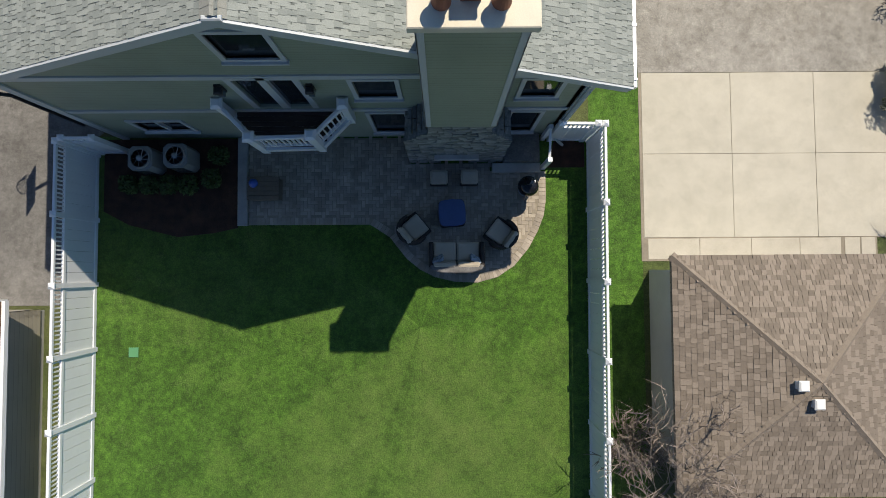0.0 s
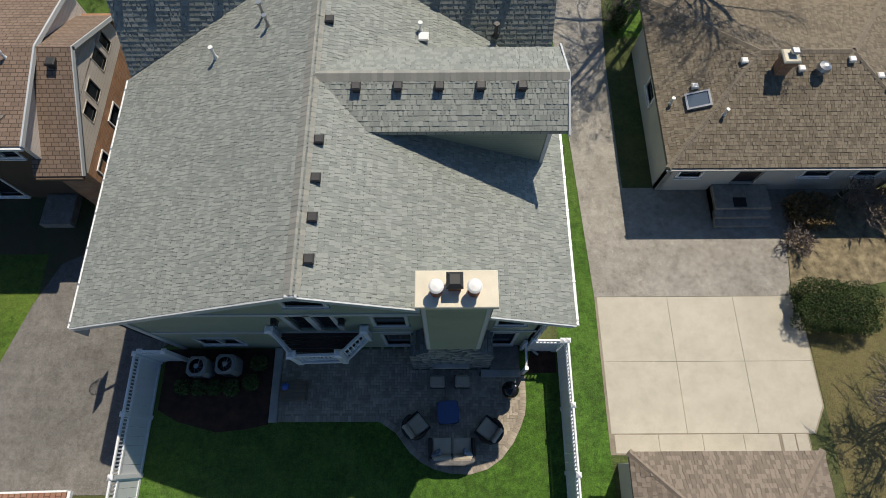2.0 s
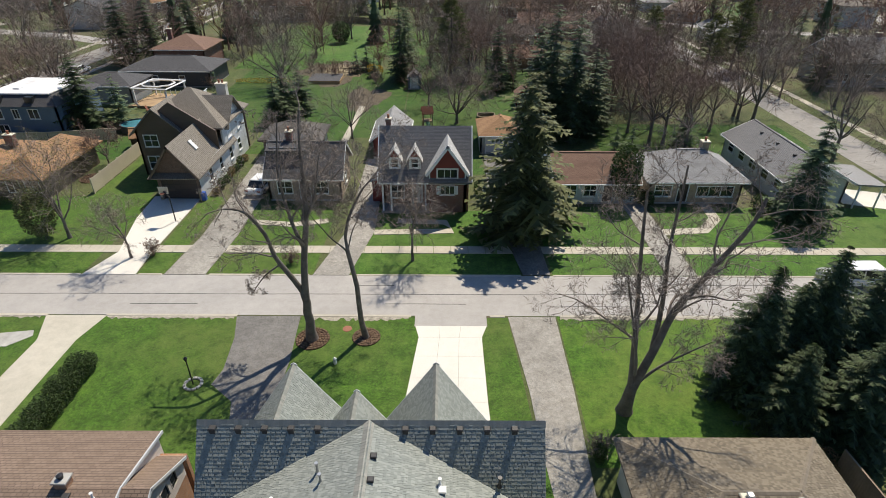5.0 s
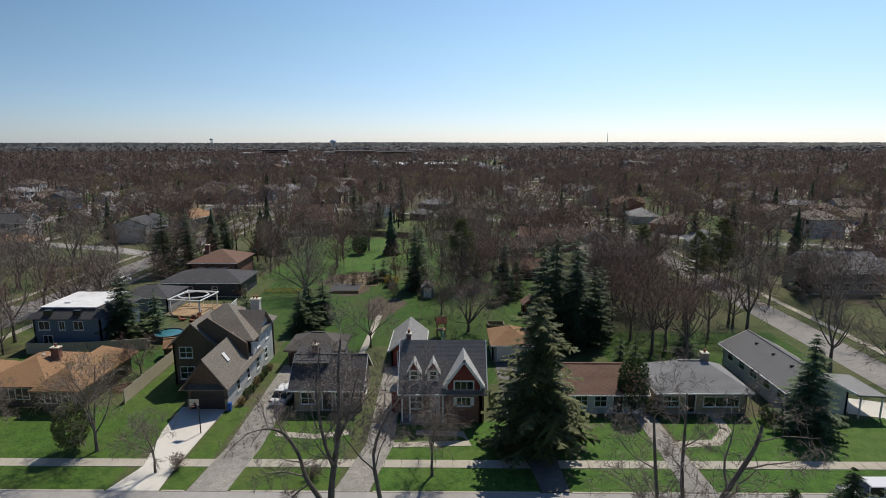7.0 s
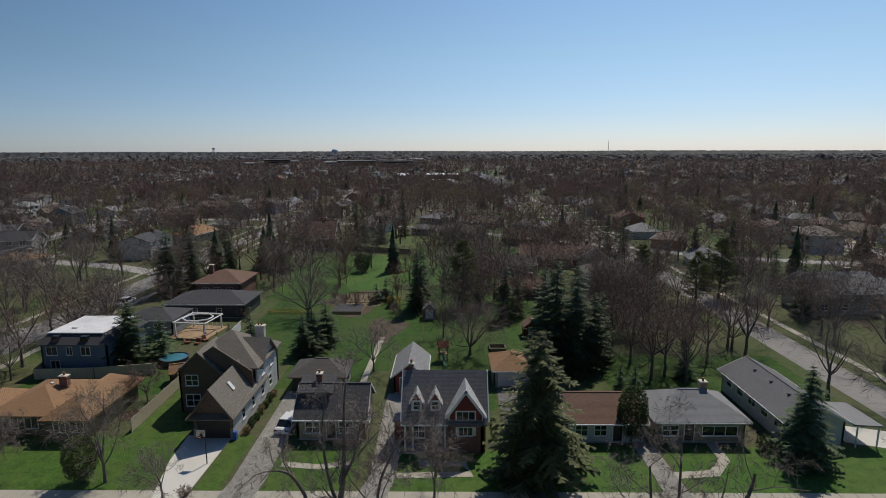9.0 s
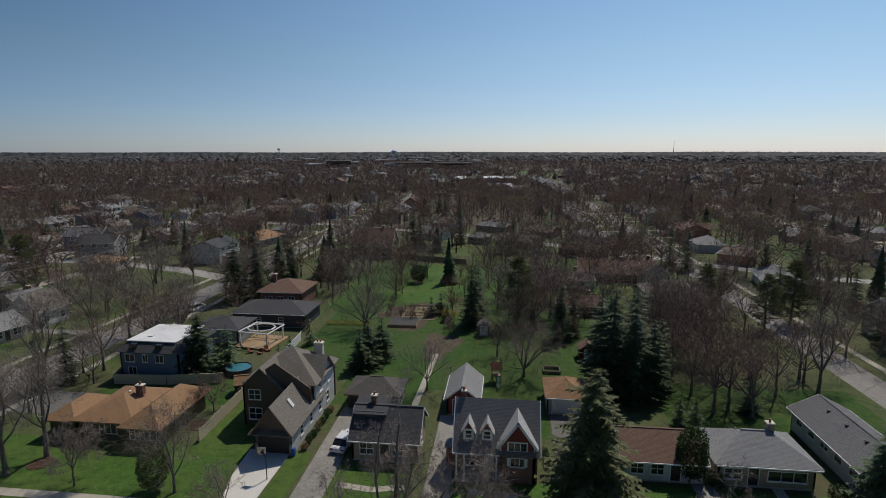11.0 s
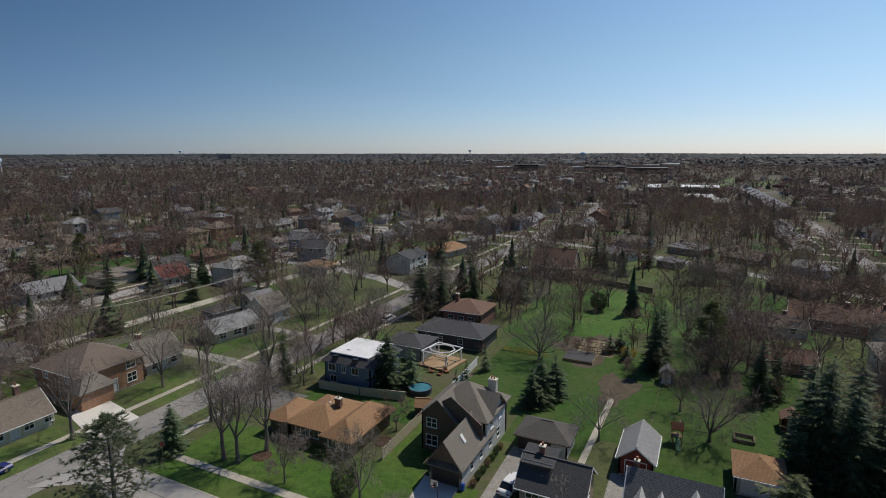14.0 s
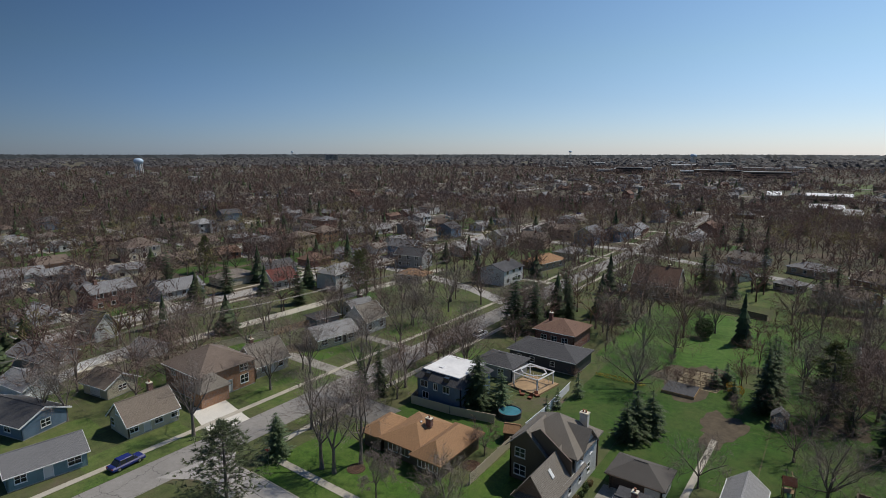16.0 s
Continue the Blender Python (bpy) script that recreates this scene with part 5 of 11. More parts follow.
flat("lawn_front", [[(-40, 16), (-27.4, 16), (-27.4, 29.5), (-28.3, 32.2), (-40, 32.2)]], "turf_front", 0.0, 0.011, "mown green front lawn beside a pale driveway", category="lawn")
flat("lawn_side", [rect(-24, 4.3, -14.4, 9.2)], "turf_worn", 0.0, 0.012, "mown green grass behind a neighbouring house", category="lawn")
flat("lawn_side", [rect(14.05, -9, 30, 7.3)], "turf_dry", 0.0, 0.012, "thin dry grass strewn with old leaves beside the slabs", category="lawn")
flat("gravel_bed", [[(14.1, 9.7), (17.2, 11.8), (19, 11.8), (19, 8.2), (15.8, 7.6), (13.8, 7.4)]], "dry_bed", 0, 0.03, "bed of dry tan leaves and wood chips", category="planting bed")
flat("gravel_bed", [[(-31.5, 28.7), (-29.0, 28.8), (-27.9, 29.9), (-28.2, 30.5), (-31.5, 30.0)]], "limestone", 0, 0.03, "bed of white gravel beside a pale driveway", category="planting bed")
# ---- the main house ----
HX0, HX1, HY0, HY1 = -8.54, 3.85, 5.55, 17.2
RX, RZ, EZ = -2.45, 8.60, 5.67
EX0, EX1, RAKE = -9.0, 4.28, 5.05
SLOPE = (RZ - EZ) / (EX1 - RX)
main = thing("main_house", (RX, 12, 0), 0, "two-storey sage-green sided house with grey shingled gables and pale trim", "house")
REAR = {
    "gable": (-3.30, -2.3, 5.93, 7.0),
    "door": (-3.66, -2.40, 2.95, 4.85),
    "low": (-7.42, -6.15, 0.95, 1.8),
    "r1": (-1.2, -0.32, 3.66, 4.74),
    "r2": (-1.14, -0.28, 0.65, 2.4),
    "r3": (2.42, 3.2, 3.66, 4.74),
    "r4": (2.42, 3.12, 0.65, 2.45),
}
rear = MB()
holes = [(REAR[k][0] - HX0, REAR[k][1] - HX0, REAR[k][2], REAR[k][3]) for k in REAR if k != "gable"]
wall(rear, (HX0, HY0), (HX1, HY0), 0.0, 5.3, holes)
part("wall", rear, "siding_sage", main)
g = REAR["gable"]


def roof_z(x):
    return RZ - abs(x - RX) * SLOPE


# the gable above, round its window
rear = MB()
for x0, x1, zb in ((HX0, g[0], 5.3), (g[0], RX, g[3]), (RX, g[1], g[3]), (g[1], HX1, 5.3)):
    for y in (HY0, HY0 + 0.2):
        rear.face([(x0, y, zb), (x1, y, zb), (x1, y, roof_z(x1) - 0.1), (x0, y, roof_z(x0) - 0.1)][:: 1 if y == HY0 else -1])
for y in (HY0, HY0 + 0.2):
    rear.face([(g[0], y, 5.3), (g[1], y, 5.3), (g[1], y, g[2]), (g[0], y, g[2])][:: 1 if y == HY0 else -1])
for x0, z0, x1, z1 in ((g[0], g[2], g[1], g[2]), (g[1], g[2], g[1], g[3]), (g[1], g[3], RX, g[3]), (RX, g[3], g[0], g[3]), (g[0], g[3], g[0], g[2])):
    rear.face([(x0, HY0, z0), (x1, HY0, z1), (x1, HY0 + 0.2, z1), (x0, HY0 + 0.2, z0)])
gable_ob = part("gable_wall", rear, "siding_sage", main)
weld = bmesh.new()
weld.from_mesh(gable_ob.data)
bmesh.ops.remove_doubles(weld, verts=weld.verts, dist=1e-4)
weld.to_mesh(gable_ob.data)
weld.free()
for a, b in (((HX1, HY0), (HX1, HY1)), ((HX1, HY1), (HX0, HY1)), ((HX0, HY1), (HX0, HY0))):
    m = MB()
    wall(m, a, b, 0.0, EZ - 0.1)
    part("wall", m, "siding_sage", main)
ftn = MB()
ftn.box(HX0 + 0.02, HY0 + 0.02, -0.1, HX1 - 0.02, HY1, 0.02)
part("foundation", ftn, "stucco_grey", main)
for z, h in ((2.62, 0.16), (4.86, 0.2)):
    for xa, xb in ((HX0 + 0.12, 0.33), (1.8, HX1 - 0.12)):
        tr = MB()
        tr.box(xa, HY0 - 0.035, z, xb, HY0 + 0.0, z + h)
        part("trim_board", tr, "trim_grey", main)
for x in (HX0, HX1):
    tr = MB()
    tr.box(x - 0.1, HY0 - 0.045, 0, x + 0.1, HY0 + 0.1, 5.55)
    part("corner_board", tr, "trim_grey", main)
for x0 in (EX0, EX1):
    rk = MB()
    rk.slab([(x0, RAKE - 0.045, EZ - 0.005), (x0, RAKE - 0.001, EZ - 0.005), (RX, RAKE - 0.001, RZ - 0.005), (RX, RAKE - 0.045, RZ - 0.005)], 0.2)
    part("rake_board", rk, "trim_grey", main)
    sf = MB()
    sf.slab([(x0, RAKE, EZ - 0.16), (x0, HY0, EZ - 0.16), (RX, HY0, RZ - 0.16), (RX, RAKE, RZ - 0.16)], 0.03)
    part("soffit", sf, "trim_grey", main)
pk = MB()
pk.chamfer(RX - 0.14, RAKE - 0.05, RZ - 0.22, RX + 0.14, RAKE + 0.03, RZ + 0.012, 0.02)
part("peak_block", pk, "trim_grey", main)
M_REAR = Matrix.Translation((0, HY0, 0))
for k, bars in (("gable", (1, 1)), ("low", (2, 1)), ("r1", (1, 1)), ("r2", (1, 1)), ("r3", (1, 1)), ("r4", (1, 1))):
    window(main, M_REAR, *REAR[k], "trim_grey", bars, trim=0.1)
d = REAR["door"]
sd = MB(M_REAR)
for u0, u1 in ((d[0] - 0.14, d[0]), (d[1], d[1] + 0.14), ((d[0] + d[1]) / 2 - 0.09, (d[0] + d[1]) / 2 + 0.09)):
    sd.box(u0, -0.04, d[2], u1, 0.12, d[3] + 0.12)
sd.box(d[0], -0.04, d[3], d[1], 0.12, d[3] + 0.12)
pd = part("patio_door", sd, "trim_grey", main, "pale framed glazed double door to the balcony")
for k in (0, 1):
    q = MB(M_REAR)
    u0 = d[0] + k * ((d[1] - d[0]) / 2 + 0.05)
    q.box(u0 + 0.02, 0.05, d[2] + 0.05, u0 + (d[1] - d[0]) / 2 - 0.1, 0.066, d[3] - 0.03)
    part("pane", q, "glass", pd)
for x in (-4.05, -2.12):
    l = MB()
    l.box(x - 0.07, HY0 - 0.05, 4.15, x + 0.07, HY0, 4.55)
    l.chamfer(x - 0.09, HY0 - 0.2, 4.42, x + 0.09, HY0 - 0.03, 4.52, 0.03)
    wl = part("wall_lantern", l, "metal_black", main)
    gl = MB()
    gl.box(x - 0.06, HY0 - 0.17, 4.2, x + 0.06, HY0 - 0.055, 4.42)
    part("lantern_glass", gl, "glass_sky", wl)

# roof decks under the shingles
FY, FRUN = 15.0, 2.08
FK = (RZ - EZ) / FRUN
deck = MB()
shell(deck, [[(xe, RAKE, EZ), (RX, RAKE, RZ), (RX, FY, RZ), (xe, FY - FRUN, EZ)] for xe in (EX0, EX1)], 0.15)
main_roof = part("roof", deck, "shingle_sage", main, "grey-green asphalt shingle gable roof")
fr = MB()
shell(fr, [[(EX0 + 0.1, FY - FRUN, EZ), (EX1 - 0.15, FY - FRUN, EZ), (EX1 - 0.15, FY, RZ), (EX0 + 0.1, FY, RZ)],
           [(EX0 + 0.1, FY + FRUN + 0.4, EZ - 0.6), (EX1 - 0.15, FY + FRUN + 0.4, EZ - 0.6), (EX1 - 0.15, FY, RZ), (EX0 + 0.1, FY, RZ)]], 0.2)
front_roof = part("roof", fr, "shingle_sage", main, "steep grey-green shingled cross gable")
for x in (HX0 + 0.02, HX1 - 0.02):
    ge = MB()
    i = ge.pts([(x - 0.1, FY - FRUN, EZ - 0.1), (x - 0.1, FY + FRUN, EZ - 0.1), (x - 0.1, FY, RZ - 0.15), (x + 0.1, FY - FRUN, EZ - 0.1), (x + 0.1, FY + FRUN, EZ - 0.1), (x + 0.1, FY, RZ - 0.15)])
    ge.f += [(i + 2, i + 1, i), (i + 3, i + 4, i + 5), (i, i + 3, i + 5, i + 2), (i + 1, i + 2, i + 5, i + 4)]
    part("gable_wall", ge, "siding_sage", main)
# steep gables over the front
front_gables = []
for cx, y0, y1, hw, ze, za in ((-0.02, 15.6, 20.0, 2.55, 2.98, 6.86), (-6.72, 15.6, 20.0, 2.5, 3.0, 6.8), (-3.62, 15.8, 18.75, 1.25, 4.45, 6.35)):
    b = MB()
    b.box(cx - hw + 0.15, 17, 0, cx + hw - 0.15, y1 - 0.35, ze + 0.05)
    part("wall", b, "siding_sage", main)
    b = MB()
    gable_end(b, (cx + hw - 0.15, y1 - 0.35), (cx - hw + 0.15, y1 - 0.35), ze + 0.05, za - 0.3)
    part("gable_wall", b, "siding_sage", main)
    r = MB()
    roof_gable(r, y0, y1, cx, hw, ze, za, 0.3, 0.12, axis="y")
    front_gables.append((part("roof", r, "shingle_sage", main, "steep grey-green shingled front gable"), cx, y0, y1, hw, ze, za))
    for s_ in (-1, 1):
        rk = MB()
        k_ = (za - ze) / hw
        rk.slab([(cx + s_ * (hw + 0.31), y1 + 0.002, ze - 0.31 * k_ + 0.02), (cx + s_ * (hw + 0.31), y1 + 0.04, ze - 0.31 * k_ + 0.02), (cx, y1 + 0.04, za + 0.02), (cx, y1 + 0.002, za + 0.02)], 0.2)
        part("rake_board", rk, "trim_grey", main)
por = MB()
por.slab([(-5.2, 18.0, 4.55), (-2.0, 18.0, 4.55), (-2.0, 16.4, 5.6), (-5.2, 16.4, 5.6)], 0.12)
part("roof", por, "shingle_sage", main, "shingled slope between the front gables")
gt = MB()
gt.box(-5.2, 18.01, 4.42, -2.0, 18.12, 4.54)
part("gutter", gt, "trim_white", main)
# side dormer
DY, DZ, DE = 10.76, 8.57, 8.0
dm = MB()
x_meet = RX + (RZ - DE) / SLOPE
shell(dm, [[(RX + 0.02, DY, DZ), (3.98, DY, DZ), (3.98, DY + s * 1.30, DE), (x_meet, DY + s * 1.30, DE)] for s in (-1, 1)], 0.14)
dormer_roof = part("dormer_roof", dm, "shingle_sage", main)
dw = MB()
y0, y1 = DY - 1.02, DY + 1.02
i = dw.pts([(RX + 0.3, y0, 6.0), (3.6, y0, 5.6), (3.6, y1, 5.6), (RX + 0.3, y1, 6.0), (RX + 0.3, y0, 8.02), (3.6, y0, 8.02), (3.6, y1, 8.02), (RX + 0.3, y1, 8.02), (3.6, DY, 8.42), (RX + 0.3, DY, 8.42)])
dw.f += [(i, i + 1, i + 5, i + 4), (i + 1, i + 2, i + 6, i + 8, i + 5), (i + 2, i + 3, i + 7, i + 6)]
part("dormer_wall", dw, "siding_sage", main)
dt = MB()
dt.box(3.55, y0 - 0.04, 5.65, 3.66, y0 + 0.07, 7.98)
for s in (-1, 1):
    dt.slab([(3.95, DY + s * 1.43, DE + 0.01), (4.0, DY + s * 1.43, DE + 0.01), (4.0, DY, DZ + 0.01), (3.95, DY, DZ + 0.01)], 0.18)
part("dormer_trim", dt, "trim_grey", main)
# gutters
gu = MB()
gu.box(EX1 - 0.01, RAKE, EZ - 0.15, EX1 + 0.08, FY - FRUN, EZ - 0.03)
gutter = part("gutter", gu, "trim_white", main)
gu = MB()
gu.box(EX0 - 0.08, RAKE, EZ - 0.15, EX0 + 0.01, FY - FRUN, EZ - 0.03)
gutter_left = part("gutter", gu, "trim_white", main)
for k in range(8):
    y = 5.2 + k * 1.05
    gs = MB()
    gs.box(EX1 - 0.02, y - 0.02, EZ - 0.03, EX1 + 0.08, y + 0.02, EZ - 0.01)
    part("strap", gs, "metal_grey", gutter)
    if y < 12.9:
        gs = MB()
        gs.box(EX0 - 0.08, y - 0.02, EZ - 0.03, EX0 + 0.02, y + 0.02, EZ - 0.01)
        part("strap", gs, "metal_grey", gutter_left)
ds = MB()
ds.tube([(HX1 - 0.02, HY0 - 0.08, 5.4), (HX1 - 0.02, HY0 - 0.08, 0.25), (HX1 + 0.3, HY0 - 0.3, 0.08)], [0.05, 0.05, 0.05], 4)
part("downspout", ds, "trim_grey", main)
# roof vents
for y in (5.9, 6.9, 7.9, 8.92, 12.55, 13.5):
    x = -2.13
    vent_box(main, (x, y, roof_z(x) + 0.02), 0.24, "vent_brown", True, h=0.11)
for k in range(5):
    vent_box(main, (-1.33 + k * 1.03, DY - 0.33, DZ - 0.33 * (DZ - DE) / 1.30 + 0.03), 0.24, "vent_brown", True, h=0.13)
for x in (-8.3, -7.33, -6.35, -5.36, -4.37, -1.1, -0.08, 0.93, 1.95, 2.98):
    vent_box(main, (x, FY - 0.2, RZ - 0.2 * FK + 0.05), 0.26, "vent_brown", True, h=0.10)
vent_pipe(main, (-5.6, 12.45, roof_z(-5.6)), 0.34, 0.04, world=True)
vent_pipe(main, (-4.15, 13.35, roof_z(-4.15)), 0.4, 0.04, "metal_grey", world=True)
vent_pipe(main, (-3.95, 12.9, roof_z(-3.95)), 0.32, 0.04, "metal_grey", world=True)
vent_box(main, (0.28, 12.9, roof_z(0.28) + 0.02), 0.3, "vent_white", True, h=0.1)
vent_pipe(main, (0.2, 13.15, roof_z(0.2)), 0.25, 0.04, world=True)
vent_pipe(main, (2.4, 13.6, 6.75), 0.4, 0.05, "metal_black", world=True)

# chimney and its stone hearth
CX0, CX1, CY0, CY1 = 0.33, 1.81, 4.70, 5.36
cb = MB()
cb.box(CX0, CY0, 4.2, CX1, CY1, 9.0)
cb.box(CX0, CY1, 4.2, CX1, HY0 + 0.05, 5.2)
stack = part("chimney", cb, "siding_sage", main, "tall sage-sided chimney stack with pale corner boards")
ct = MB()
for x in (CX0, CX1):
    s = 1 if x == CX0 else -1
    ct.box(min(x - s * 0.015, x + s * 0.1), CY0 - 0.02, 4.3, max(x - s * 0.015, x + s * 0.1), CY0 + 0.0, 8.98)
    ct.box(min(x - s * 0.02, x), CY0 - 0.02, 4.3, max(x - s * 0.02, x), CY0 + 0.1, 8.98)
part("corner_board", ct, "trim_grey", stack)
cc = MB()
cc.chamfer(CX0 - 0.11, CY0 - 0.06, 8.98, CX1 + 0.11, CY1 + 0.07, 9.12, 0.015)
part("chimney_cap", cc, "cap_concrete", stack, "cream concrete chimney cap")
for x in (0.66, 1.42):
    f = MB()
    f.lathe(x, 4.98, [(0.13, 9.1), (0.12, 9.38), (0.10, 9.38)], 18)
    fl = part("flue", f, "clay", stack)
    f = MB()
    f.lathe(x, 4.98, [(0.06, 9.38), (0.15, 9.45), (0.155, 9.49), (0.12, 9.52), (0.02, 9.54)], 18)
    part("flue_cap", f, "vent_white", fl, smooth=False)
f = MB()
f.box(0.9, 4.98, 9.1, 1.16, 5.24, 9.36)
fl = part("flue", f, "clay", stack)
f = MB()
f.chamfer(0.86, 4.94, 9.40, 1.20, 5.28, 9.54, 0.07)
for x in (0.9, 1.14):
    for y in (4.98, 5.22):
        f.box(x - 0.012, y - 0.012, 9.3, x + 0.012, y + 0.012, 9.42)
part("flue_cap", f, "vent_brown", fl)
core = MB()
core.box(-0.25, 4.80, -0.05, 0.55, HY0, 2.55)
core.box(1.55, 4.80, -0.05, 2.35, HY0, 2.55)
core.box(0.55, 4.80, 0.95, 1.55, HY0, 2.55)
core.box(0.55, 5.3, -0.05, 1.55, HY0, 0.95)
core.prism([(0.4, 4.8), (1.75, 4.8), (1.75, HY0), (0.4, HY0)], 2.55, 4.3)
i = core.pts([(-0.25, 4.80, 2.55), (2.35, 4.80, 2.55), (2.35, HY0, 2.55), (-0.25, HY0, 2.55), (0.38, 4.80, 3.35), (1.77, 4.80, 3.35), (1.77, HY0, 3.35), (0.38, HY0, 3.35)])
core.f += [(i, i + 1, i + 5, i + 4), (i + 1, i + 2, i + 6, i + 5), (i + 3, i, i + 4, i + 7)]
hearth = part("hearth", core, "joint", main, "stacked grey stone outdoor fireplace")
STONE_MESHES = []
srng = random.Random(21)
for k in range(6):
    s = MB()
    w = srng.uniform(0.0, 0.02)
    s.v = [(-0.5, 0, -0.5), (0.5, 0, -0.5), (0.5, 1, -0.5), (-0.5, 1, -0.5), (-0.5, 0, 0.5), (0.5, 0, 0.5), (0.5, 1, 0.5), (-0.5, 1, 0.5)]
    s.v = [(x * srng.uniform(0.90, 1.0), (0.0 if y == 0 else 1.0) + (srng.uniform(0.0, 0.25) if y == 0 else 0), z * srng.uniform(0.86, 1.0)) for x, y, z in s.v]
    s.f = [(3, 2, 1, 0), (4, 5, 6, 7), (0, 1, 5, 4), (1, 2, 6, 5), (2, 3, 7, 6), (3, 0, 4, 7)]
    STONE_MESHES.append(s.mesh("stone", "field_stone"))


def stone(parent, m):
    ob = new("stone", srng.choice(STONE_MESHES))
    ob.parent = parent
    ob.matrix_parent_inverse = world_of(parent).inverted()
    ob.matrix_basis = m


z = 0.0
while z < 4.25:
    h = srng.uniform(0.12, 0.22)
    if z < 2.55:
        xa, xb = -0.28, 2.38
    elif z < 3.35:
        t_ = (z - 2.55) / 0.8
        xa, xb = -0.28 + 0.62 * t_, 2.38 - 0.6 * t_
    else:
        xa, xb = 0.34, 1.81
    x = xa
    while x < xb - 0.05:
        w = min(srng.uniform(0.16, 0.42), xb - x)
        if not (0.6 < x + w / 2 < 1.5 and z < 0.9):
            stone(hearth, Matrix.Translation((x + w / 2, 4.74, z + h / 2)) @ Matrix.Diagonal((w, 0.14, h, 1)))
        x += w
    y = 4.76
    while y < HY0 - 0.1:
        w = srng.uniform(0.18, 0.36)
        for xx, a in ((xa + 0.02, -90), (xb - 0.02, 90)):
            stone(hearth, Matrix.Translation((xx, y + w / 2, z + h / 2)) @ Matrix.Rotation(radians(a), 4, "Z") @ Matrix.Diagonal((w, 0.1, h, 1)))
        y += w
    z += h
mt = MB()
mt.chamfer(0.45, 4.62, 1.0, 1.66, 4.84, 1.1, 0.02)
part("mantel", mt, "limestone", hearth)

# balcony
balcony = thing("balcony", (-3, 5, 2.6), 0, "angled balcony of dark boards with white railing and stout posts", "balcony")
PLAN = [(-4.42, 5.42), (-3.70, 4.66), (-2.30, 4.69), (-1.58, 5.40)]
fm = MB()
fm.prism([(-4.55, HY0), (-4.5, 5.40), (-3.74, 4.58), (-2.26, 4.61), (-1.5, 5.38), (-1.5, HY0)], 2.42, 2.62)
part("rim_joist", fm, "vinyl_white", balcony)
for k in range(7):
    y0 = 4.66 + k * 0.127
    b = MB()
    f = (y0 - 4.62) / 0.8
    b.box(-3.74 - 0.70 * f, y0, 2.62, -2.28 + 0.68 * f, y0 + 0.117, 2.65)
    part("board", b, "deck_wood", balcony)
for x, y in PLAN:
    p = MB()
    p.box(x - 0.09, y - 0.09, 2.3, x + 0.09, y + 0.09, 3.62)
    p.chamfer(x - 0.13, y - 0.13, 3.62, x + 0.13, y + 0.13, 3.74, 0.06)
    po = part("post", p, "vinyl_white", balcony)
for (xa, ya), (xb, yb) in zip(PLAN, PLAN[1:]):
    a, b = Vector((xa, ya)), Vector((xb, yb))
    m = on_wall((xa, ya), (xb, yb))
    ln = (b - a).length
    r = MB(m)
    r.chamfer(0.1, -0.05, 3.46, ln - 0.1, 0.05, 3.55, 0.02)
    part("top_rail", r, "vinyl_white", balcony)
    r = MB(m)
    r.box(0.1, -0.035, 2.76, ln - 0.1, 0.035, 2.83)
    part("bottom_rail", r, "vinyl_white", balcony)
    n = int((ln - 0.2) / 0.12)
    for k in range(n):
        u = 0.16 + (ln - 0.32) * k / (n - 1)
        q = MB(m)
        q.box(u - 0.02, -0.02, 2.83, u + 0.02, 0.02, 3.46)
        part("baluster", q, "vinyl_white", balcony)

# side steps by the back door
st = thing("back_steps", (2.8, 5.0, 0), 0, "stone landing with a step and white rail by the back door", "steps")
q = MB()
q.chamfer(2.42, 4.72, 0, 3.45, HY0, 0.34, 0.02)
part("landing", q, "asphalt_dark", st)
q = MB()
q.chamfer(2.1, 4.45, 0, 3.5, 4.72, 0.18, 0.02)
part("step", q, "limestone", st)
q = MB()
for (x, y), zt in (((3.58, 4.6), 1.2), ((3.58, 5.45), 1.4)):
    q.box(x - 0.06, y - 0.06, 0, x + 0.06, y + 0.06, zt)
q.tube([(3.58, 4.6, 1.1), (3.58, 5.45, 1.35)], [0.04, 0.04], 4)
part("hand_rail", q, "vinyl_white", st)
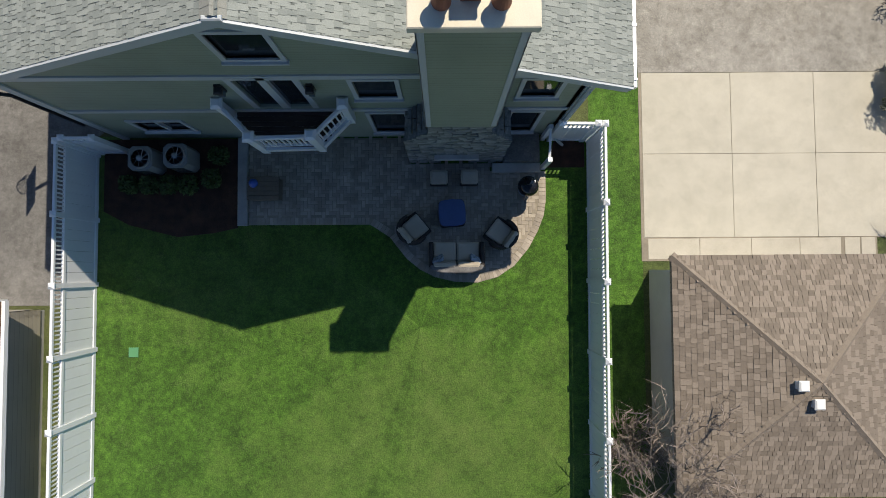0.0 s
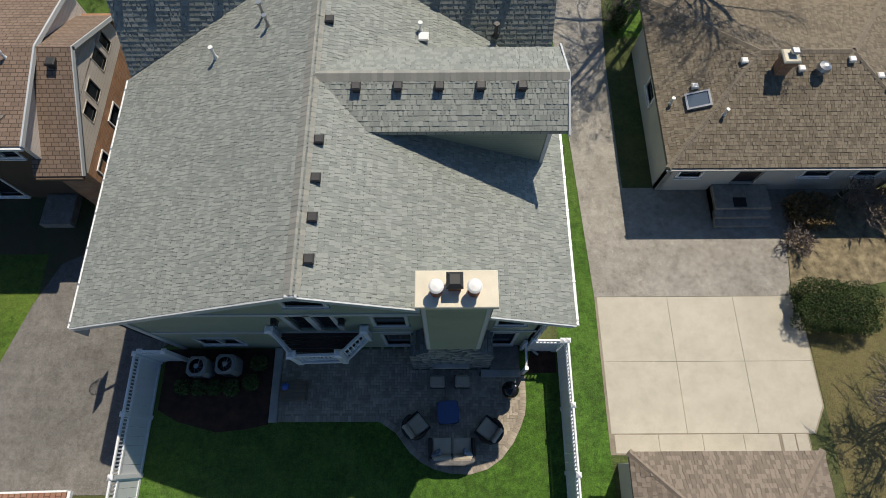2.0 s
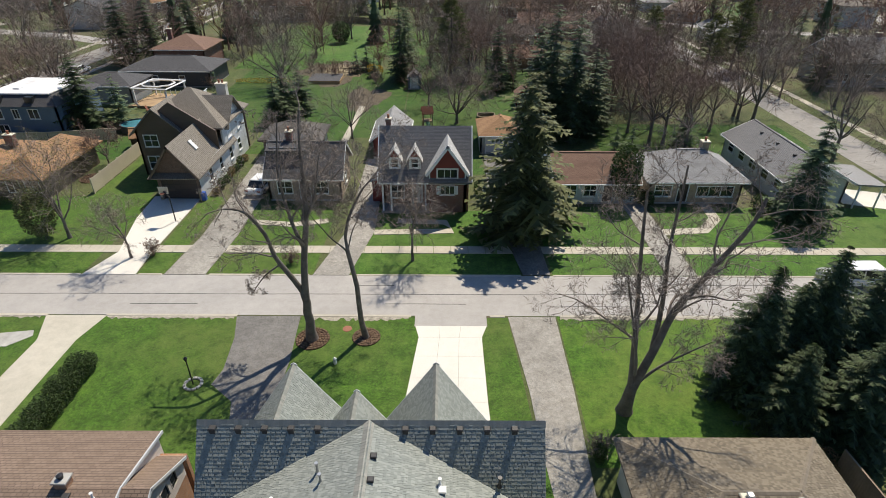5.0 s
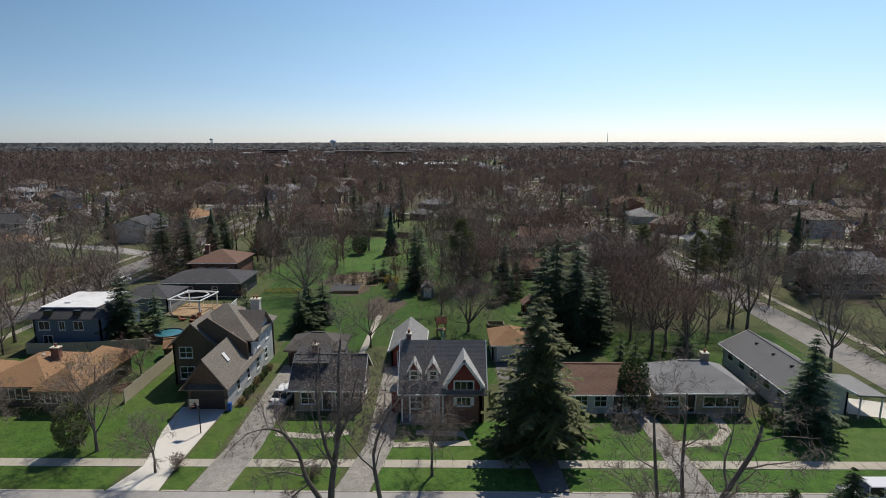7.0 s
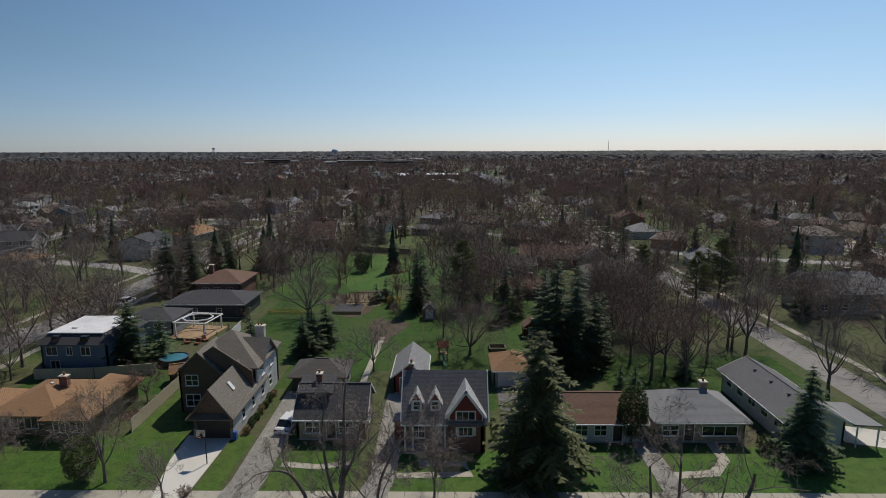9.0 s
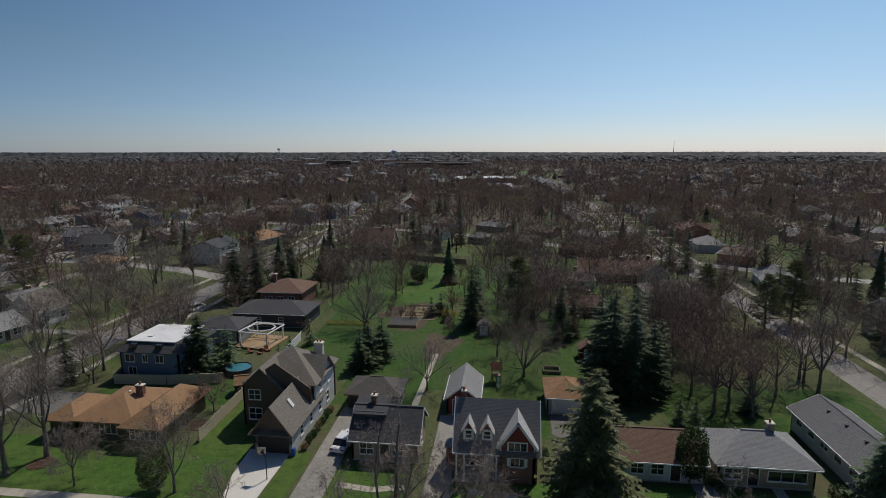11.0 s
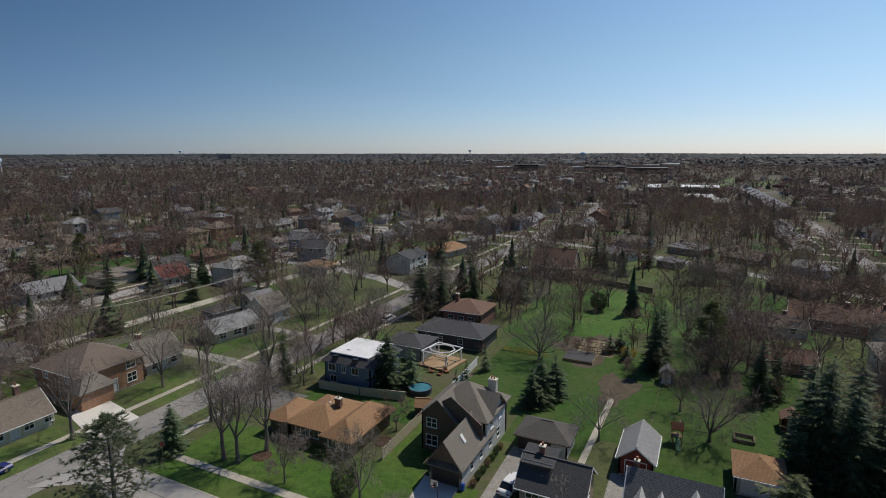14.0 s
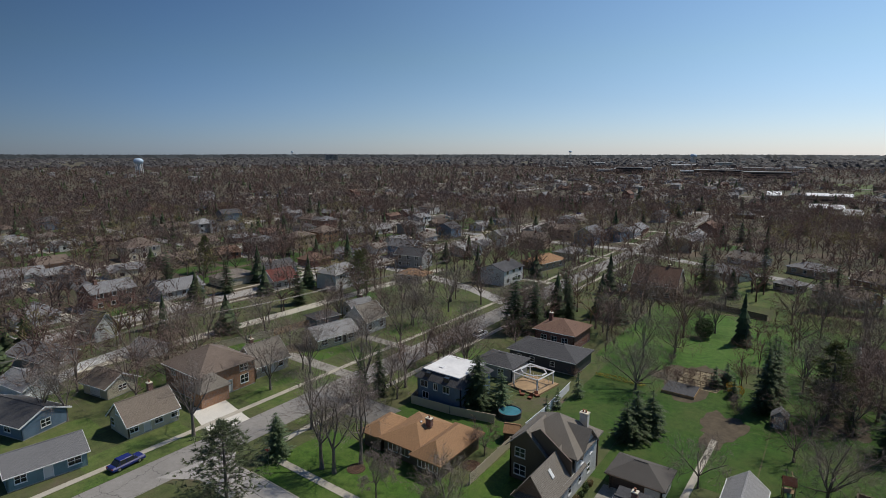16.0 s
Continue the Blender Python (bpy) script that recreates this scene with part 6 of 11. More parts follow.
# ---- the back garden ----
def fence_run(a, b, posts, label, group="white vinyl fence", h=1.83):
    """Vinyl fence from a to b: posts at the given distances, boarded panels, and an open picket top."""
    m = on_wall(a, b)
    mid = m @ Vector((posts[len(posts) // 2], 0, 0))
    f = thing("fence", mid, 0, label, "fence", group)
    inv = Matrix()
    for u in posts:
        p = MB(m)
        p.box(u - 0.065, -0.065, 0, u + 0.065, 0.065, h)
        po = part("post", p, "vinyl_white", f)
        c = MB(m)
        c.chamfer(u - 0.085, -0.085, h, u + 0.085, 0.085, h + 0.09, 0.07)
        part("post_cap", c, "vinyl_white", po)
    pick = MB()
    pick.box(-0.02, -0.012, 0, 0.02, 0.012, 0.33)
    pm = pick.mesh("picket", "vinyl_white")
    for u0, u1 in zip(posts, posts[1:]):
        for z0, z1 in ((0.04, 0.16), (1.36, 1.46), (1.76, 1.84)):
            r = MB(m)
            r.chamfer(u0 + 0.06, -0.035, z0, u1 - 0.06, 0.035, z1, 0.012)
            part("rail", r, "vinyl_white", f)
        n = max(1, round((u1 - u0 - 0.12) / 0.29))
        for k in range(n):
            w = (u1 - u0 - 0.12) / n
            b_ = MB(m)
            b_.chamfer(u0 + 0.06 + k * w + 0.004, -0.014, 0.16, u0 + 0.06 + (k + 1) * w - 0.004, 0.014, 1.37, 0.003)
            part("board", b_, "vinyl_white", f)
        n = int((u1 - u0 - 0.2) / 0.105)
        for k in range(n):
            u = u0 + 0.12 + (u1 - u0 - 0.24) * k / (n - 1)
            ob = new("picket", pm)
            ob.parent = f
            ob.matrix_parent_inverse = world_of(f).inverted()
            ob.matrix_basis = m @ Matrix.Translation((u, 0, 1.45))
    return f


fence_run((-9.34, -9.8), (-9.34, 5.08), [0.0, 1.86, 3.72, 5.55, 7.38, 9.24, 11.1, 12.95, 14.85], "white vinyl fence with open picket top along a driveway")
fence_run((-9.3, 5.12), (-8.25, 5.12), [0.1, 0.9], "short white vinyl fence panel closing against the house")
fence_run((4.90, 5.4), (4.80, -9.0), [0.0, 2.05, 4.1, 6.12, 8.12, 10.1, 12.1, 14.1], "white vinyl fence with open picket top beside a strip of lawn")
fence_run((3.72, 5.42), (4.85, 5.40), [0.05, 1.0], "short white vinyl gate panel beside the house")

PATIO = [(-4.96, 5.5), (-4.96, 2.98), (-1.44, 2.97), (-0.87, 2.6), (-0.38, 1.97), (0.0, 1.66), (0.43, 1.44), (1.0, 1.30), (1.66, 1.27), (2.25, 1.43), (2.73, 1.75), (3.15, 2.25), (3.42, 2.75), (3.6, 3.2), (3.67, 3.65), (3.67, 4.5), (2.05, 4.5), (2.05, 4.74), (-0.25, 4.74), (-0.25, 5.5)]


def inside(p, poly):
    c = False
    for (x0, y0), (x1, y1) in zip(poly, poly[1:] + poly[:1]):
        if (y0 > p[1]) != (y1 > p[1]) and p[0] < (x1 - x0) * (p[1] - y0) / (y1 - y0) + x0:
            c = not c
    return c


patio = thing("patio", (0.5, 3.5, 0), 0, "grey-tan herringbone paver patio with a rounded edge", "patio", kind="structure")
pb = MB()
pb.prism(PATIO, -0.1, 0.022)
part("bedding", pb, "joint", patio)
cu = MB()
cu.chamfer(-5.25, 2.96, -0.05, -4.97, 5.53, 0.14, 0.02)
single("garden_edging", cu, "limestone", "grey limestone edging between bed and patio", "edging", kind="structure")
flat("planting_bed", [[(-9.15, 5.5), (-9.15, 3.4), (-8.4, 3.0), (-7.0, 2.65), (-6.0, 2.75), (-5.27, 2.9), (-5.27, 5.5)]], "mulch", -0.05, 0.05, "dark red-brown mulch bed beside the house", category="planting bed")
flat("planting_bed", [[(3.7, 4.6), (4.8, 4.6), (4.8, 5.3), (3.95, 5.5)]], "mulch", -0.05, 0.04, "dark mulch bed inside the corner of the fence", category="planting bed")


def ac_unit(x, y):
    t = thing("air_conditioner", (x, y, 0.05), 0, "grey outdoor air conditioner with a round fan grille", "air conditioner", "air conditioners beside the house")
    b = MB()
    o, c = 0.335, 0.12
    b.prism([(-o + c, -o), (o - c, -o), (o, -o + c), (o, o - c), (o - c, o), (-o + c, o), (-o, o - c), (-o, -o + c)], 0, 0.8)
    part("body", b, "ac_shell", t, world=False)
    r = MB()
    r.lathe(0, 0, [(0.29, 0.80), (0.29, 0.85), (0.25, 0.85), (0.25, 0.81)], 24)
    part("fan_ring", r, "ac_shell", t, world=False)
    w = MB()
    w.lathe(0, 0, [(0.248, 0.806), (0.246, 0.810)], 24)
    wl = part("fan_well", w, "metal_black", t, world=False)
    for k in range(9):
        a = k * math.pi / 4.5
        s = MB()
        s.tube([(0.06 * math.cos(a), 0.06 * math.sin(a), 0.835), (0.25 * math.cos(a + 0.5), 0.25 * math.sin(a + 0.5), 0.835)], [0.008, 0.008], 3)
        part("grille_bar", s, "metal_grey", t, world=False)
    h = MB()
    h.lathe(0, 0, [(0.08, 0.82), (0.08, 0.85), (0.03, 0.86)], 14)
    part("fan_hub", h, "metal_grey", t, world=False)
    for k in range(4):
        for s in (-1, 1):
            q = MB()
            z = 0.12 + k * 0.17
            q.box(-0.21, s * 0.337 - 0.004, z, 0.21, s * 0.337 + 0.004, z + 0.1)
            part("louvre", q, "metal_black", t, world=False)


ac_unit(-7.68, 4.78)
ac_unit(-6.71, 4.85)
for k, (x, y, r) in enumerate(((-8.3, 4.15, 0.28), (-7.72, 4.12, 0.29), (-7.16, 4.12, 0.31), (-6.6, 4.12, 0.31), (-5.96, 4.3, 0.31), (-5.75, 4.95, 0.3))):
    bush("garden_shrub", 40 + k, (r, r, 0.24), "garden_leaf", (x, y, 0.04), "small dark green shrub in the mulch bed", 420, 0.06, group="shrubs in the mulch bed")


def armchair(at, turn):
    t = thing("patio_armchair", at, turn, "dark wicker tub chair with beige cushions", "chair", "seats round the fire table")
    s = MB()
    ring_o = [(0.43 * math.cos(a), 0.43 * math.sin(a)) for a in [radians(200 - 220 * k / 14) for k in range(15)]]
    rows_ = []
    for k, (x, y) in enumerate(ring_o):
        hb = 0.58 + 0.16 * math.sin(math.pi * k / 14)
        rows_.append(s.pts([(x * 0.78, y * 0.78, 0.06), (x, y, 0.06), (x * 1.02, y * 1.02, hb - 0.03), (x * 0.97, y * 0.97, hb), (x * 0.82, y * 0.82, hb), (x * 0.78, y * 0.78, hb - 0.03)]))
    for i, j in zip(rows_, rows_[1:]):
        s.f += [(i + k, i + (k + 1) % 6, j + (k + 1) % 6, j + k) for k in range(6)]
    s.f += [tuple(rows_[0] + 5 - k for k in range(6)), tuple(rows_[-1] + k for k in range(6))]
    part("back", s, "wicker_dark", t, world=False)
    b = MB()
    b.prism([(-0.36, -0.40), (0.36, -0.40), (0.40, 0.1), (0.2, 0.36), (-0.2, 0.36), (-0.40, 0.1)], 0.08, 0.30)
    part("seat_base", b, "wicker_dark", t, world=False)
    c = MB()
    c.chamfer(-0.29, -0.38, 0.30, 0.29, 0.16, 0.43, 0.03)
    soften(part("seat_cushion", c, "cushion", t, world=False), 0.02)
    c = MB(Matrix.Translation((0, 0.22, 0.42)) @ Matrix.Rotation(radians(-14), 4, "X"))
    c.chamfer(-0.27, -0.07, 0.0, 0.27, 0.07, 0.34, 0.03)
    soften(part("back_cushion", c, "cushion", t, world=False), 0.025)
    for x in (-0.3, 0.3):
        for y in (-0.33, 0.25):
            l = MB()
            l.box(x - 0.025, y - 0.025, 0, x + 0.025, y + 0.025, 0.1)
            part("leg", l, "metal_black", t, world=False)
    return t


armchair((-0.19, 2.78, 0.03), 40 + 90)
armchair((2.34, 2.64, 0.03), -38 - 90)
sofa = thing("patio_sofa", (1.05, 2.02, 0.03), 180, "wicker two-seat sofa with beige cushions and patterned pillows", "sofa", "seats round the fire table")
q = MB()
q.chamfer(-0.70, -0.38, 0.08, 0.70, 0.30, 0.30, 0.02)
part("seat_base", q, "wicker_grey", sofa, world=False)
q = MB()
q.prism([(-0.74, 0.24), (0.74, 0.24), (0.72, 0.36), (0.4, 0.46), (-0.4, 0.46), (-0.72, 0.36)], 0.06, 0.74)
soften(part("back", q, "wicker_grey", sofa, world=False), 0.02)
for s in (-1, 1):
    q = MB()
    q.chamfer(min(s * 0.66, s * 0.78), -0.40, 0.06, max(s * 0.66, s * 0.78), 0.3, 0.58, 0.03)
    part("arm", q, "wicker_dark", sofa, world=False)
    q = MB()
    q.chamfer(min(s * 0.01, s * 0.65), -0.40, 0.30, max(s * 0.01, s * 0.65), 0.12, 0.44, 0.03)
    soften(part("seat_cushion", q, "cushion", sofa, world=False), 0.02)
    q = MB(Matrix.Translation((s * 0.33, 0.18, 0.42)) @ Matrix.Rotation(radians(-12), 4, "X"))
    q.chamfer(-0.31, -0.07, 0, 0.31, 0.07, 0.36, 0.03)
    soften(part("back_cushion", q, "cushion", sofa, world=False), 0.025)
    q = MB(Matrix.Translation((s * 0.52, 0.02, 0.47)) @ Matrix.Rotation(radians(-30), 4, "X") @ Matrix.Rotation(radians(s * 30), 4, "Z"))
    q.chamfer(-0.16, -0.05, 0, 0.16, 0.05, 0.3, 0.04)
    soften(part("pillow", q, "cushion_print", sofa, "blue and white patterned pillow", world=False), 0.02)
for k, x in enumerate((0.57, 1.43)):
    o = thing("ottoman", (x, 4.28, 0.03), 0, "square wicker footstool with a beige cushion", "footstool", "seats round the fire table")
    q = MB()
    q.chamfer(-0.25, -0.21, 0.0, 0.25, 0.21, 0.32, 0.02)
    part("base", q, "wicker_dark", o, world=False)
    q = MB()
    q.chamfer(-0.25, -0.21, 0.32, 0.25, 0.21, 0.43, 0.04)
    soften(part("cushion", q, "cushion", o, world=False), 0.03)
ft = thing("fire_table", (0.93, 3.24, 0.03), 4, "low square fire table under a blue cover", "table")
q = MB()
q.prism([(-0.30, -0.36), (0.30, -0.36), (0.36, -0.30), (0.36, 0.30), (0.30, 0.36), (-0.30, 0.36), (-0.36, 0.30), (-0.36, -0.30)], 0.0, 0.52)
part("base", q, "wicker_dark", ft, world=False)
q = MB()
q.prism([(-0.28, -0.36), (0, -0.38), (0.28, -0.36), (0.36, -0.28), (0.38, 0), (0.36, 0.28), (0.28, 0.36), (0, 0.38), (-0.28, 0.36), (-0.36, 0.28), (-0.38, 0), (-0.36, -0.28)], 0.52, 0.58)
soften(part("cover", q, "cloth_blue", ft, world=False), 0.02)
gr = thing("kettle_grill", (3.04, 3.94, 0.03), 0, "black kettle barbecue on three legs", "grill")
q = MB()
q.lathe(0, 0, [(0.06, 0.52), (0.2, 0.56), (0.27, 0.66), (0.285, 0.74)], 24)
part("bowl", q, "enamel_black", gr, world=False, smooth=True)
q = MB()
q.lathe(0, 0, [(0.29, 0.745), (0.285, 0.80), (0.25, 0.90), (0.17, 0.98), (0.05, 1.02), (0.01, 1.025)], 28)
lid = part("lid", q, "enamel_black", gr, world=False, smooth=True)
q = MB()
q.tube([(-0.07, 0, 1.01), (-0.07, 0, 1.07), (0.07, 0, 1.07), (0.07, 0, 1.01)], [0.014] * 4, 6)
part("handle", q, "metal_black", lid, world=False)
q = MB()
q.lathe(0.14, 0.1, [(0.04, 0.955), (0.04, 0.975)], 10)
part("lid_vent", q, "metal_grey", lid, world=False)
for k in range(3):
    a = 2.1 * k + 0.5
    q = MB()
    q.tube([(0.16 * math.cos(a), 0.16 * math.sin(a), 0.56), (0.28 * math.cos(a), 0.28 * math.sin(a), 0.0)], [0.013, 0.013], 6)
    part("leg", q, "metal_grey", gr, world=False)
q = MB()
q.lathe(0, 0, [(0.2, 0.2), (0.21, 0.215), (0.2, 0.22)], 18)
part("ash_tray", q, "metal_grey", gr, world=False)
bx = thing("wooden_box", (-4.4, 3.98, 0.03), 0, "weathered wooden storage bench with slatted lid", "bench")
q = MB()
q.box(-0.42, -0.3, 0, 0.42, 0.3, 0.4)
part("body", q, "wood_old", bx, world=False)
for k in range(5):
    q = MB()
    q.chamfer(-0.45, -0.33 + k * 0.135, 0.40, 0.45, -0.33 + k * 0.135 + 0.125, 0.44, 0.008)
    part("slat", q, "wood_old", bx, world=False)
q = MB()
q.lathe(0, 0, [(0.10, 0.0), (0.13, 0.05), (0.12, 0.10), (0.05, 0.16), (0.01, 0.17)], 12)
hat = single("watering_jug", q, "plastic_blue", "bright blue plastic watering jug on a bench", "jug")
hat.location = (-4.66, 4.12, 0.47)
q = MB()
q.chamfer(-8.38, -0.80, 0, -8.10, -0.52, 0.03, 0.01)
single("drain_cover", q, "plastic_green", "square green plastic lid set in the lawn", "drain cover")
bb = thing("basketball_hoop", (-9.8, 5.95, 0), 0, "black pole basketball hoop beside the asphalt drive", "basketball hoop")
q = MB()
q.tube([(0, 0, 0), (0, 0, 2.7), (-0.45, -0.05, 3.2)], [0.05, 0.05, 0.045], 8)
part("pole", q, "metal_black", bb, world=False)
q = MB()
q.chamfer(-0.5, -0.55, 2.9, -0.46, 0.5, 3.6, 0.01)
part("backboard", q, "glass_sky", bb, world=False)
q = MB()
pts_ = [(-0.75 + 0.22 * math.cos(a * math.pi / 6), -0.03 + 0.22 * math.sin(a * math.pi / 6), 3.02) for a in range(13)]
for a_, b_ in zip(pts_, pts_[1:]):
    q.tube([a_, b_], [0.014, 0.014], 5)
part("rim", q, "metal_black", bb, world=False)
q = MB()
for k in range(12):
    a = k * math.pi / 6
    for s in (-1, 1):
        q.tube([(-0.75 + 0.22 * math.cos(a), -0.03 + 0.22 * math.sin(a), 3.01), (-0.75 + 0.13 * math.cos(a + s * 0.5), -0.03 + 0.13 * math.sin(a + s * 0.5), 2.6)], [0.008, 0.008], 3)
part("net", q, "metal_black", bb, world=False)
# ---- next-door houses ----
gar = thing("garage", (9.2, -1.05, 0), 0, "square beige garage under a brown pyramid roof", "garage")
q = MB()
q.box(6.62, -3.55, 0, 11.75, 1.6, 2.38)
part("wall", q, "stucco_grey", gar)
q = MB()
roof_hip(q, 6.27, -3.9, 12.07, 1.95, 2.42, 3.42, 0.0, 0.12)
gar_roof = part("roof", q, "shingle_taupe", gar)
for x, y in ((8.76, -1.04), (9.12, -1.46)):
    vent_box(gar, (x, y, 3.42 - 0.343 * max(abs(x - 9.17), abs(y + 0.97)) + 0.06), 0.24, "vent_white", True, h=0.14)
q = MB()
q.box(7.4, 1.60, 0.03, 11.0, 1.64, 2.15)
part("garage_door", q, "door_white", gar)

house("small white-sided garage with an orange-brown shingle roof", (-13.5, -3.5, 0), 8.2, 5.4, 2.55, 4.1, "shingle_rust", "siding_tan", turn=90, over=0.5, name="garage", category="garage",
           doors=[("r", 0, 0.05, 2.6, 2.1, "garage")])

rh = thing("house", (13.6, 15.2, 0), 0, "low pale-stuccoed house with a brown hipped shingle roof", "house")
RE = (8.75, 11.3, 18.7, 19.2, 2.72)
RW = (9.25, 11.8, 18.2, 18.7)
cor = [(RW[0], RW[1]), (RW[2], RW[1]), (RW[2], RW[3]), (RW[0], RW[3])]
hl = [[(0.5, 1.3, 1.2, 2.1), (2.75, 3.7, 0.55, 2.45), (5.2, 6.2, 1.2, 2.1), (7.2, 8.0, 1.2, 2.1)], [], [(1, 2.6, 0.9, 2.2), (5, 7, 0.9, 2.2)], [(2.6, 3.5, 1.0, 2.1)]]
for s in range(4):
    m = MB()
    wall(m, cor[s], cor[(s + 1) % 4], 0, 2.7, hl[s])
    part("wall", m, "stucco_white", rh)
    for k, hq in enumerate(hl[s]):
        if s == 0 and k == 1:
            dq = MB(on_wall(cor[0], cor[1]))
            dq.box(hq[0], 0.1, hq[2], hq[1], 0.15, hq[3])
            part("door", dq, "door_dark", rh)
        else:
            window(rh, on_wall(cor[s], cor[(s + 1) % 4]), *hq, "trim_white", (1, 2))
q = MB()
ridge_a, ridge_b = (12.1, 15.25, 4.05), (15.4, 15.25, 4.05)
eave_c = [(RE[0], RE[1], RE[4]), (RE[2], RE[1], RE[4]), (RE[2], RE[3], RE[4]), (RE[0], RE[3], RE[4])]
shell(q, [[eave_c[0], eave_c[1], ridge_b, ridge_a], [eave_c[2], eave_c[3], ridge_a, ridge_b], [eave_c[3], eave_c[0], ridge_a], [eave_c[1], eave_c[2], ridge_b]], 0.14)
rh_roof = part("roof", q, "shingle_taupe", rh)
q = MB()
q.box(8.7, 11.22, 2.58, 18.75, 11.29, 2.67)
part("gutter", q, "stucco_grey", rh)
RK = 1.33 / 3.35


def rz_hip(x, y):
    return 4.05 - 1.33 * max(abs(y - 15.25) / 3.95, (12.1 - x) / 3.35, (x - 15.4) / 3.3)


SKX, SKY = 10.0, 13.75
sk = MB(Matrix.Translation((SKX, SKY, rz_hip(SKX, SKY))) @ Matrix.Rotation(-math.atan(RK), 4, "Y"))
sk.box(-0.42, -0.34, -0.1, 0.42, -0.27, 0.12)
sk.box(-0.42, 0.27, -0.1, 0.42, 0.34, 0.12)
sk.box(-0.42, -0.27, -0.1, -0.35, 0.27, 0.12)
sk.box(0.35, -0.27, -0.1, 0.42, 0.27, 0.12)
so = part("skylight", sk, "metal_grey", rh)
sk = MB(Matrix.Translation((SKX, SKY, rz_hip(SKX, SKY))) @ Matrix.Rotation(-math.atan(RK), 4, "Y"))
sk.box(-0.35, -0.27, 0.07, 0.35, 0.27, 0.09)
part("pane", sk, "glass_sky", so)
chimney(rh, 12.75, 14.6, 3.6, 4.5, 0.42, 0.40, "brick_orange", True, 0)
vent_box(rh, (12.8, 14.65, 4.66), 0.26, "metal_grey", True, name="flue_cap", h=0.14)
for x, y, mt_ in ((11.55, 14.95, "vent_white"), (9.95, 14.35, "vent_white"), (13.5, 14.6, "vent_white"), (15.3, 14.9, "vent_white"), (16.35, 14.4, "vent_white")):
    vent_box(rh, (x, y, rz_hip(x, y) + 0.03), 0.24, mt_, True, h=0.11)
q = MB()
z = rz_hip(14.15, 14.5)
q.lathe(14.15, 14.5, [(0.13, z - 0.1), (0.13, z + 0.12), (0.2, z + 0.16), (0.25, z + 0.26), (0.2, z + 0.38), (0.08, z + 0.43)], 16)
part("turbine_vent", q, "metal_grey", rh)
for x, y in ((8.95 + 0.2, 13.9), (10.75, 13.1), (16.6, 14.0), (16.7, 14.6)):
    vent_pipe(rh, (x, y, rz_hip(x, y)), 0.26, 0.04, world=True)
sp = thing("door_stoop", (12.4, 11.0, 0), 0, "grey concrete stoop with steps at a back door", "steps")
for k in range(3):
    q = MB()
    q.chamfer(11.35, 10.15 + 0.3 * k, 0.0, 13.5, 11.78, 0.18 * (k + 1), 0.015)
    part("step", q, "concrete_old", sp)
q = MB()
q.chamfer(12.05, 10.8, 0.545, 12.55, 11.2, 0.565, 0.01)
single("door_mat", q, "rubber", "black rubber mat on the stoop", "mat")
bush("clipped_shrub", 3, (1.62, 1.0, 0.62), "hedge_leaf", (14.9, 6.8, 0.02), "large square-clipped green shrub", 17000, 0.038, turn=-8, boxy=0.95)
bush("clipped_shrub", 4, (0.95, 0.75, 0.45), "dry_leaf", (15.0, 10.65, 0.02), "square clipped shrub in dry bronze leaf", 3600, 0.06, boxy=0.85)
bush("low_shrub", 5, (0.5, 0.4, 0.22), "shrub_leaf", (18.4, 9.6, 0.02), "low fresh green shrub in dry leaves", 600, 0.07)
for k, (x, y, r, h) in enumerate(((14.35, 9.35, 0.6, 0.7), (16.9, 10.9, 0.9, 1.3), (18.3, 11.2, 0.7, 1.2), (8.55, 20.2, 0.5, 1.4), (5.75, -3.2, 0.8, 1.5))):
    twig_bush(70 + k, r, h, (x, y, 0.0), "leafless twiggy shrub with bare brown stems")
bush("climber", 8, (0.35, 0.5, 0.7), "shrub_leaf", (8.6, 19.9, 0.0), "green climbing plant at the house corner", 900, 0.07)
lp = thing("letter_box_stand", (18.2, 12.0, 0), 0, "stack of sawn wooden planters by the wall", "planter")
for k in range(3):
    q = MB()
    q.chamfer(17.9 + 0.12 * k, 11.2 + 0.1 * k, 0.22 * k, 18.8 - 0.12 * k, 11.7 - 0.05 * k, 0.22 * k + 0.2, 0.01)
    part("tier", q, "wood_raw", lp)
bare_tree(301, 5.0, 0.07, 2, 0.2, (0.5, 0.3), at=(5.75, -4.9, 0), label="small leaning leafless tree beside a garage", stems=4, spread=50)
bare_tree(302, 6.0, 0.09, 2, 0.25, (0, 0.6), at=(14.5, -5.5, 0), label="leafless tree behind the garage", stems=5, spread=50)
bare_tree(303, 5.5, 0.09, 2, 0.2, (-0.3, 0), at=(17.6, 3.6, 0), label="leafless small tree beside a clipped shrub", stems=6, spread=55)

# the brick and siding house next door
lh = thing("house", (-15, 14.4, 0), 0, "brick and pale-sided split-level house with russet shingle roofs", "house")
q = MB()
shell(q, [[(-21.5, 14.05, 5.9), (-12.1, 14.05, 5.9), (-12.1, 14.05 + sy * 3.27, 5.28), (-21.5, 14.05 + sy * 3.27, 5.28)] for sy in (-1, 1)], 0.15)
part("roof", q, "shingle_cocoa", lh, "low brown shingled gable roof")
q = MB()
shell(q, [[(-12.55, 14.03, 5.88), (-10.93, 14.03, 5.88), (-10.93, ye, ze), (-12.55, ye, ze)] for ye, ze in ((10.45, 3.97), (16.6, 4.51))], 0.15)
part("roof", q, "shingle_cocoa", lh, "steeper brown shingled gable roof")
q = MB()
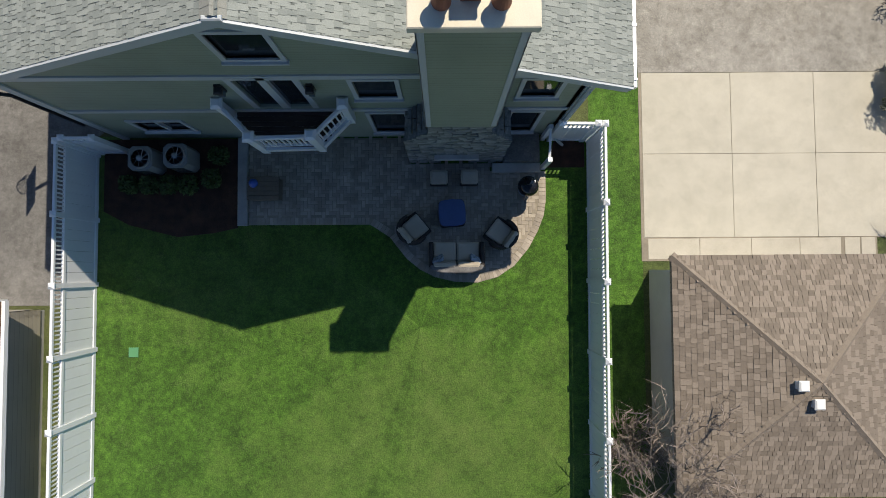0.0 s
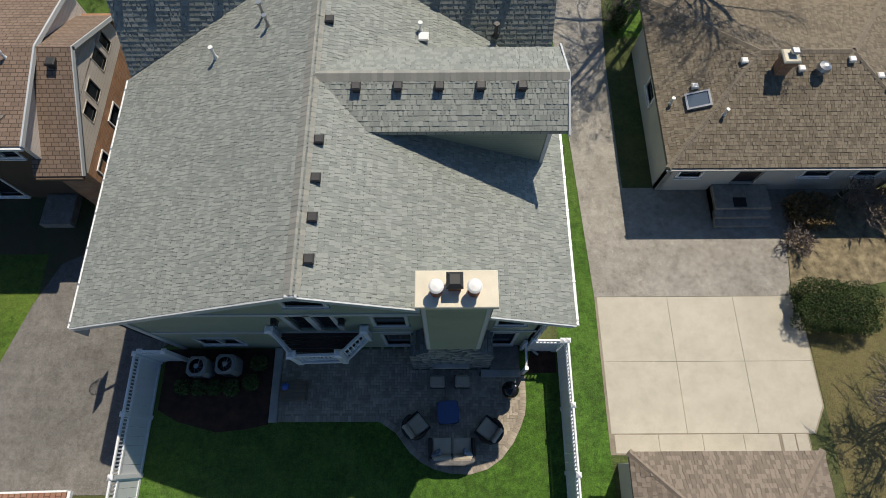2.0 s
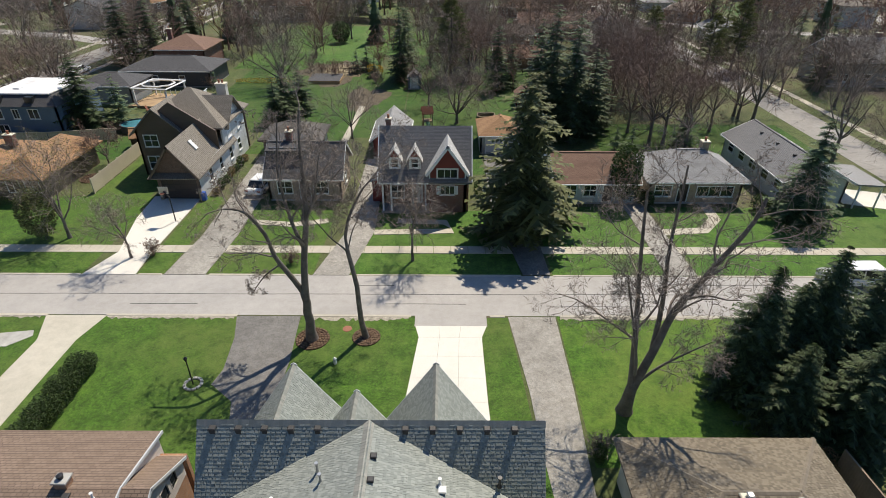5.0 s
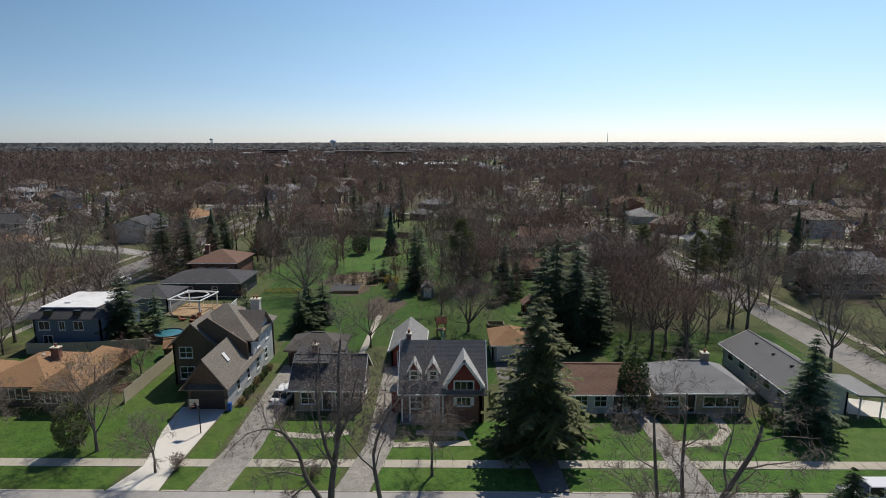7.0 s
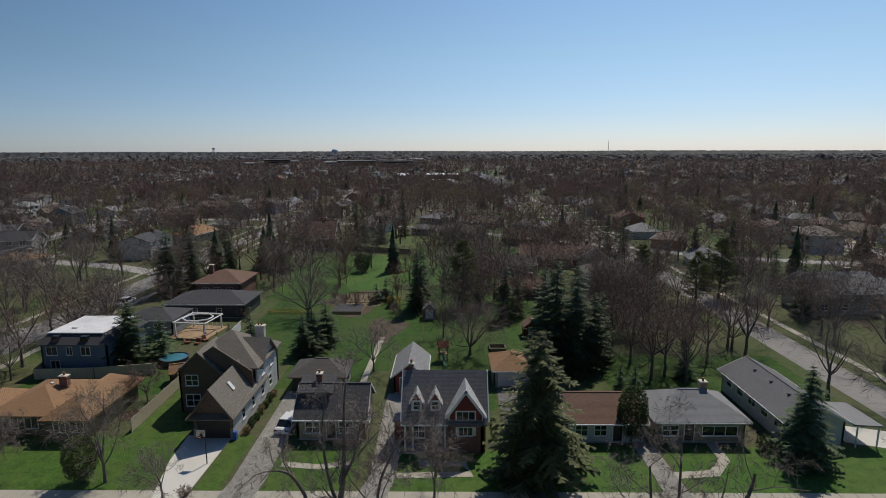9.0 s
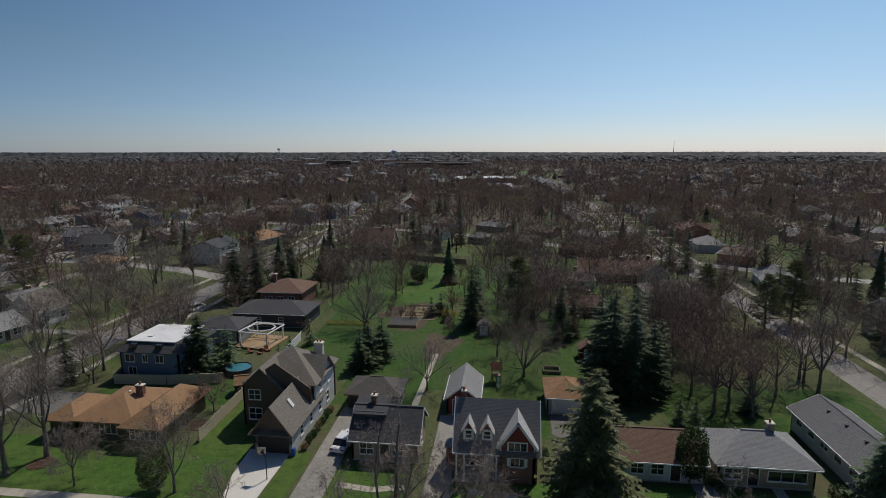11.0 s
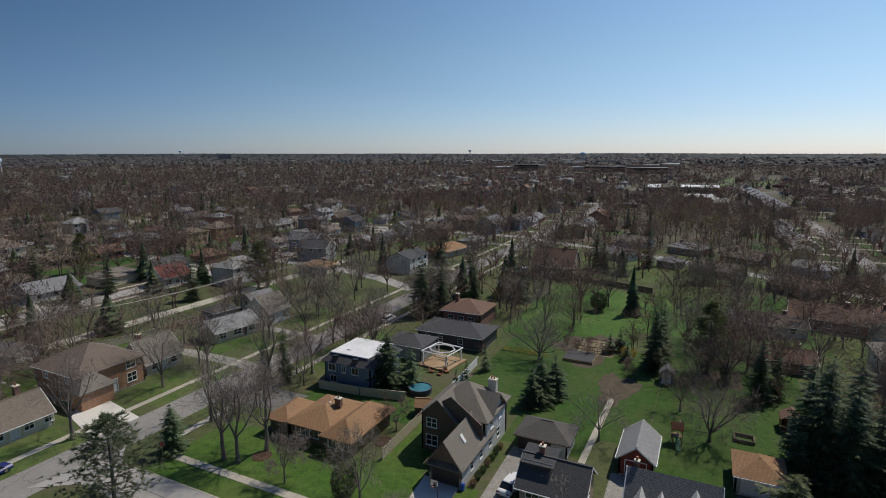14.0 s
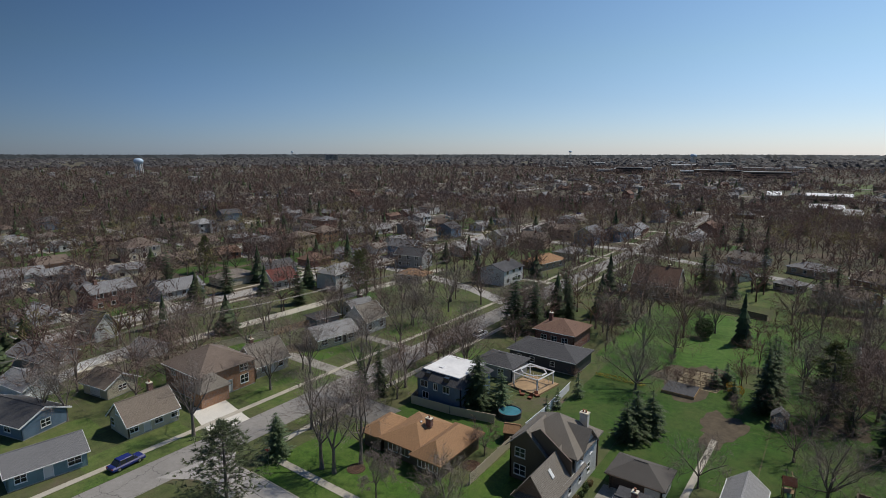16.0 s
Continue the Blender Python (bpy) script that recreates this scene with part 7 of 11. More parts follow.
i = q.pts([(-12.22, y, z) for y, z in ((10.95, 3.9), (17.1, 3.9), (17.1, 5.2), (14.05, 5.76), (10.95, 5.2))] + [(-12.4, y, z) for y, z in ((10.95, 3.9), (17.1, 3.9), (17.1, 5.2), (14.05, 5.76), (10.95, 5.2))])
q.f += [(i, i + 1, i + 2, i + 3, i + 4), (i + 9, i + 8, i + 7, i + 6, i + 5)] + [(i + k, i + 5 + k, i + 5 + (k + 1) % 5, i + (k + 1) % 5) for k in range(5)]
part("gable_wall", q, "siding_sand", lh)
for sy in (-1, 1):
    q = MB()
    q.slab([(-12.12, 14.05 + sy * 3.29, 5.30), (-12.06, 14.05 + sy * 3.29, 5.30), (-12.06, 14.05, 5.925), (-12.12, 14.05, 5.925)], 0.14)
    part("rake_board", q, "trim_grey", lh)
for ye, ze in ((10.44, 3.975), (16.61, 4.515)):
    q = MB()
    q.slab([(-10.94, ye, ze + 0.02), (-10.90, ye, ze + 0.02), (-10.90, 14.03, 5.905), (-10.94, 14.03, 5.905)], 0.14)
    part("rake_board", q, "trim_grey", lh)
q = MB()
q.box(-21.5, 10.69, 5.12, -12.1, 10.77, 5.23)
part("gutter", q, "trim_white", lh)
q = MB()
q.box(-12.5, 10.36, 3.8, -10.93, 10.44, 3.92)
part("gutter", q, "siding_brown", lh)
BRICK_W = [(0.35, 1.1, 2.2, 3.2), (2.3, 3.05, 2.3, 3.25)]
UP_W = [(1.75, 2.25, 3.95, 4.5), (2.5, 3.05, 4.0, 4.65), (3.75, 4.3, 4.1, 4.8), (4.55, 5.0, 4.1, 4.7)]
EAST = on_wall((-11.05, 10.75), (-11.05, 16.4))
q = MB()
wall(q, (-11.05, 10.75), (-11.05, 16.4), 0, 3.6, BRICK_W)
part("wall", q, "brick_orange", lh)
q = MB()
wall(q, (-11.05, 10.75), (-11.05, 16.4), 3.6, 3.9)
part("wall", q, "siding_sand", lh)
q = MB()
wall(q, (-11.05, 12.4), (-11.05, 15.8), 3.9, 4.83, [(u0 - 1.65, u1 - 1.65, z0, z1) for u0, u1, z0, z1 in UP_W])
part("wall", q, "siding_sand", lh)
for outline in ([(10.75, 3.9), (12.4, 3.9), (12.4, 4.83), (10.75, 4.0)], [(15.8, 3.9), (16.4, 3.9), (16.4, 4.45), (15.8, 4.77)], [(12.4, 4.83), (15.8, 4.77), (14.03, 5.7)]):
    q = MB()
    n_ = len(outline)
    i = q.pts([(-11.05, y, z) for y, z in outline] + [(-11.25, y, z) for y, z in outline])
    q.f += [tuple(i + k for k in range(n_)), tuple(i + 2 * n_ - 1 - k for k in range(n_))] + [(i + k, i + n_ + k, i + n_ + (k + 1) % n_, i + (k + 1) % n_) for k in range(n_)]
    part("wall", q, "siding_sand", lh)
for h_ in BRICK_W:
    window(lh, EAST, *h_, "trim_white", (1, 1), trim=0.05)
for h_ in UP_W:
    window(lh, EAST, *h_, "siding_sand", (1, 1), trim=0.03, proud=0.015, sill=False)
q = MB()
wall(q, (-21, 11.65), (-12.4, 11.65), 0, 4.9, [(1.0, 2.4, 3.2, 4.4), (3.5, 4.9, 3.2, 4.4), (6.0, 7.2, 3.2, 4.4), (3.2, 5.2, 0.2, 2.2)])
part("wall", q, "siding_brown", lh)
for h_ in ((1.0, 2.4, 3.2, 4.4), (3.5, 4.9, 3.2, 4.4), (6.0, 7.2, 3.2, 4.4), (3.2, 5.2, 0.2, 2.2)):
    window(lh, on_wall((-21, 11.65), (-12.4, 11.65)), *h_, "trim_white", (2, 1))
q = MB()
wall(q, (-11.05, 16.9), (-21, 16.9), 0, 4.3)
part("wall", q, "brick_orange", lh)
q = MB()
q.box(-12.3, 10.77, 0, -11.07, 11.6, 3.85)
part("wall", q, "brick_orange", lh)
q = MB()
q.box(-14.55, 13.98, 5.6, -14.1, 14.4, 6.2)
stack = part("chimney", q, "brick_orange", lh)
q = MB()
q.chamfer(-14.62, 13.93, 6.2, -14.03, 14.45, 6.28, 0.02)
part("chimney_cap", q, "limestone", stack)
q = MB()
q.lathe(-14.33, 14.19, [(0.1, 6.27), (0.1, 6.4), (0.13, 6.42), (0.13, 6.45), (0.02, 6.47)], 12)
part("flue", q, "metal_black", stack)
q = MB()
q.slab([(-13.36, 11.2, 5.385), (-13.18, 11.2, 5.385), (-12.66, 11.8, 5.5), (-12.84, 11.8, 5.5)], 0.02)
part("roof_patch", q, "shingle_bark", lh, "grey-brown repair on the roof slope")
vent_pipe(lh, (-12.96, 13.67, 5.8), 0.25, 0.04, world=True)
vent_box(lh, (-11.55, 13.55, 5.66), 0.3, "vent_brown", True)
vent_box(lh, (-13.99, 13.67, 5.8), 0.28, "vent_brown", True)
q = MB()
q.chamfer(-14.85, 10.32, 0, -13.65, 11.62, 0.34, 0.02)
part("porch_step", q, "concrete_old", lh)

# front gardens on this side of the street
for k in range(5):
    f = (k + 0.5) / 5
    bush("hedge", 90 + k, (0.9, 1.08, 0.66), "hedge_leaf", (-22.45, 18.0 + 9.2 * f, 0.0), "long dark clipped evergreen hedge beside a driveway", 5000, 0.062, turn=0, boxy=0.8, category="hedge", group="clipped hedge")
la = thing("garden_lamp", (-15.1, 25.4, 0), 0, "black lamp post standing in a ring of stones", "lamp post")
q = MB()
q.tube([(0, 0, 0), (0, 0, 1.9)], [0.04, 0.035], 8)
part("post", q, "metal_black", la, world=False)
q = MB()
q.lathe(0, 0, [(0.06, 1.9), (0.11, 2.1), (0.13, 2.12), (0.02, 2.25)], 6)
part("lantern", q, "metal_black", la, world=False)
for k in range(11):
    a = k * 2 * math.pi / 11
    q = MB(Matrix.Translation((0.5 * math.cos(a), 0.5 * math.sin(a), 0)) @ Matrix.Rotation(a, 4, "Z"))
    q.chamfer(-0.09, -0.12, 0, 0.09, 0.12, 0.12, 0.03)
    part("ring_stone", q, "limestone", la, world=False)


def tree_ring(x, y, r):
    m = MB()
    n = 22
    rr = random.Random(int(x * 10))
    m.prism([(x + r * rr.uniform(0.94, 1.05) * math.cos(2 * math.pi * k / n), y + r * rr.uniform(0.94, 1.05) * math.sin(2 * math.pi * k / n)) for k in range(n)], 0, 0.06)
    t = single("mulch_ring", m, "mulch", "round bed of brown cobbles and leaves at a tree's foot", "planting bed", kind="structure")
    # cobbles laid in rings round the trunk
    for g, n_ in ((0.93, 26), (0.76, 21), (0.59, 16), (0.43, 11)):
        for k in range(n_):
            a = 6.283 * (k + rr.uniform(-0.15, 0.15)) / n_
            c = MB(Matrix.Translation((x + r * g * math.cos(a), y + r * g * math.sin(a), 0.04)) @ Matrix.Rotation(a + rr.uniform(-0.3, 0.3), 4, "Z"))
            c.chamfer(-0.075, -0.1, 0, 0.075, 0.1, rr.uniform(0.05, 0.09), 0.025)
            part("cobble", c, "leaf_mulch", t)


tree_ring(-8.6, 29.7, 1.15)
tree_ring(-4.95, 29.9, 0.95)
q = MB()
q.lathe(-6.4, 30.8, [(0.32, 0.0), (0.32, 0.03), (0.22, 0.035)], 20)
single("manhole_cover", q, "clay", "rusty round manhole lid in the lawn", "manhole cover")
q = MB()
q.lathe(0, 0, [(0.12, 0), (0.1, 0.35), (0.13, 0.38), (0.05, 0.5)], 10)
hy = single("path_light", q, "vent_white", "small white garden light on the lawn", "garden light")
hy.location = (-6.65, 27.3, 0.01)
bare_tree(11, 17.0, 0.31, 3, 0.22, (-0.08, 0.1), at=(-8.6, 29.7, 0), label="tall leafless street tree with two leaning main stems", stems=0, ways=(
    (0.25, ((-0.07, 0.1, 3.4), (0.16, 0.2, 6.6), (0.6, 0.3, 8.9), (0.72, 0.4, 11.0), (0.7, 0.5, 12.8), (0.85, 0.7, 15.6))),
    (0.20, ((-0.05, 0.1, 3.5), (-1.0, 0.0, 5.6), (-1.56, -0.1, 6.6), (-1.9, 0.0, 8.3), (-2.7, -0.2, 9.9), (-3.9, -0.3, 10.2), (-5.2, -0.4, 9.8))),
    (0.15, ((0.3, 0.2, 7.0), (-0.2, 0.4, 8.5), (-0.5, 0.6, 9.4), (-0.76, 0.8, 11.0), (-0.84, 1.0, 12.6), (-0.55, 1.2, 15.0))),
    (0.07, ((-1.3, 0.0, 6.1), (-2.3, -0.3, 5.6), (-3.2, -0.4, 4.2))),
    (0.11, ((0.65, 0.3, 9.2), (1.5, -0.2, 11.0), (2.0, -0.5, 13.4)))))
bare_tree(12, 15.5, 0.17, 3, 0.45, (-0.7, 0.2), at=(-4.95, 29.9, 0), label="tall slender leafless tree in a leaf ring", stems=3, dirs=((-0.2, 0.05, 1, 0.85, 0.72), (-0.45, -0.2, 0.85, 0.5, 0.35), (0.3, 0.3, 0.85, 0.4, 0.3)))
bare_tree(13, 15.5, 0.37, 3, 0.13, (0.1, 0.0), at=(10.95, 23.4, 0), label="broad leafless maple with heavy spreading limbs", stems=0, ways=(
    (0.21, ((0.08, 0.0, 1.5), (-0.15, 0.1, 4.9), (-0.5, 0.2, 6.8), (-1.0, 0.3, 10.8), (-1.3, 0.3, 14.0))),
    (0.27, ((0.1, 0.0, 1.5), (0.8, 0.0, 4.5), (1.25, 0.1, 7.5), (2.4, 0.0, 9.3), (3.6, -0.1, 12.3), (4.1, -0.2, 13.8))),
    (0.10, ((0.2, 0.0, 2.0), (1.3, -0.2, 3.7), (2.6, -0.4, 4.9), (3.3, -0.6, 5.9))),
    (0.17, ((0.75, 0.05, 4.3), (0.9, 0.5, 7.5), (0.6, 0.9, 11.0), (0.7, 1.1, 15.0))),
    (0.11, ((0.05, -0.1, 3.0), (-0.5, -0.8, 5.2), (-1.3, -1.2, 8.0), (-2.2, -1.4, 10.5)))))
for k, (x, y, h, r) in enumerate(((18.3, 25.0, 9.1, 2.6), (20.6, 25.6, 7.6, 2.6), (22.2, 26.0, 9.7, 3.2), (25.5, 26.5, 8.6, 3.2), (28.8, 26, 9.2, 3.3), (19.4, 22.2, 6.2, 2.7), (22.5, 21.5, 7.0, 3.1), (26.4, 22.5, 7.6, 3.2), (31.8, 29.5, 8.6, 3.1))):
    spruce(500 + k, h, r, 4 if k in (0, 1, 2, 5, 6) else 3, "needle", (x, y, 0), 40 * k, "dense dark green spruce in a close group", "spruces by the front lawn", low=0.02, droop=0.1)
bush("bronze_shrub", 60, (0.7, 0.7, 0.6), "dry_leaf", (20.3, 19.7, 0), "low shrub with bronze dry leaves", 700, 0.08)
bush("bronze_shrub", 61, (0.8, 0.9, 0.6), "dry_leaf", (19.6, 16.2, 0), "low shrub with bronze dry leaves", 700, 0.08)
# ---- houses across the street ----
def fence_boards(parent, a, b, h, mat, wide=0.6):
    """Upright boards from a to b, each a part."""
    m = on_wall(a, b)
    for k in range(int(math.hypot(b[0] - a[0], b[1] - a[1]) / wide)):
        q = MB(m)
        q.box(k * wide, -0.02, 0.05, (k + 1) * wide - 0.012, 0.02, h)
        part("board", q, mat, parent)


df = thing("fence", (20.8, 16, 0), 0, "dark weathered board fence beside the low house", "fence")
fence_boards(df, (20.7, 19.3), (21.3, 9.6), 1.75, "wood_old", 0.15)
q = MB(on_wall((20.7, 19.3), (21.3, 9.6)))
q.box(0, -0.04, 1.75, 9.7, 0.05, 1.79)
part("top_rail", q, "wood_old", df)


br = thing("house", (-27.5, 58, 0), 0, "large brown-sided two-storey house with steep taupe roofs and a front garage", "house")
q = MB()
wall(q, (-28.4, 51.3), (-24.15, 51.3), 0, 3.1, [(0.35, 3.9, 0.05, 2.2)])
gable_end(q, (-28.4, 51.3), (-24.15, 51.3), 3.1, 5.75)
part("wall", q, "brick_brown", br)
SIDE_W = ((2.5, 3.3, 1.0, 2.2), (5.5, 6.3, 1.0, 2.2), (8.6, 9.5, 1.0, 2.3), (11.5, 12.4, 1.0, 2.3))
q = MB()
wall(q, (-24.15, 51.3), (-24.0, 66.0), 0, 3.1, SIDE_W)
part("wall", q, "siding_white", br)
for h_ in SIDE_W:
    window(br, on_wall((-24.15, 51.3), (-24.0, 66.0)), *h_, "trim_white", (1, 2))
q = MB()
q.box(-24.2, 58.8, 3.1, -24.0, 66.0, 5.2)
part("wall", q, "siding_white", br)
for y0 in (60.2, 63.4):
    window(br, on_wall((-24.0, 58.8), (-24.0, 66.0)), y0 - 58.8, y0 - 57.8, 3.5, 4.7, "trim_white", (1, 2), proud=0.05)
q = MB()
q.box(-28.05, 51.4, 0.05, -24.5, 51.48, 2.2)
gd_ = part("garage_door", q, "door_dark", br)
for i in range(6):
    for j in range(4):
        q = MB()
        q.chamfer(-28.0 + i * 0.59, 51.375, 0.1 + j * 0.53, -27.48 + i * 0.59, 51.4, 0.57 + j * 0.53, 0.008)
        part("panel", q, "door_dark", gd_)
for x in (-28.4, -24.45):
    q = MB()
    q.box(x, 51.1, 0, x + 0.3, 51.29, 1.3)
    part("stone_pier", q, "brick_tan", br)
q = MB()
q.slab([(-28.9, 50.5, 2.62), (-23.7, 50.5, 2.62), (-23.9, 51.3, 2.95), (-28.7, 51.3, 2.95)], 0.1)
part("skirt_roof", q, "shingle_bark", br)
q = MB()
roof_gable(q, 50.55, 62, -26.28, 2.13, 3.15, 6.0, 0.38, 0.16, axis="y")
part("roof", q, "shingle_bark", br)
for sx in (-1, 1):
    q = MB()
    q.slab([(-26.28 + sx * 2.52, 50.48, 2.6), (-26.28 + sx * 2.52, 50.54, 2.6), (-26.28, 50.54, 6.0), (-26.28, 50.48, 6.0)], 0.2)
    part("rake_board", q, "siding_brown", br)
q = MB()
wall(q, (-32.8, 57.5), (-24.1, 57.5), 0, 5.2, [(0.7, 2.3, 0.8, 2.2), (0.8, 2.2, 3.4, 4.6)])
gable_end(q, (-32.8, 57.5), (-24.2, 57.5), 5.2, 8.2)
part("wall", q, "siding_brown", br)
for h_ in ((0.7, 2.3, 0.8, 2.2), (0.8, 2.2, 3.4, 4.6)):
    window(br, on_wall((-32.8, 57.5), (-24.1, 57.5)), *h_, "trim_white", (2, 2))
q = MB()
wall(q, (-24.1, 67.0), (-32.8, 67.0), 0, 5.2)
wall(q, (-32.8, 67.0), (-32.8, 57.5), 0, 5.2)
wall(q, (-24.0, 60.5), (-24.1, 67.0), 4.6, 5.3)
part("wall", q, "siding_brown", br)
q = MB()
roof_hip(q, -33.2, 58.2, -23.6, 67.4, 5.2, 8.4, 0.0)
part("roof", q, "shingle_bark", br)
q = MB()
roof_gable(q, 56.9, 62.5, -30.2, 2.6, 5.2, 7.7, 0.4, 0.16, axis="y")
part("roof", q, "shingle_bark", br)
q = MB()
gable_end(q, (-32.8, 57.3), (-27.6, 57.3), 5.2, 7.6)
part("gable_wall", q, "siding_brown", br)
q = MB()
gable_end(q, (-24.0, 60.0), (-24.0, 65.2), 5.0, 7.4)
part("gable_wall", q, "siding_white", br)
q = MB()
roof_gable(q, -28.5, -23.5, 62.6, 2.6, 5.1, 7.6, 0.4, 0.16)
part("roof", q, "shingle_bark", br)
chimney(br, -25.6, 65.2, 5.5, 8.2, 1.1, 0.8, "stucco_white", True, 2)
q = MB(Matrix.Translation((-25.35, 54.2, 4.8)) @ Matrix.Rotation(math.atan(2.85 / 2.13), 4, "Y"))
q.box(-0.55, -0.28, -0.02, 0.55, 0.28, 0.1)
part("skylight", q, "vent_white", br, "white-framed skylight")
for k in range(7):
    bush("foundation_shrub", 110 + k, (0.45, 0.5, 0.42 + 0.2 * (k % 2)), "hedge_leaf" if k % 3 else "dry_leaf", (-23.2, 52.5 + 1.55 * k, 0), "small rounded shrub along a house wall", 520, 0.08, group="shrubs along the brown house")
bh = thing("basketball_hoop", (-25.0, 46.5, 0), 0, "basketball hoop on a pole beside the driveway", "basketball hoop")
q = MB()
q.tube([(0, 0, 0), (0, 0, 2.6), (-0.5, 0.2, 3.1)], [0.06, 0.05, 0.05], 6)
part("pole", q, "metal_black", bh, world=False)
q = MB()
q.box(-0.95, 0.2, 2.8, -0.05, 0.25, 3.5)
part("backboard", q, "metal_grey", bh, world=False)
q = MB()
q.lathe(-0.5, -0.05, [(0.22, 2.95), (0.23, 2.97), (0.22, 2.98)], 12)
part("rim", q, "clay", bh, world=False)
q = MB()
q.chamfer(-0.2, -0.2, 0, 0.2, 0.2, 0.9, 0.05)
wb = single("wheeled_bin", q, "plastic_blue", "blue wheeled bin beside a garage door", "bin")
wb.location = (-24.0, 51.2, 0.03)
tf = thing("fence", (-36, 58.5, 0), 0, "tan vinyl privacy fence between two gardens", "fence")
for k in range(7):
    y = 52.6 + k * 1.9
    q = MB()
    q.box(-36.06 - 0.06 * k, y - 0.06, 0, -35.94 - 0.06 * k, y + 0.06, 1.75)
    part("post", q, "vinyl_tan", tf)
    if k < 6:
        for j in range(6):
            q = MB()
            q.box(-36.02 - 0.06 * k, y + 0.06 + j * 0.297, 0.08, -35.98 - 0.06 * k, y + 0.06 + j * 0.297 + 0.29, 1.65)
            part("board", q, "vinyl_tan", tf)

# red house
rd = thing("house", (-1, 51, 0), 0, "red-sided cottage with white trim, steep gables and two dormers", "house")
RX0, RX1, RYR, RZR, RYE, RZE = -5.6, 2.75, 52.0, 7.65, 48.4, 3.3
q = MB()
shell(q, [[(RX0 - 0.3, ye, RZE), (RX1 + 0.3, ye, RZE), (RX1 + 0.3, RYR, RZR), (RX0 - 0.3, RYR, RZR)] for ye in (RYE, 55.6)], 0.16)
part("roof", q, "shingle_grey", rd)
for x in (RX0 - 0.3, RX1 + 0.3):
    for ya in (RYE, 55.6):
        q = MB()
        q.slab([(x - 0.05, ya, RZE + 0.03), (x + 0.05, ya, RZE + 0.03), (x + 0.05, RYR, RZR + 0.03), (x - 0.05, RYR, RZR + 0.03)], 0.24)
        part("rake_board", q, "trim_white", rd)
q = MB()
q.box(RX0 - 0.3, RYE - 0.1, RZE - 0.16, -1.1, RYE + 0.0, RZE - 0.03)
part("gutter", q, "trim_white", rd)
q = MB()
wall(q, (RX0, 50.2), (-0.9, 50.2), 0, 4.4, [(0.8, 2.0, 0.9, 2.2), (3.0, 3.9, 0.2, 2.2)])
part("wall", q, "brick_red", rd)
window(rd, on_wall((RX0, 50.2), (-0.9, 50.2)), 0.8, 2.0, 0.9, 2.2, "trim_white", (2, 2))
q = MB(on_wall((RX0, 50.2), (-0.9, 50.2)))
q.box(3.0, 0.08, 0.2, 3.9, 0.14, 2.2)
part("door", q, "door_white", rd)
for pa, pb in (((RX1, 48.9), (RX1, 55.2)), ((RX1, 55.2), (RX0, 55.2)), ((RX0, 55.2), (RX0, 50.2))):
    q = MB()
    wall(q, pa, pb, 0, 3.3)
    part("wall", q, "brick_red", rd)
for x in (RX0, RX1):
    s = 0.2 if x < 0 else -0.2
    q = MB()
    q.v = [(x, 48.9, 3.3), (x, 55.2, 3.3), (x, RYR, RZR - 0.15), (x + s, 48.9, 3.3), (x + s, 55.2, 3.3), (x + s, RYR, RZR - 0.15)]
    q.f = [(0, 1, 2), (5, 4, 3), (0, 3, 4, 1), (1, 4, 5, 2), (2, 5, 3, 0)]
    part("gable_wall", q, "siding_red", rd)
q = MB()
q.box(RX0 - 0.1, 48.4, 0, -1.0, 50.2, 0.22)
part("porch_floor", q, "concrete_old", rd)
for x in (-5.5, -4.7, -2.6, -1.4):
    q = MB()
    q.box(x - 0.08, 48.6, 0.2, x + 0.08, 48.76, 3.2)
    part("porch_post", q, "trim_white", rd)
q = MB()
q.slab([(-7.0, 50.8, 2.35), (RX0, 50.8, 2.75), (RX0, 52.6, 2.75), (-7.0, 52.6, 2.35)], 0.12)
part("side_roof", q, "shingle_pale", rd)
q = MB()
q.box(-6.8, 51.0, 0, RX0, 52.4, 2.35)
part("side_entry", q, "siding_red", rd)
# front gable
gx, gw, gy = 0.7, 1.75, 48.7
M_G = on_wall((gx - gw, gy), (gx + gw, gy))
q = MB()
wall(q, (gx - gw, gy), (gx + gw, gy), 0, 3.05, [(1.1, 2.4, 1.95, 2.8)])
part("wall", q, "brick_red", rd)
q = MB()
wall(q, (gx - gw, gy), (gx + gw, gy), 3.05, 4.6, [(0.85, 2.65, 3.65, 4.5)])
gable_end(q, (gx - gw, gy), (gx + gw, gy), 4.6, 6.75)
part("wall", q, "siding_red", rd)
for pa, pb in (((gx + gw, gy), (gx + gw, 52)), ((gx - gw, 52), (gx - gw, gy))):
    q = MB()
    wall(q, pa, pb, 0, 4.6)
    part("wall", q, "siding_red", rd)
window(rd, M_G, 1.1, 2.4, 1.95, 2.8, "trim_white", (3, 1), trim=0.08)
window(rd, M_G, 0.85, 2.65, 3.65, 4.5, "trim_white", (3, 1), trim=0.14)
for u in (0.72, 2.5):
    q = MB(M_G)
    q.box(u, -0.03, 1.92, u + 0.28, 0.0, 2.84)
    part("shutter", q, "trim_white", rd)
q = MB(M_G)
q.box(0, -0.05, 3.0, 2 * gw, -0.003, 3.22)
part("trim_board", q, "trim_white", rd)
for u in (0.0, 2 * gw - 0.12):
    q = MB(M_G)
    q.box(u, -0.045, 3.22, u + 0.12, -0.003, 4.5)
    part("corner_board", q, "trim_white", rd)
q = MB()
roof_gable(q, gy - 0.45, 52, gx, gw, 4.6, 7.05, 0.35, 0.14, axis="y")
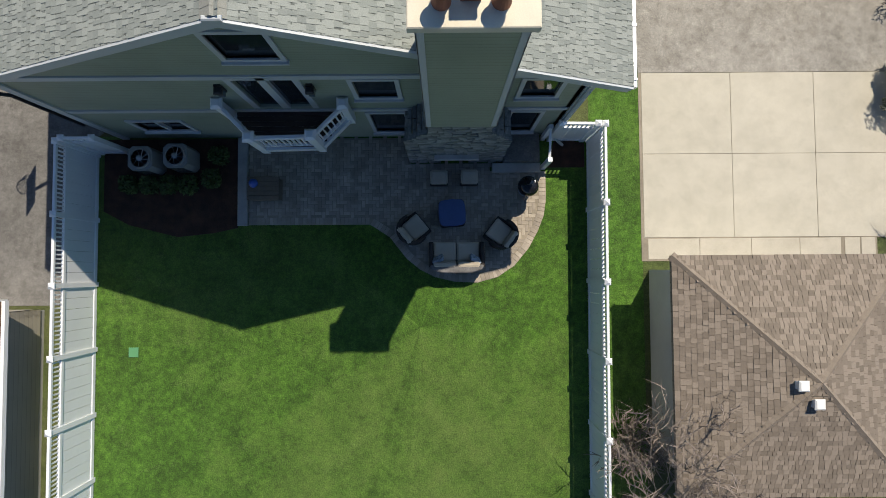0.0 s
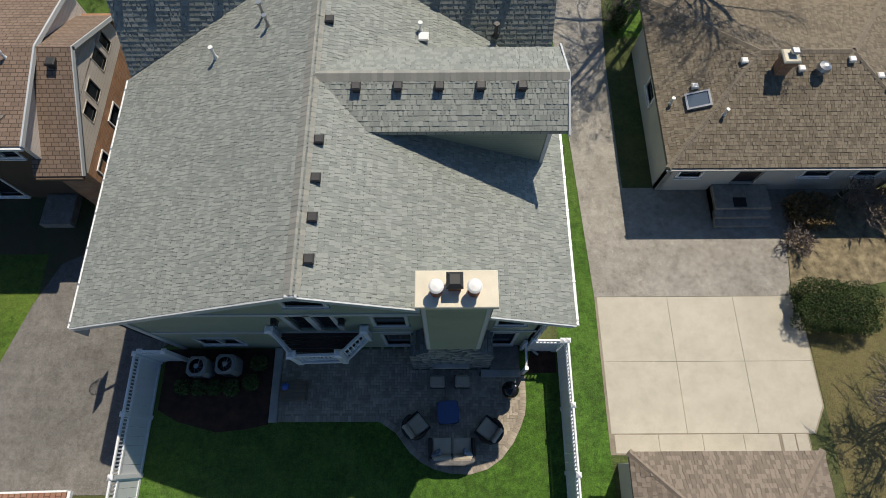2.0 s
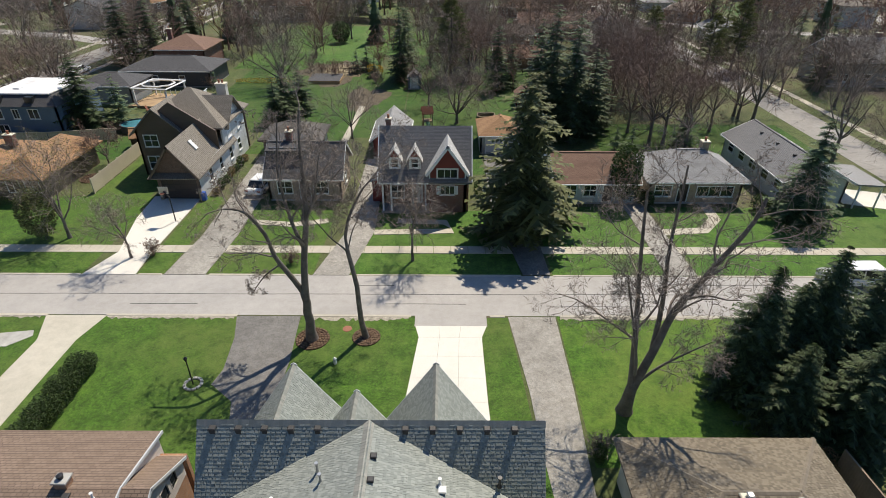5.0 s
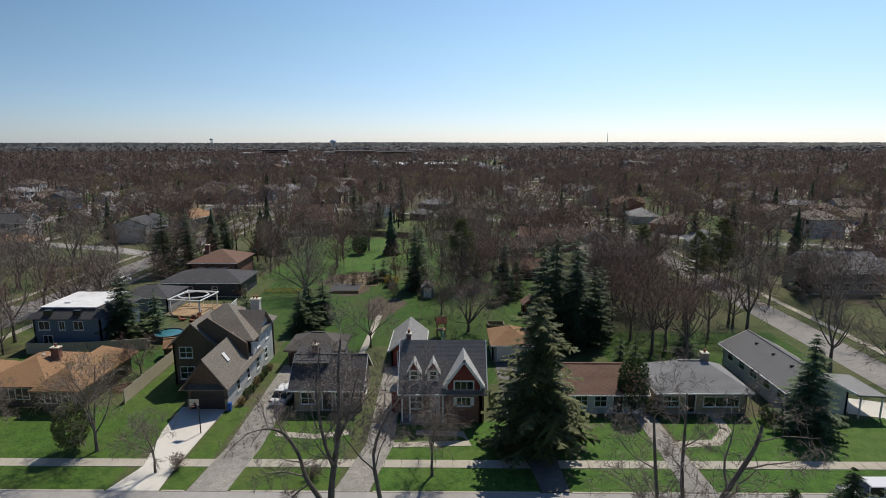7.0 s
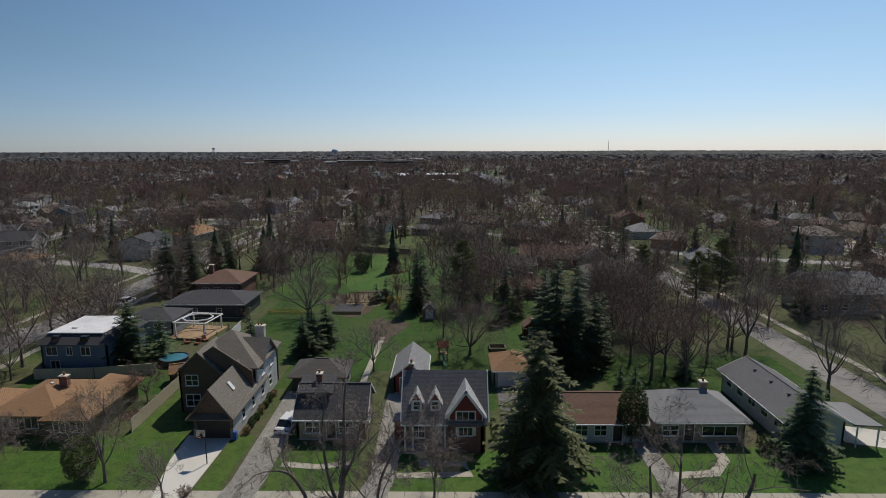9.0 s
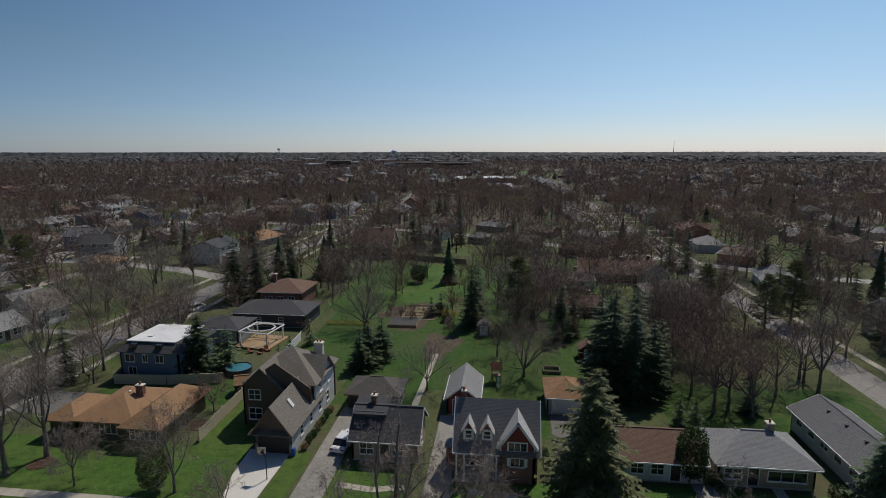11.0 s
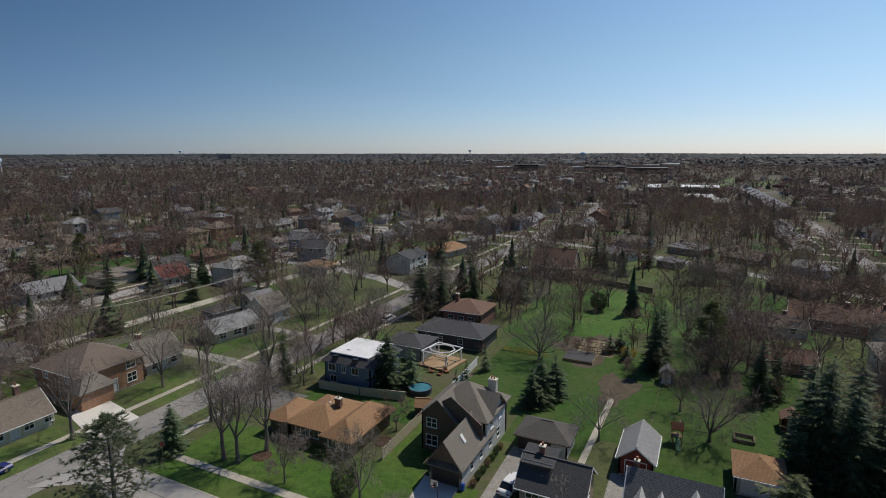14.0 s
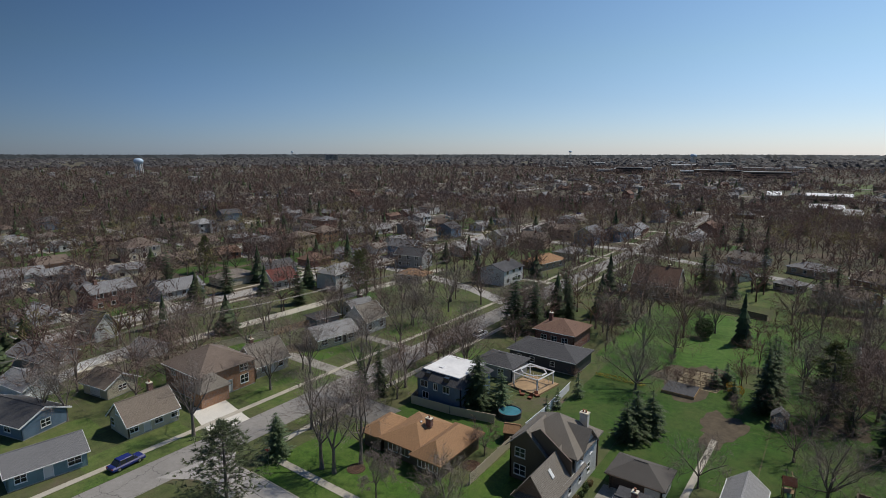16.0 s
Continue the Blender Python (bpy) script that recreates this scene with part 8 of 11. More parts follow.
part("roof", q, "shingle_white", rd, "pale weathered shingled front gable")
for s in (-1, 1):
    q = MB()
    q.slab([(gx + s * 2.12, gy - 0.5, 4.1), (gx + s * 2.12, gy - 0.43, 4.1), (gx, gy - 0.43, 7.07), (gx, gy - 0.5, 7.07)], 0.26)
    part("rake_board", q, "trim_white", rd)
for dx in (-4.3, -2.4):
    q = MB()
    wall(q, (dx - 0.55, 49.25), (dx + 0.55, 49.25), 4.1, 5.5, [(0.25, 0.85, 4.5, 5.3)])
    dm_ = part("dormer", q, "trim_white", rd)
    q = MB()
    gable_end(q, (dx - 0.55, 49.25), (dx + 0.55, 49.25), 5.5, 6.25)
    part("dormer_gable", q, "siding_red", dm_)
    window(rd, on_wall((dx - 0.55, 49.25), (dx + 0.55, 49.25)), 0.25, 0.85, 4.5, 5.3, "trim_white", (1, 2), trim=0.05)
    for s in (-1, 1):
        q = MB()
        q.box(dx + s * 0.47 - 0.08, 49.45, 4.3, dx + s * 0.47 + 0.08, 50.4, 5.55)
        part("dormer_cheek", q, "siding_grey", dm_)
    q = MB()
    roof_gable(q, 48.95, 51.1, dx, 0.55, 5.5, 6.4, 0.22, 0.1, axis="y")
    part("dormer_roof", q, "shingle_white", dm_)
chimney(rd, -5.0, 52.35, 6.9, 8.2, 0.45, 0.45, "brick_red", True)
bush("perennial_row", 130, (0.4, 2.4, 0.28), "shrub_leaf", (4.0, 53.5, 0), "row of fresh yellow-green perennials beside a drive", 900, 0.09)

house("dark grey garage with a shallow charcoal roof", (-17.7, 65.2, 0), 6.6, 5.0, 2.4, 3.8, "shingle_umber", "siding_white", hip=True, trim="siding_brown", name="garage", category="garage", doors=[("f", -1.0, 0.05, 4.2, 2.05, "garage_dark")], wins=[("r", 0, 1.0, 0.8, 0.9)])
house("red shed with a pale metal-grey gable roof", (-6.0, 66.3, 0), 7.4, 4.0, 2.6, 4.2, "shingle_pale", "siding_red", turn=90, over=0.35, name="shed", category="shed", doors=[("l", 0, 0.05, 2.4, 2.1, "garage_red")])
dk = house("small dark-roofed cottage with tan brick end wall and rear dormer", (-13.6, 54.0, 0), 7.3, 5.8, 3.0, 5.3, "shingle_char", "brick_tan", wins=[("f", -2.0, 0.9, 1.4, 1.2), ("f", 1.6, 0.9, 1.4, 1.2), ("r", 0, 0.9, 1.0, 1.2)], doors=[("f", 0, 0.2, 0.95, 2.05)], chim=(-1.8, 0.4, 6.2, 0.6, 0.6))
q = MB()
q.box(-3.6, -1.2, 3.3, -0.3, 1.5, 5.0)
part("dormer", q, "siding_dark", dk, world=False)
q = MB()
q.slab([(-3.9, -1.6, 4.85), (0.0, -1.6, 4.85), (0.0, 1.6, 5.6), (-3.9, 1.6, 5.6)], 0.12)
part("dormer_roof", q, "shingle_char", dk, world=False)
car((-18.9, 54.0, 0.06), 82, "car_white", "white saloon car parked on a driveway")
house("garage with an orange-tan hipped roof", (7.4, 67.4, 0), 5.2, 6.0, 2.4, 3.9, "shingle_orange", "siding_grey", hip=True, over=0.3, name="garage", category="garage", doors=[("f", 0, 0.05, 3.8, 2.1, "garage")])
house("low white-fronted house with a russet roof", (15.6, 54.0, 0), 8.2, 6.6, 2.6, 4.3, "shingle_russet", "siding_white", wins=[("f", -2.6, 0.9, 1.2, 1.2), ("f", -0.6, 0.9, 1.2, 1.2), ("f", 2.8, 0.9, 1.2, 1.2)], doors=[("f", 1.2, 0.2, 0.95, 2.0)], over=0.4)
house("low cream brick house with a mottled grey hipped roof", (25.55, 54.1, 0), 9.3, 6.6, 2.6, 4.65, "shingle_pale", "brick_tan", hip=True, over=0.5, wins=[("f", 2.0, 0.9, 3.6, 1.0, "picture"), ("f", -3.2, 0.9, 1.6, 1.1)], doors=[("f", -1.2, 0.2, 0.95, 2.05)], chim=(1.6, 0.4, 5.3, 0.7, 0.7, "brick_tan"), vents=2)
house("long pale-sided ranch house with a weathered grey roof", (37.1, 57.0, 0), 13.6, 6.0, 3.05, 4.6, "shingle_grey", "siding_white", turn=90, over=0.5, wins=[("b", -5, 1.4, 1.2, 1.1), ("b", -2.4, 1.4, 1.2, 1.1), ("b", 0.2, 1.4, 1.4, 1.1), ("b", 2.8, 1.4, 1.2, 1.1), ("b", 5.4, 1.4, 1.2, 1.1), ("l", 0, 1.3, 2.2, 1.2)], vents=3)
q = MB()
q.slab([(40.7, 49.6, 2.75), (43.6, 49.6, 2.6), (43.6, 55.0, 2.6), (40.7, 55.0, 2.75)], 0.16)
cpt = thing("carport", (41.2, 49.8, 0), 0, "flat-roofed pale carport beside a ranch house", "carport")
part("roof", q, "shingle_pale", cpt)
for x in (41.2, 43.4):
    for y in (49.9, 54.7):
        q = MB()
        q.box(x - 0.06, y - 0.06, 0, x + 0.06, y + 0.06, 2.5)
        part("post", q, "trim_white", cpt)

# orange-roofed ranch
og = thing("house", (-46, 55, 0), 0, "sprawling low ranch house with broad orange-tan hipped roofs", "house")
for x0, y0, x1, y1, ze, zr in ((-51.2, 51.2, -43.0, 61.0, 2.6, 4.35), (-44.6, 50.3, -39.2, 61.6, 2.55, 4.3), (-55.0, 51.2, -50.4, 58.4, 2.45, 3.7)):
    q = MB()
    q.box(x0 + 0.7, y0 + 0.7, 0, x1 - 0.7, y1 - 0.7, ze)
    part("wall", q, "siding_brown", og)
    q = MB()
    roof_hip(q, x0, y0, x1, y1, ze, zr, 0.0)
    part("roof", q, "shingle_orange", og)
for u0, u1 in ((0.8, 2.4), (3.2, 4.6)):
    window(og, on_wall((-50.4, 51.9), (-44.8, 51.9)), u0, u1, 0.9, 2.1, "trim_white", (2, 1), sill=False)
for u0, u1 in ((0.5, 1.7), (2.3, 3.7)):
    window(og, on_wall((-43.9, 51.0), (-38.3, 51.0)), u0, u1, 0.9, 2.1, "trim_white", (2, 1), sill=False)
chimney(og, -45.6, 56.4, 3.8, 5.0, 0.9, 0.6, "brick_red", True)
vent_box(og, (-46.8, 56, 4.2), 0.3, "vent_white", True)
tree_ring(-50.8, 46.5, 1.3)
tree_ring(-38.3, 56.5, 1.4)

# blue house with a white flat roof, and what stands round it
bl = thing("house", (-52.8, 73, 0), 0, "blue-grey two-storey house with a white flat roof and dark mansard edge", "house")
q = MB()
wall(q, (-57.4, 68.4), (-48.2, 68.4), 0, 4.6, [(0.8, 2.2, 2.9, 4.0), (3.6, 4.3, 2.9, 4.0), (1.2, 2.4, 0.9, 2.0), (5.6, 6.8, 2.9, 4.0)])
wall(q, (-48.2, 68.4), (-48.2, 78), 0, 4.6)
wall(q, (-48.2, 78), (-57.4, 78), 0, 4.6)
wall(q, (-57.4, 78), (-57.4, 68.4), 0, 4.6)
part("wall", q, "siding_blue", bl)
for h_ in ((0.8, 2.2, 2.9, 4.0), (3.6, 4.3, 2.9, 4.0), (1.2, 2.4, 0.9, 2.0), (5.6, 6.8, 2.9, 4.0)):
    window(bl, on_wall((-57.4, 68.4), (-48.2, 68.4)), *h_, "trim_white", (2, 1))
q = MB()
i = q.pts([(-57.9, 67.9, 4.5), (-47.7, 67.9, 4.5), (-47.7, 78.5, 4.5), (-57.9, 78.5, 4.5), (-56.6, 69.4, 5.7), (-49.2, 69.4, 5.7), (-49.2, 77, 5.7), (-56.6, 77, 5.7)])
for a, b in ((0, 1), (1, 2), (2, 3), (3, 0)):
    q.f.append((i + a, i + b, i + 4 + b, i + 4 + a))
q.f.append((i + 3, i + 2, i + 1, i))
part("mansard", q, "shingle_char", bl)
q = MB()
q.chamfer(-56.8, 69.2, 5.68, -49.0, 77.2, 5.84, 0.04)
q.box(-54.6, 71, 5.8, -53.8, 71.8, 6.0)
part("flat_roof", q, "membrane", bl)
q = MB()
for x in (-55.2, -51.2):
    q.box(x - 0.5, 68.3, 4.6, x + 0.5, 69.2, 5.6)
part("mansard_window", q, "glass", bl)
wf = thing("fence", (-50, 69, 0), 0, "pale privacy fence round the blue house's garden", "fence")
pts_f = [(-58.6, 71.2), (-57.4, 66.6), (-49.5, 67.2), (-41.7, 68.9)]
for a, b in zip(pts_f, pts_f[1:]):
    ln = math.hypot(b[0] - a[0], b[1] - a[1])
    fence_boards(wf, a, b, 1.5, "vinyl_tan")
    q = MB(on_wall(a, b))
    q.box(0, -0.05, 1.45, ln, 0.05, 1.55)
    part("top_rail", q, "vinyl_tan", wf)
wf2 = thing("fence", (-37, 78, 0), 0, "white privacy fence stepping back between gardens", "fence")
for a, b in (((-36.6, 69.4), (-36.5, 76.4)), ((-36.5, 76.4), (-37.2, 88.2))):
    ln = math.hypot(b[0] - a[0], b[1] - a[1])
    fence_boards(wf2, a, b, 1.5, "vinyl_white")
    q = MB(on_wall(a, b))
    q.box(0, -0.05, 1.51, ln, 0.05, 1.58)
    part("top_rail", q, "vinyl_white", wf2)
house("flat grey-roofed rear wing with pale walls", (-51.5, 88.0, 0), 8.0, 6.4, 2.8, 4.1, "shingle_char", "siding_grey", wins=[("f", 1.5, 0.9, 1.2, 1.1)], hip=True)
house("long low blue house with a charcoal roof", (-46.2, 98.8, 0), 14.5, 8.6, 2.8, 4.4, "shingle_char", "siding_dark", hip=True, wins=[("f", -5, 1.0, 0.9, 0.9), ("f", -2, 1.0, 0.9, 0.9), ("f", 2.5, 1.0, 0.9, 0.9)], vents=2)
house("red-roofed two-storey brick house behind gardens", (-49, 111.5, 0), 9.5, 9.5, 3.8, 5.8, "shingle_russet", "brick_red", hip=True, wins=[("f", -2.5, 1.4, 1.3, 1.3), ("f", 0, 1.4, 1.3, 1.3), ("f", 2.5, 1.4, 1.3, 1.3)], chim=(-3, 0, 6.6, 0.8, 0.7))
pg = thing("pergola", (-43.6, 86, 0), -8, "white octagonal-topped pergola over a tan deck", "pergola")
q = MB()
q.box(-3.4, -3.6, 0, 3.4, 3.4, 0.3)
part("deck", q, "wood_raw", pg, world=False)
for sx in (-1, 1):
    for sy in (-1, 1):
        q = MB()
        q.box(sx * 2.6 - 0.1, sy * 2.6 - 0.1, 0.3, sx * 2.6 + 0.1, sy * 2.6 + 0.1, 2.7)
        part("post", q, "trim_white", pg, world=False)
oct_ = [(2.5 * math.cos(math.pi / 8 + k * math.pi / 4), 2.2 * math.sin(math.pi / 8 + k * math.pi / 4)) for k in range(8)]
for k in range(4):
    a, b = [(-2.8, -2.8), (2.8, -2.8), (2.8, 2.8), (-2.8, 2.8)][k], [(2.8, -2.8), (2.8, 2.8), (-2.8, 2.8), (-2.8, -2.8)][k]
    q = MB()
    q.tube([(*a, 2.7), (*b, 2.7)], [0.14, 0.14], 4)
    part("beam", q, "trim_white", pg, world=False)
for a, b in zip(oct_, oct_[1:] + oct_[:1]):
    q = MB()
    q.tube([(*a, 2.85), (*b, 2.85)], [0.14, 0.14], 4)
    part("ring_beam", q, "trim_white", pg, world=False)
for k in range(7):
    q = MB()
    x = -2.6 + k * 0.87
    q.box(x - 0.03, 2.5, 0.3, x + 0.03, 2.56, 1.2)
    part("baluster", q, "trim_white", pg, world=False)
for k, (x, y) in enumerate(((-41.5, 80.5), (-40.8, 82), (-43.2, 81))):
    gc = thing("garden_chair", (x, y, 0), 50 * k, "low wooden garden chair on the grass", "chair", "garden chairs by the pergola")
    q = MB()
    q.box(-0.35, -0.35, 0.25, 0.35, 0.3, 0.33)
    part("seat", q, "wood_red", gc, world=False)
    q = MB(Matrix.Rotation(radians(-18), 4, "X"))
    q.box(-0.35, 0.28, 0.3, 0.35, 0.34, 1.0)
    part("backrest", q, "wood_red", gc, world=False)
    for sx in (-0.32, 0.32):
        q = MB()
        q.box(sx - 0.04, -0.32, 0, sx + 0.04, 0.32, 0.25)
        part("leg", q, "wood_red", gc, world=False)
po = thing("pool", (-41.2, 72.7, 0), 0, "round above-ground pool with dark sides", "pool")
q = MB()
q.lathe(0, 0, [(1.9, 0), (1.9, 0.95), (2.0, 0.97), (2.0, 1.0), (1.82, 1.0), (1.82, 0.85)], 24)
part("wall", q, "siding_dark", po, world=False)
q = MB()
q.lathe(0, 0, [(1.8, 0.5), (1.8, 0.88)], 24)
part("water", q, "water", po, world=False)
house("blue garden shed with a grey roof", (-4.6, 95, 0), 2.4, 2.2, 2.0, 2.9, "shingle_grey", "siding_blue", turn=90, over=0.15, name="garden_shed", category="shed", gutters=False, doors=[("l", 0, 0.05, 1.2, 1.8, "white")])
house("small red-brown garden shed", (12.7, 85.0, 0), 2.6, 2.6, 2.0, 3.0, "shingle_russet", "siding_red", turn=90, over=0.2, name="garden_shed", category="shed", gutters=False, doors=[("l", 0, 0.05, 1.0, 1.8, "white")])
house("small brown garden shed", (-37.2, 66.2, 0), 2.2, 2.4, 1.8, 2.6, "shingle_orange", "siding_brown", turn=20, over=0.2, name="garden_shed", category="shed", gutters=False)
ps_ = thing("play_tower", (-1.9, 73.8, 0), 10, "wooden play tower with a red canopy and swing beam", "play tower")
for sx in (-0.6, 0.6):
    for sy in (-0.6, 0.6):
        q = MB()
        q.box(sx - 0.05, sy - 0.05, 0, sx + 0.05, sy + 0.05, 2.5)
        part("post", q, "wood_raw", ps_, world=False)
q = MB()
q.box(-0.65, -0.65, 1.1, 0.65, 0.65, 1.2)
part("platform", q, "wood_raw", ps_, world=False)
q = MB()
roof_gable(q, -0.8, 0.8, 0, 0.65, 2.4, 3.1, 0.15, 0.05)
part("canopy", q, "wood_red", ps_, world=False)
q = MB()
q.tube([(0.6, 0, 2.3), (0.6, 3.0, 2.3)], [0.06, 0.06], 5)
q.tube([(0.1, 3.0, 0), (0.6, 3.0, 2.3), (1.1, 3.0, 0)], [0.05, 0.05, 0.05], 5)
part("swing_beam", q, "wood_raw", ps_, world=False)
q = MB()
i = q.pts([(-0.25, -0.7, 1.2), (0.25, -0.7, 1.2), (0.25, -2.4, 0.1), (-0.25, -2.4, 0.1), (-0.25, -0.7, 1.12), (0.25, -0.7, 1.12), (0.25, -2.4, 0.02), (-0.25, -2.4, 0.02)])
q.f += [(i, i + 3, i + 2, i + 1), (i + 4, i + 5, i + 6, i + 7), (i, i + 1, i + 5, i + 4), (i + 2, i + 3, i + 7, i + 6), (i + 1, i + 2, i + 6, i + 5), (i + 3, i, i + 4, i + 7)]
part("slide", q, "plastic_green", ps_, world=False)
vg = thing("vegetable_garden", (-17, 103, 0), 0, "overgrown fenced vegetable plot with pale timber frames", "garden plot")
q = MB()
q.prism([(-22, 102.3), (-15, 102.3), (-14, 108), (-15.5, 111.5), (-22, 111)], 0, 0.06)
part("bed", q, "dry_bed", vg)
for k in range(10):
    for y in (103.5, 108.5):
        q = MB()
        q.box(-22 + k, y - 0.05, 0, -21.9 + k, y + 0.05, 1.3)
        part("post", q, "wood_old", vg)
for y in (103.5, 108.5):
    q = MB()
    q.box(-22, y - 0.03, 1.2, -12.9, y + 0.03, 1.3)
    q.box(-22, y - 0.03, 0.5, -12.9, y + 0.03, 0.58)
    part("rail", q, "wood_old", vg)
gbx = thing("raised_bed", (6.5, 78.5, 0), 0, "empty timber-framed raised bed on the lawn", "raised bed")
for x0, y0, x1, y1 in ((5.2, 77.5, 7.8, 77.65), (5.2, 79.5, 7.8, 79.65), (5.2, 77.5, 5.35, 79.65), (7.65, 77.5, 7.8, 79.65)):
    q = MB()
    q.box(x0, y0, 0, x1, y1, 0.5)
    part("plank", q, "wood_old", gbx)
for k, (x, y) in enumerate(((-12.5, 103), (-11.6, 104.2), (-13.0, 105))):
    bush("forsythia", 140 + k, (0.9, 0.9, 0.9), "yellow_bloom", (x, y, 0), "forsythia shrub in yellow bloom", 500, 0.11, group="forsythia in bloom")
bush("hedge_row", 150, (5.5, 0.5, 0.45), "yellow_bloom", (-31, 97.5, 0), "thin yellowing hedge behind a garden", 900, 0.1)

# west of the side street
bk = house("two-storey brick house with a broad brown hipped roof", (-92.6, 50.4, 0), 11.6, 11.0, 4.9, 8.0, "roof_far_brown", "brick_orange", hip=True, wins=[("r", -3.2, 1.0, 1.6, 1.5), ("r", -3.2, 3.4, 1.6, 1.2), ("r", 3.2, 1.0, 1.6, 1.5), ("r", 3.2, 3.4, 1.6, 1.2), ("f", 3, 3.3, 1.3, 1.2), ("f", -3, 3.3, 1.3, 1.2)], doors=[("r", 0, 0.2, 1.2, 2.2, "white")])
q = MB()
q.box(4.9, -6.6, 0, 7.9, -1.4, 2.9)
part("garage_wing", q, "brick_orange", bk, world=False)
q = MB()
roof_hip(q, 3.9, -7.0, 8.3, -1.0, 2.9, 5.2, 0.0)
part("roof", q, "shingle_bark", bk, world=False)
house("brown cape cottage with two dormers and a white porch", (-91.4, 60.9, 0), 7.6, 6.4, 2.8, 6.0, "shingle_bark", "siding_cream", turn=90, wins=[("f", -2, 0.9, 1.1, 1.2), ("f", 2, 0.9, 1.1, 1.2), ("l", 0, 3.2, 1.0, 1.2), ("l", -1.8, 0.9, 1.0, 1.2), ("l", 1.8, 0.9, 1.0, 1.2)], doors=[("f", 0, 0.2, 0.95, 2.05, "white")], chim=(-2, 0.6, 6.8))
house("small cape house with a tan roof and white dormers", (-87.4, 35.6, 0), 7.8, 6.0, 2.6, 5.2, "shingle_taupe", "siding_cream", turn=90, wins=[("f", -3, 0.9, 1.2, 1.2), ("f", 0.8, 0.9, 1.2, 1.2), ("f", 3.4, 0.9, 1.2, 1.2), ("l", 0, 3.2, 1.0, 1.2), ("l", -2, 0.9, 1.0, 1.2)], doors=[("f", -1.0, 0.2, 0.95, 2.05, "white")], chim=(1.5, 0.6, 6.4))
house("long white house with a pale grey roof", (-92.6, 80.2, 0), 10.6, 6.4, 2.7, 4.6, "shingle_pale", "siding_cream", turn=80, wins=[("f", -3.5, 0.9, 1.4, 1.2), ("f", 0, 0.9, 1.8, 1.2), ("f", 3.5, 0.9, 1.4, 1.2), ("l", 0, 0.9, 1.0, 1.2)], doors=[("f", 1.8, 0.2, 0.95, 2.0)])
house("white two-storey cape with a russet roof", (-92.6, 92.0, 0), 7.0, 6.8, 3.6, 6.6, "shingle_bark", "siding_white", turn=90, wins=[("f", -2, 0.9, 1.1, 1.3), ("f", 2, 0.9, 1.1, 1.3), ("l", -1.5, 0.9, 1.1, 1.3), ("l", 1.5, 0.9, 1.1, 1.3), ("l", 0, 3.4, 1.1, 1.3)])
house("teal-blue bungalow with a brown roof", (-85.2, 21.0, 0), 9.0, 5.8, 2.6, 4.2, "shingle_grey", "siding_teal", turn=82, wins=[("f", -3, 0.9, 1.2, 1.1), ("f", 3, 0.9, 1.5, 1.1)], doors=[("f", 0, 0.2, 0.95, 2.0, "white")])
house("beige garage with a grey-brown roof", (-105.3, 38.2, 0), 6.8, 5.8, 2.5, 4.2, "shingle_taupe", "siding_cream", turn=10, name="garage", category="garage", wins=[("r", 0, 1.0, 1.4, 0.9)], doors=[("f", 0, 0.05, 2.6, 2.1, "garage")])
house("blue low house with a dark roof", (-103, 24, 0), 11, 7, 2.6, 4.2, "shingle_char", "siding_blue", turn=15, wins=[("r", 0, 0.9, 1.4, 1.1), ("f", 2, 0.9, 1.4, 1.1)])
house("long pale garage with a grey roof by an alley", (-116.5, 29.0, 0), 9, 5.5, 2.6, 4.0, "shingle_pale", "siding_white", turn=8, name="garage", category="garage")
house("white gambrel-roofed barn garage", (-139.0, 50, 0), 6.5, 6.2, 3.2, 6.6, "shingle_bark", "siding_white", turn=10, wins=[("f", -1.5, 0.9, 1.0, 1.1), ("f", 1.5, 0.9, 1.0, 1.1), ("r", 0, 3.2, 1.0, 1.1)])
house("small white garage beside an alley", (-118.0, 51.5, 0), 5.6, 4.6, 2.4, 3.7, "shingle_pale", "siding_white", turn=12, name="garage", category="garage", doors=[("f", 0, 0.05, 2.6, 2.0, "garage")])
house("grey bungalow with a low roof", (-131, 36, 0), 11, 7.5, 2.7, 4.4, "shingle_grey", "siding_grey", turn=12, wins=[("r", 0, 0.9, 1.4, 1.1)])
house("blue-grey small house with a dark flat-pitched roof", (-104, 88, 0), 6.5, 5.0, 2.6, 3.7, "shingle_char", "siding_blue", turn=80, hip=True)
wa = thing("fence", (-113.6, 50, 0), 0, "white privacy fence along a back alley", "fence")
for a, b, mt_ in (((-110.3, 26), (-120.4, 39), "vinyl_white"), ((-120.4, 39), (-122.6, 50), "vinyl_white"), ((-112.6, 42), (-110.2, 57), "vinyl_tan"), ((-110.2, 57), (-106.5, 75), "vinyl_tan"), ((-106.5, 75), (-105, 95), "wood_raw")):
    ln = math.hypot(b[0] - a[0], b[1] - a[1])
    fence_boards(wa, a, b, 1.6, mt_)
    q = MB(on_wall(a, b))
    q.box(0, -0.05, 1.61, ln, 0.05, 1.68)
    part("top_rail", q, mt_, wa)
car((-77.4, 28.2, 0.03), 95, "car_blue", "dark blue car parked on a side street")
car((-66.8, 104, 0.03), 88, "car_white", "white saloon car parked beside the side street")
car((-111.5, 24.5, 0.03), 20, "car_white", "white car parked behind a garage", True)
up = thing("utility_pole", (-110.5, 52.5, 0), 0, "wooden utility pole with a crossarm", "utility pole", "utility poles along the alley")
q = MB()
q.tube([(0, 0, 0), (0, 0, 9.5)], [0.15, 0.11], 8)
part("pole", q, "wood_old", up, world=False)
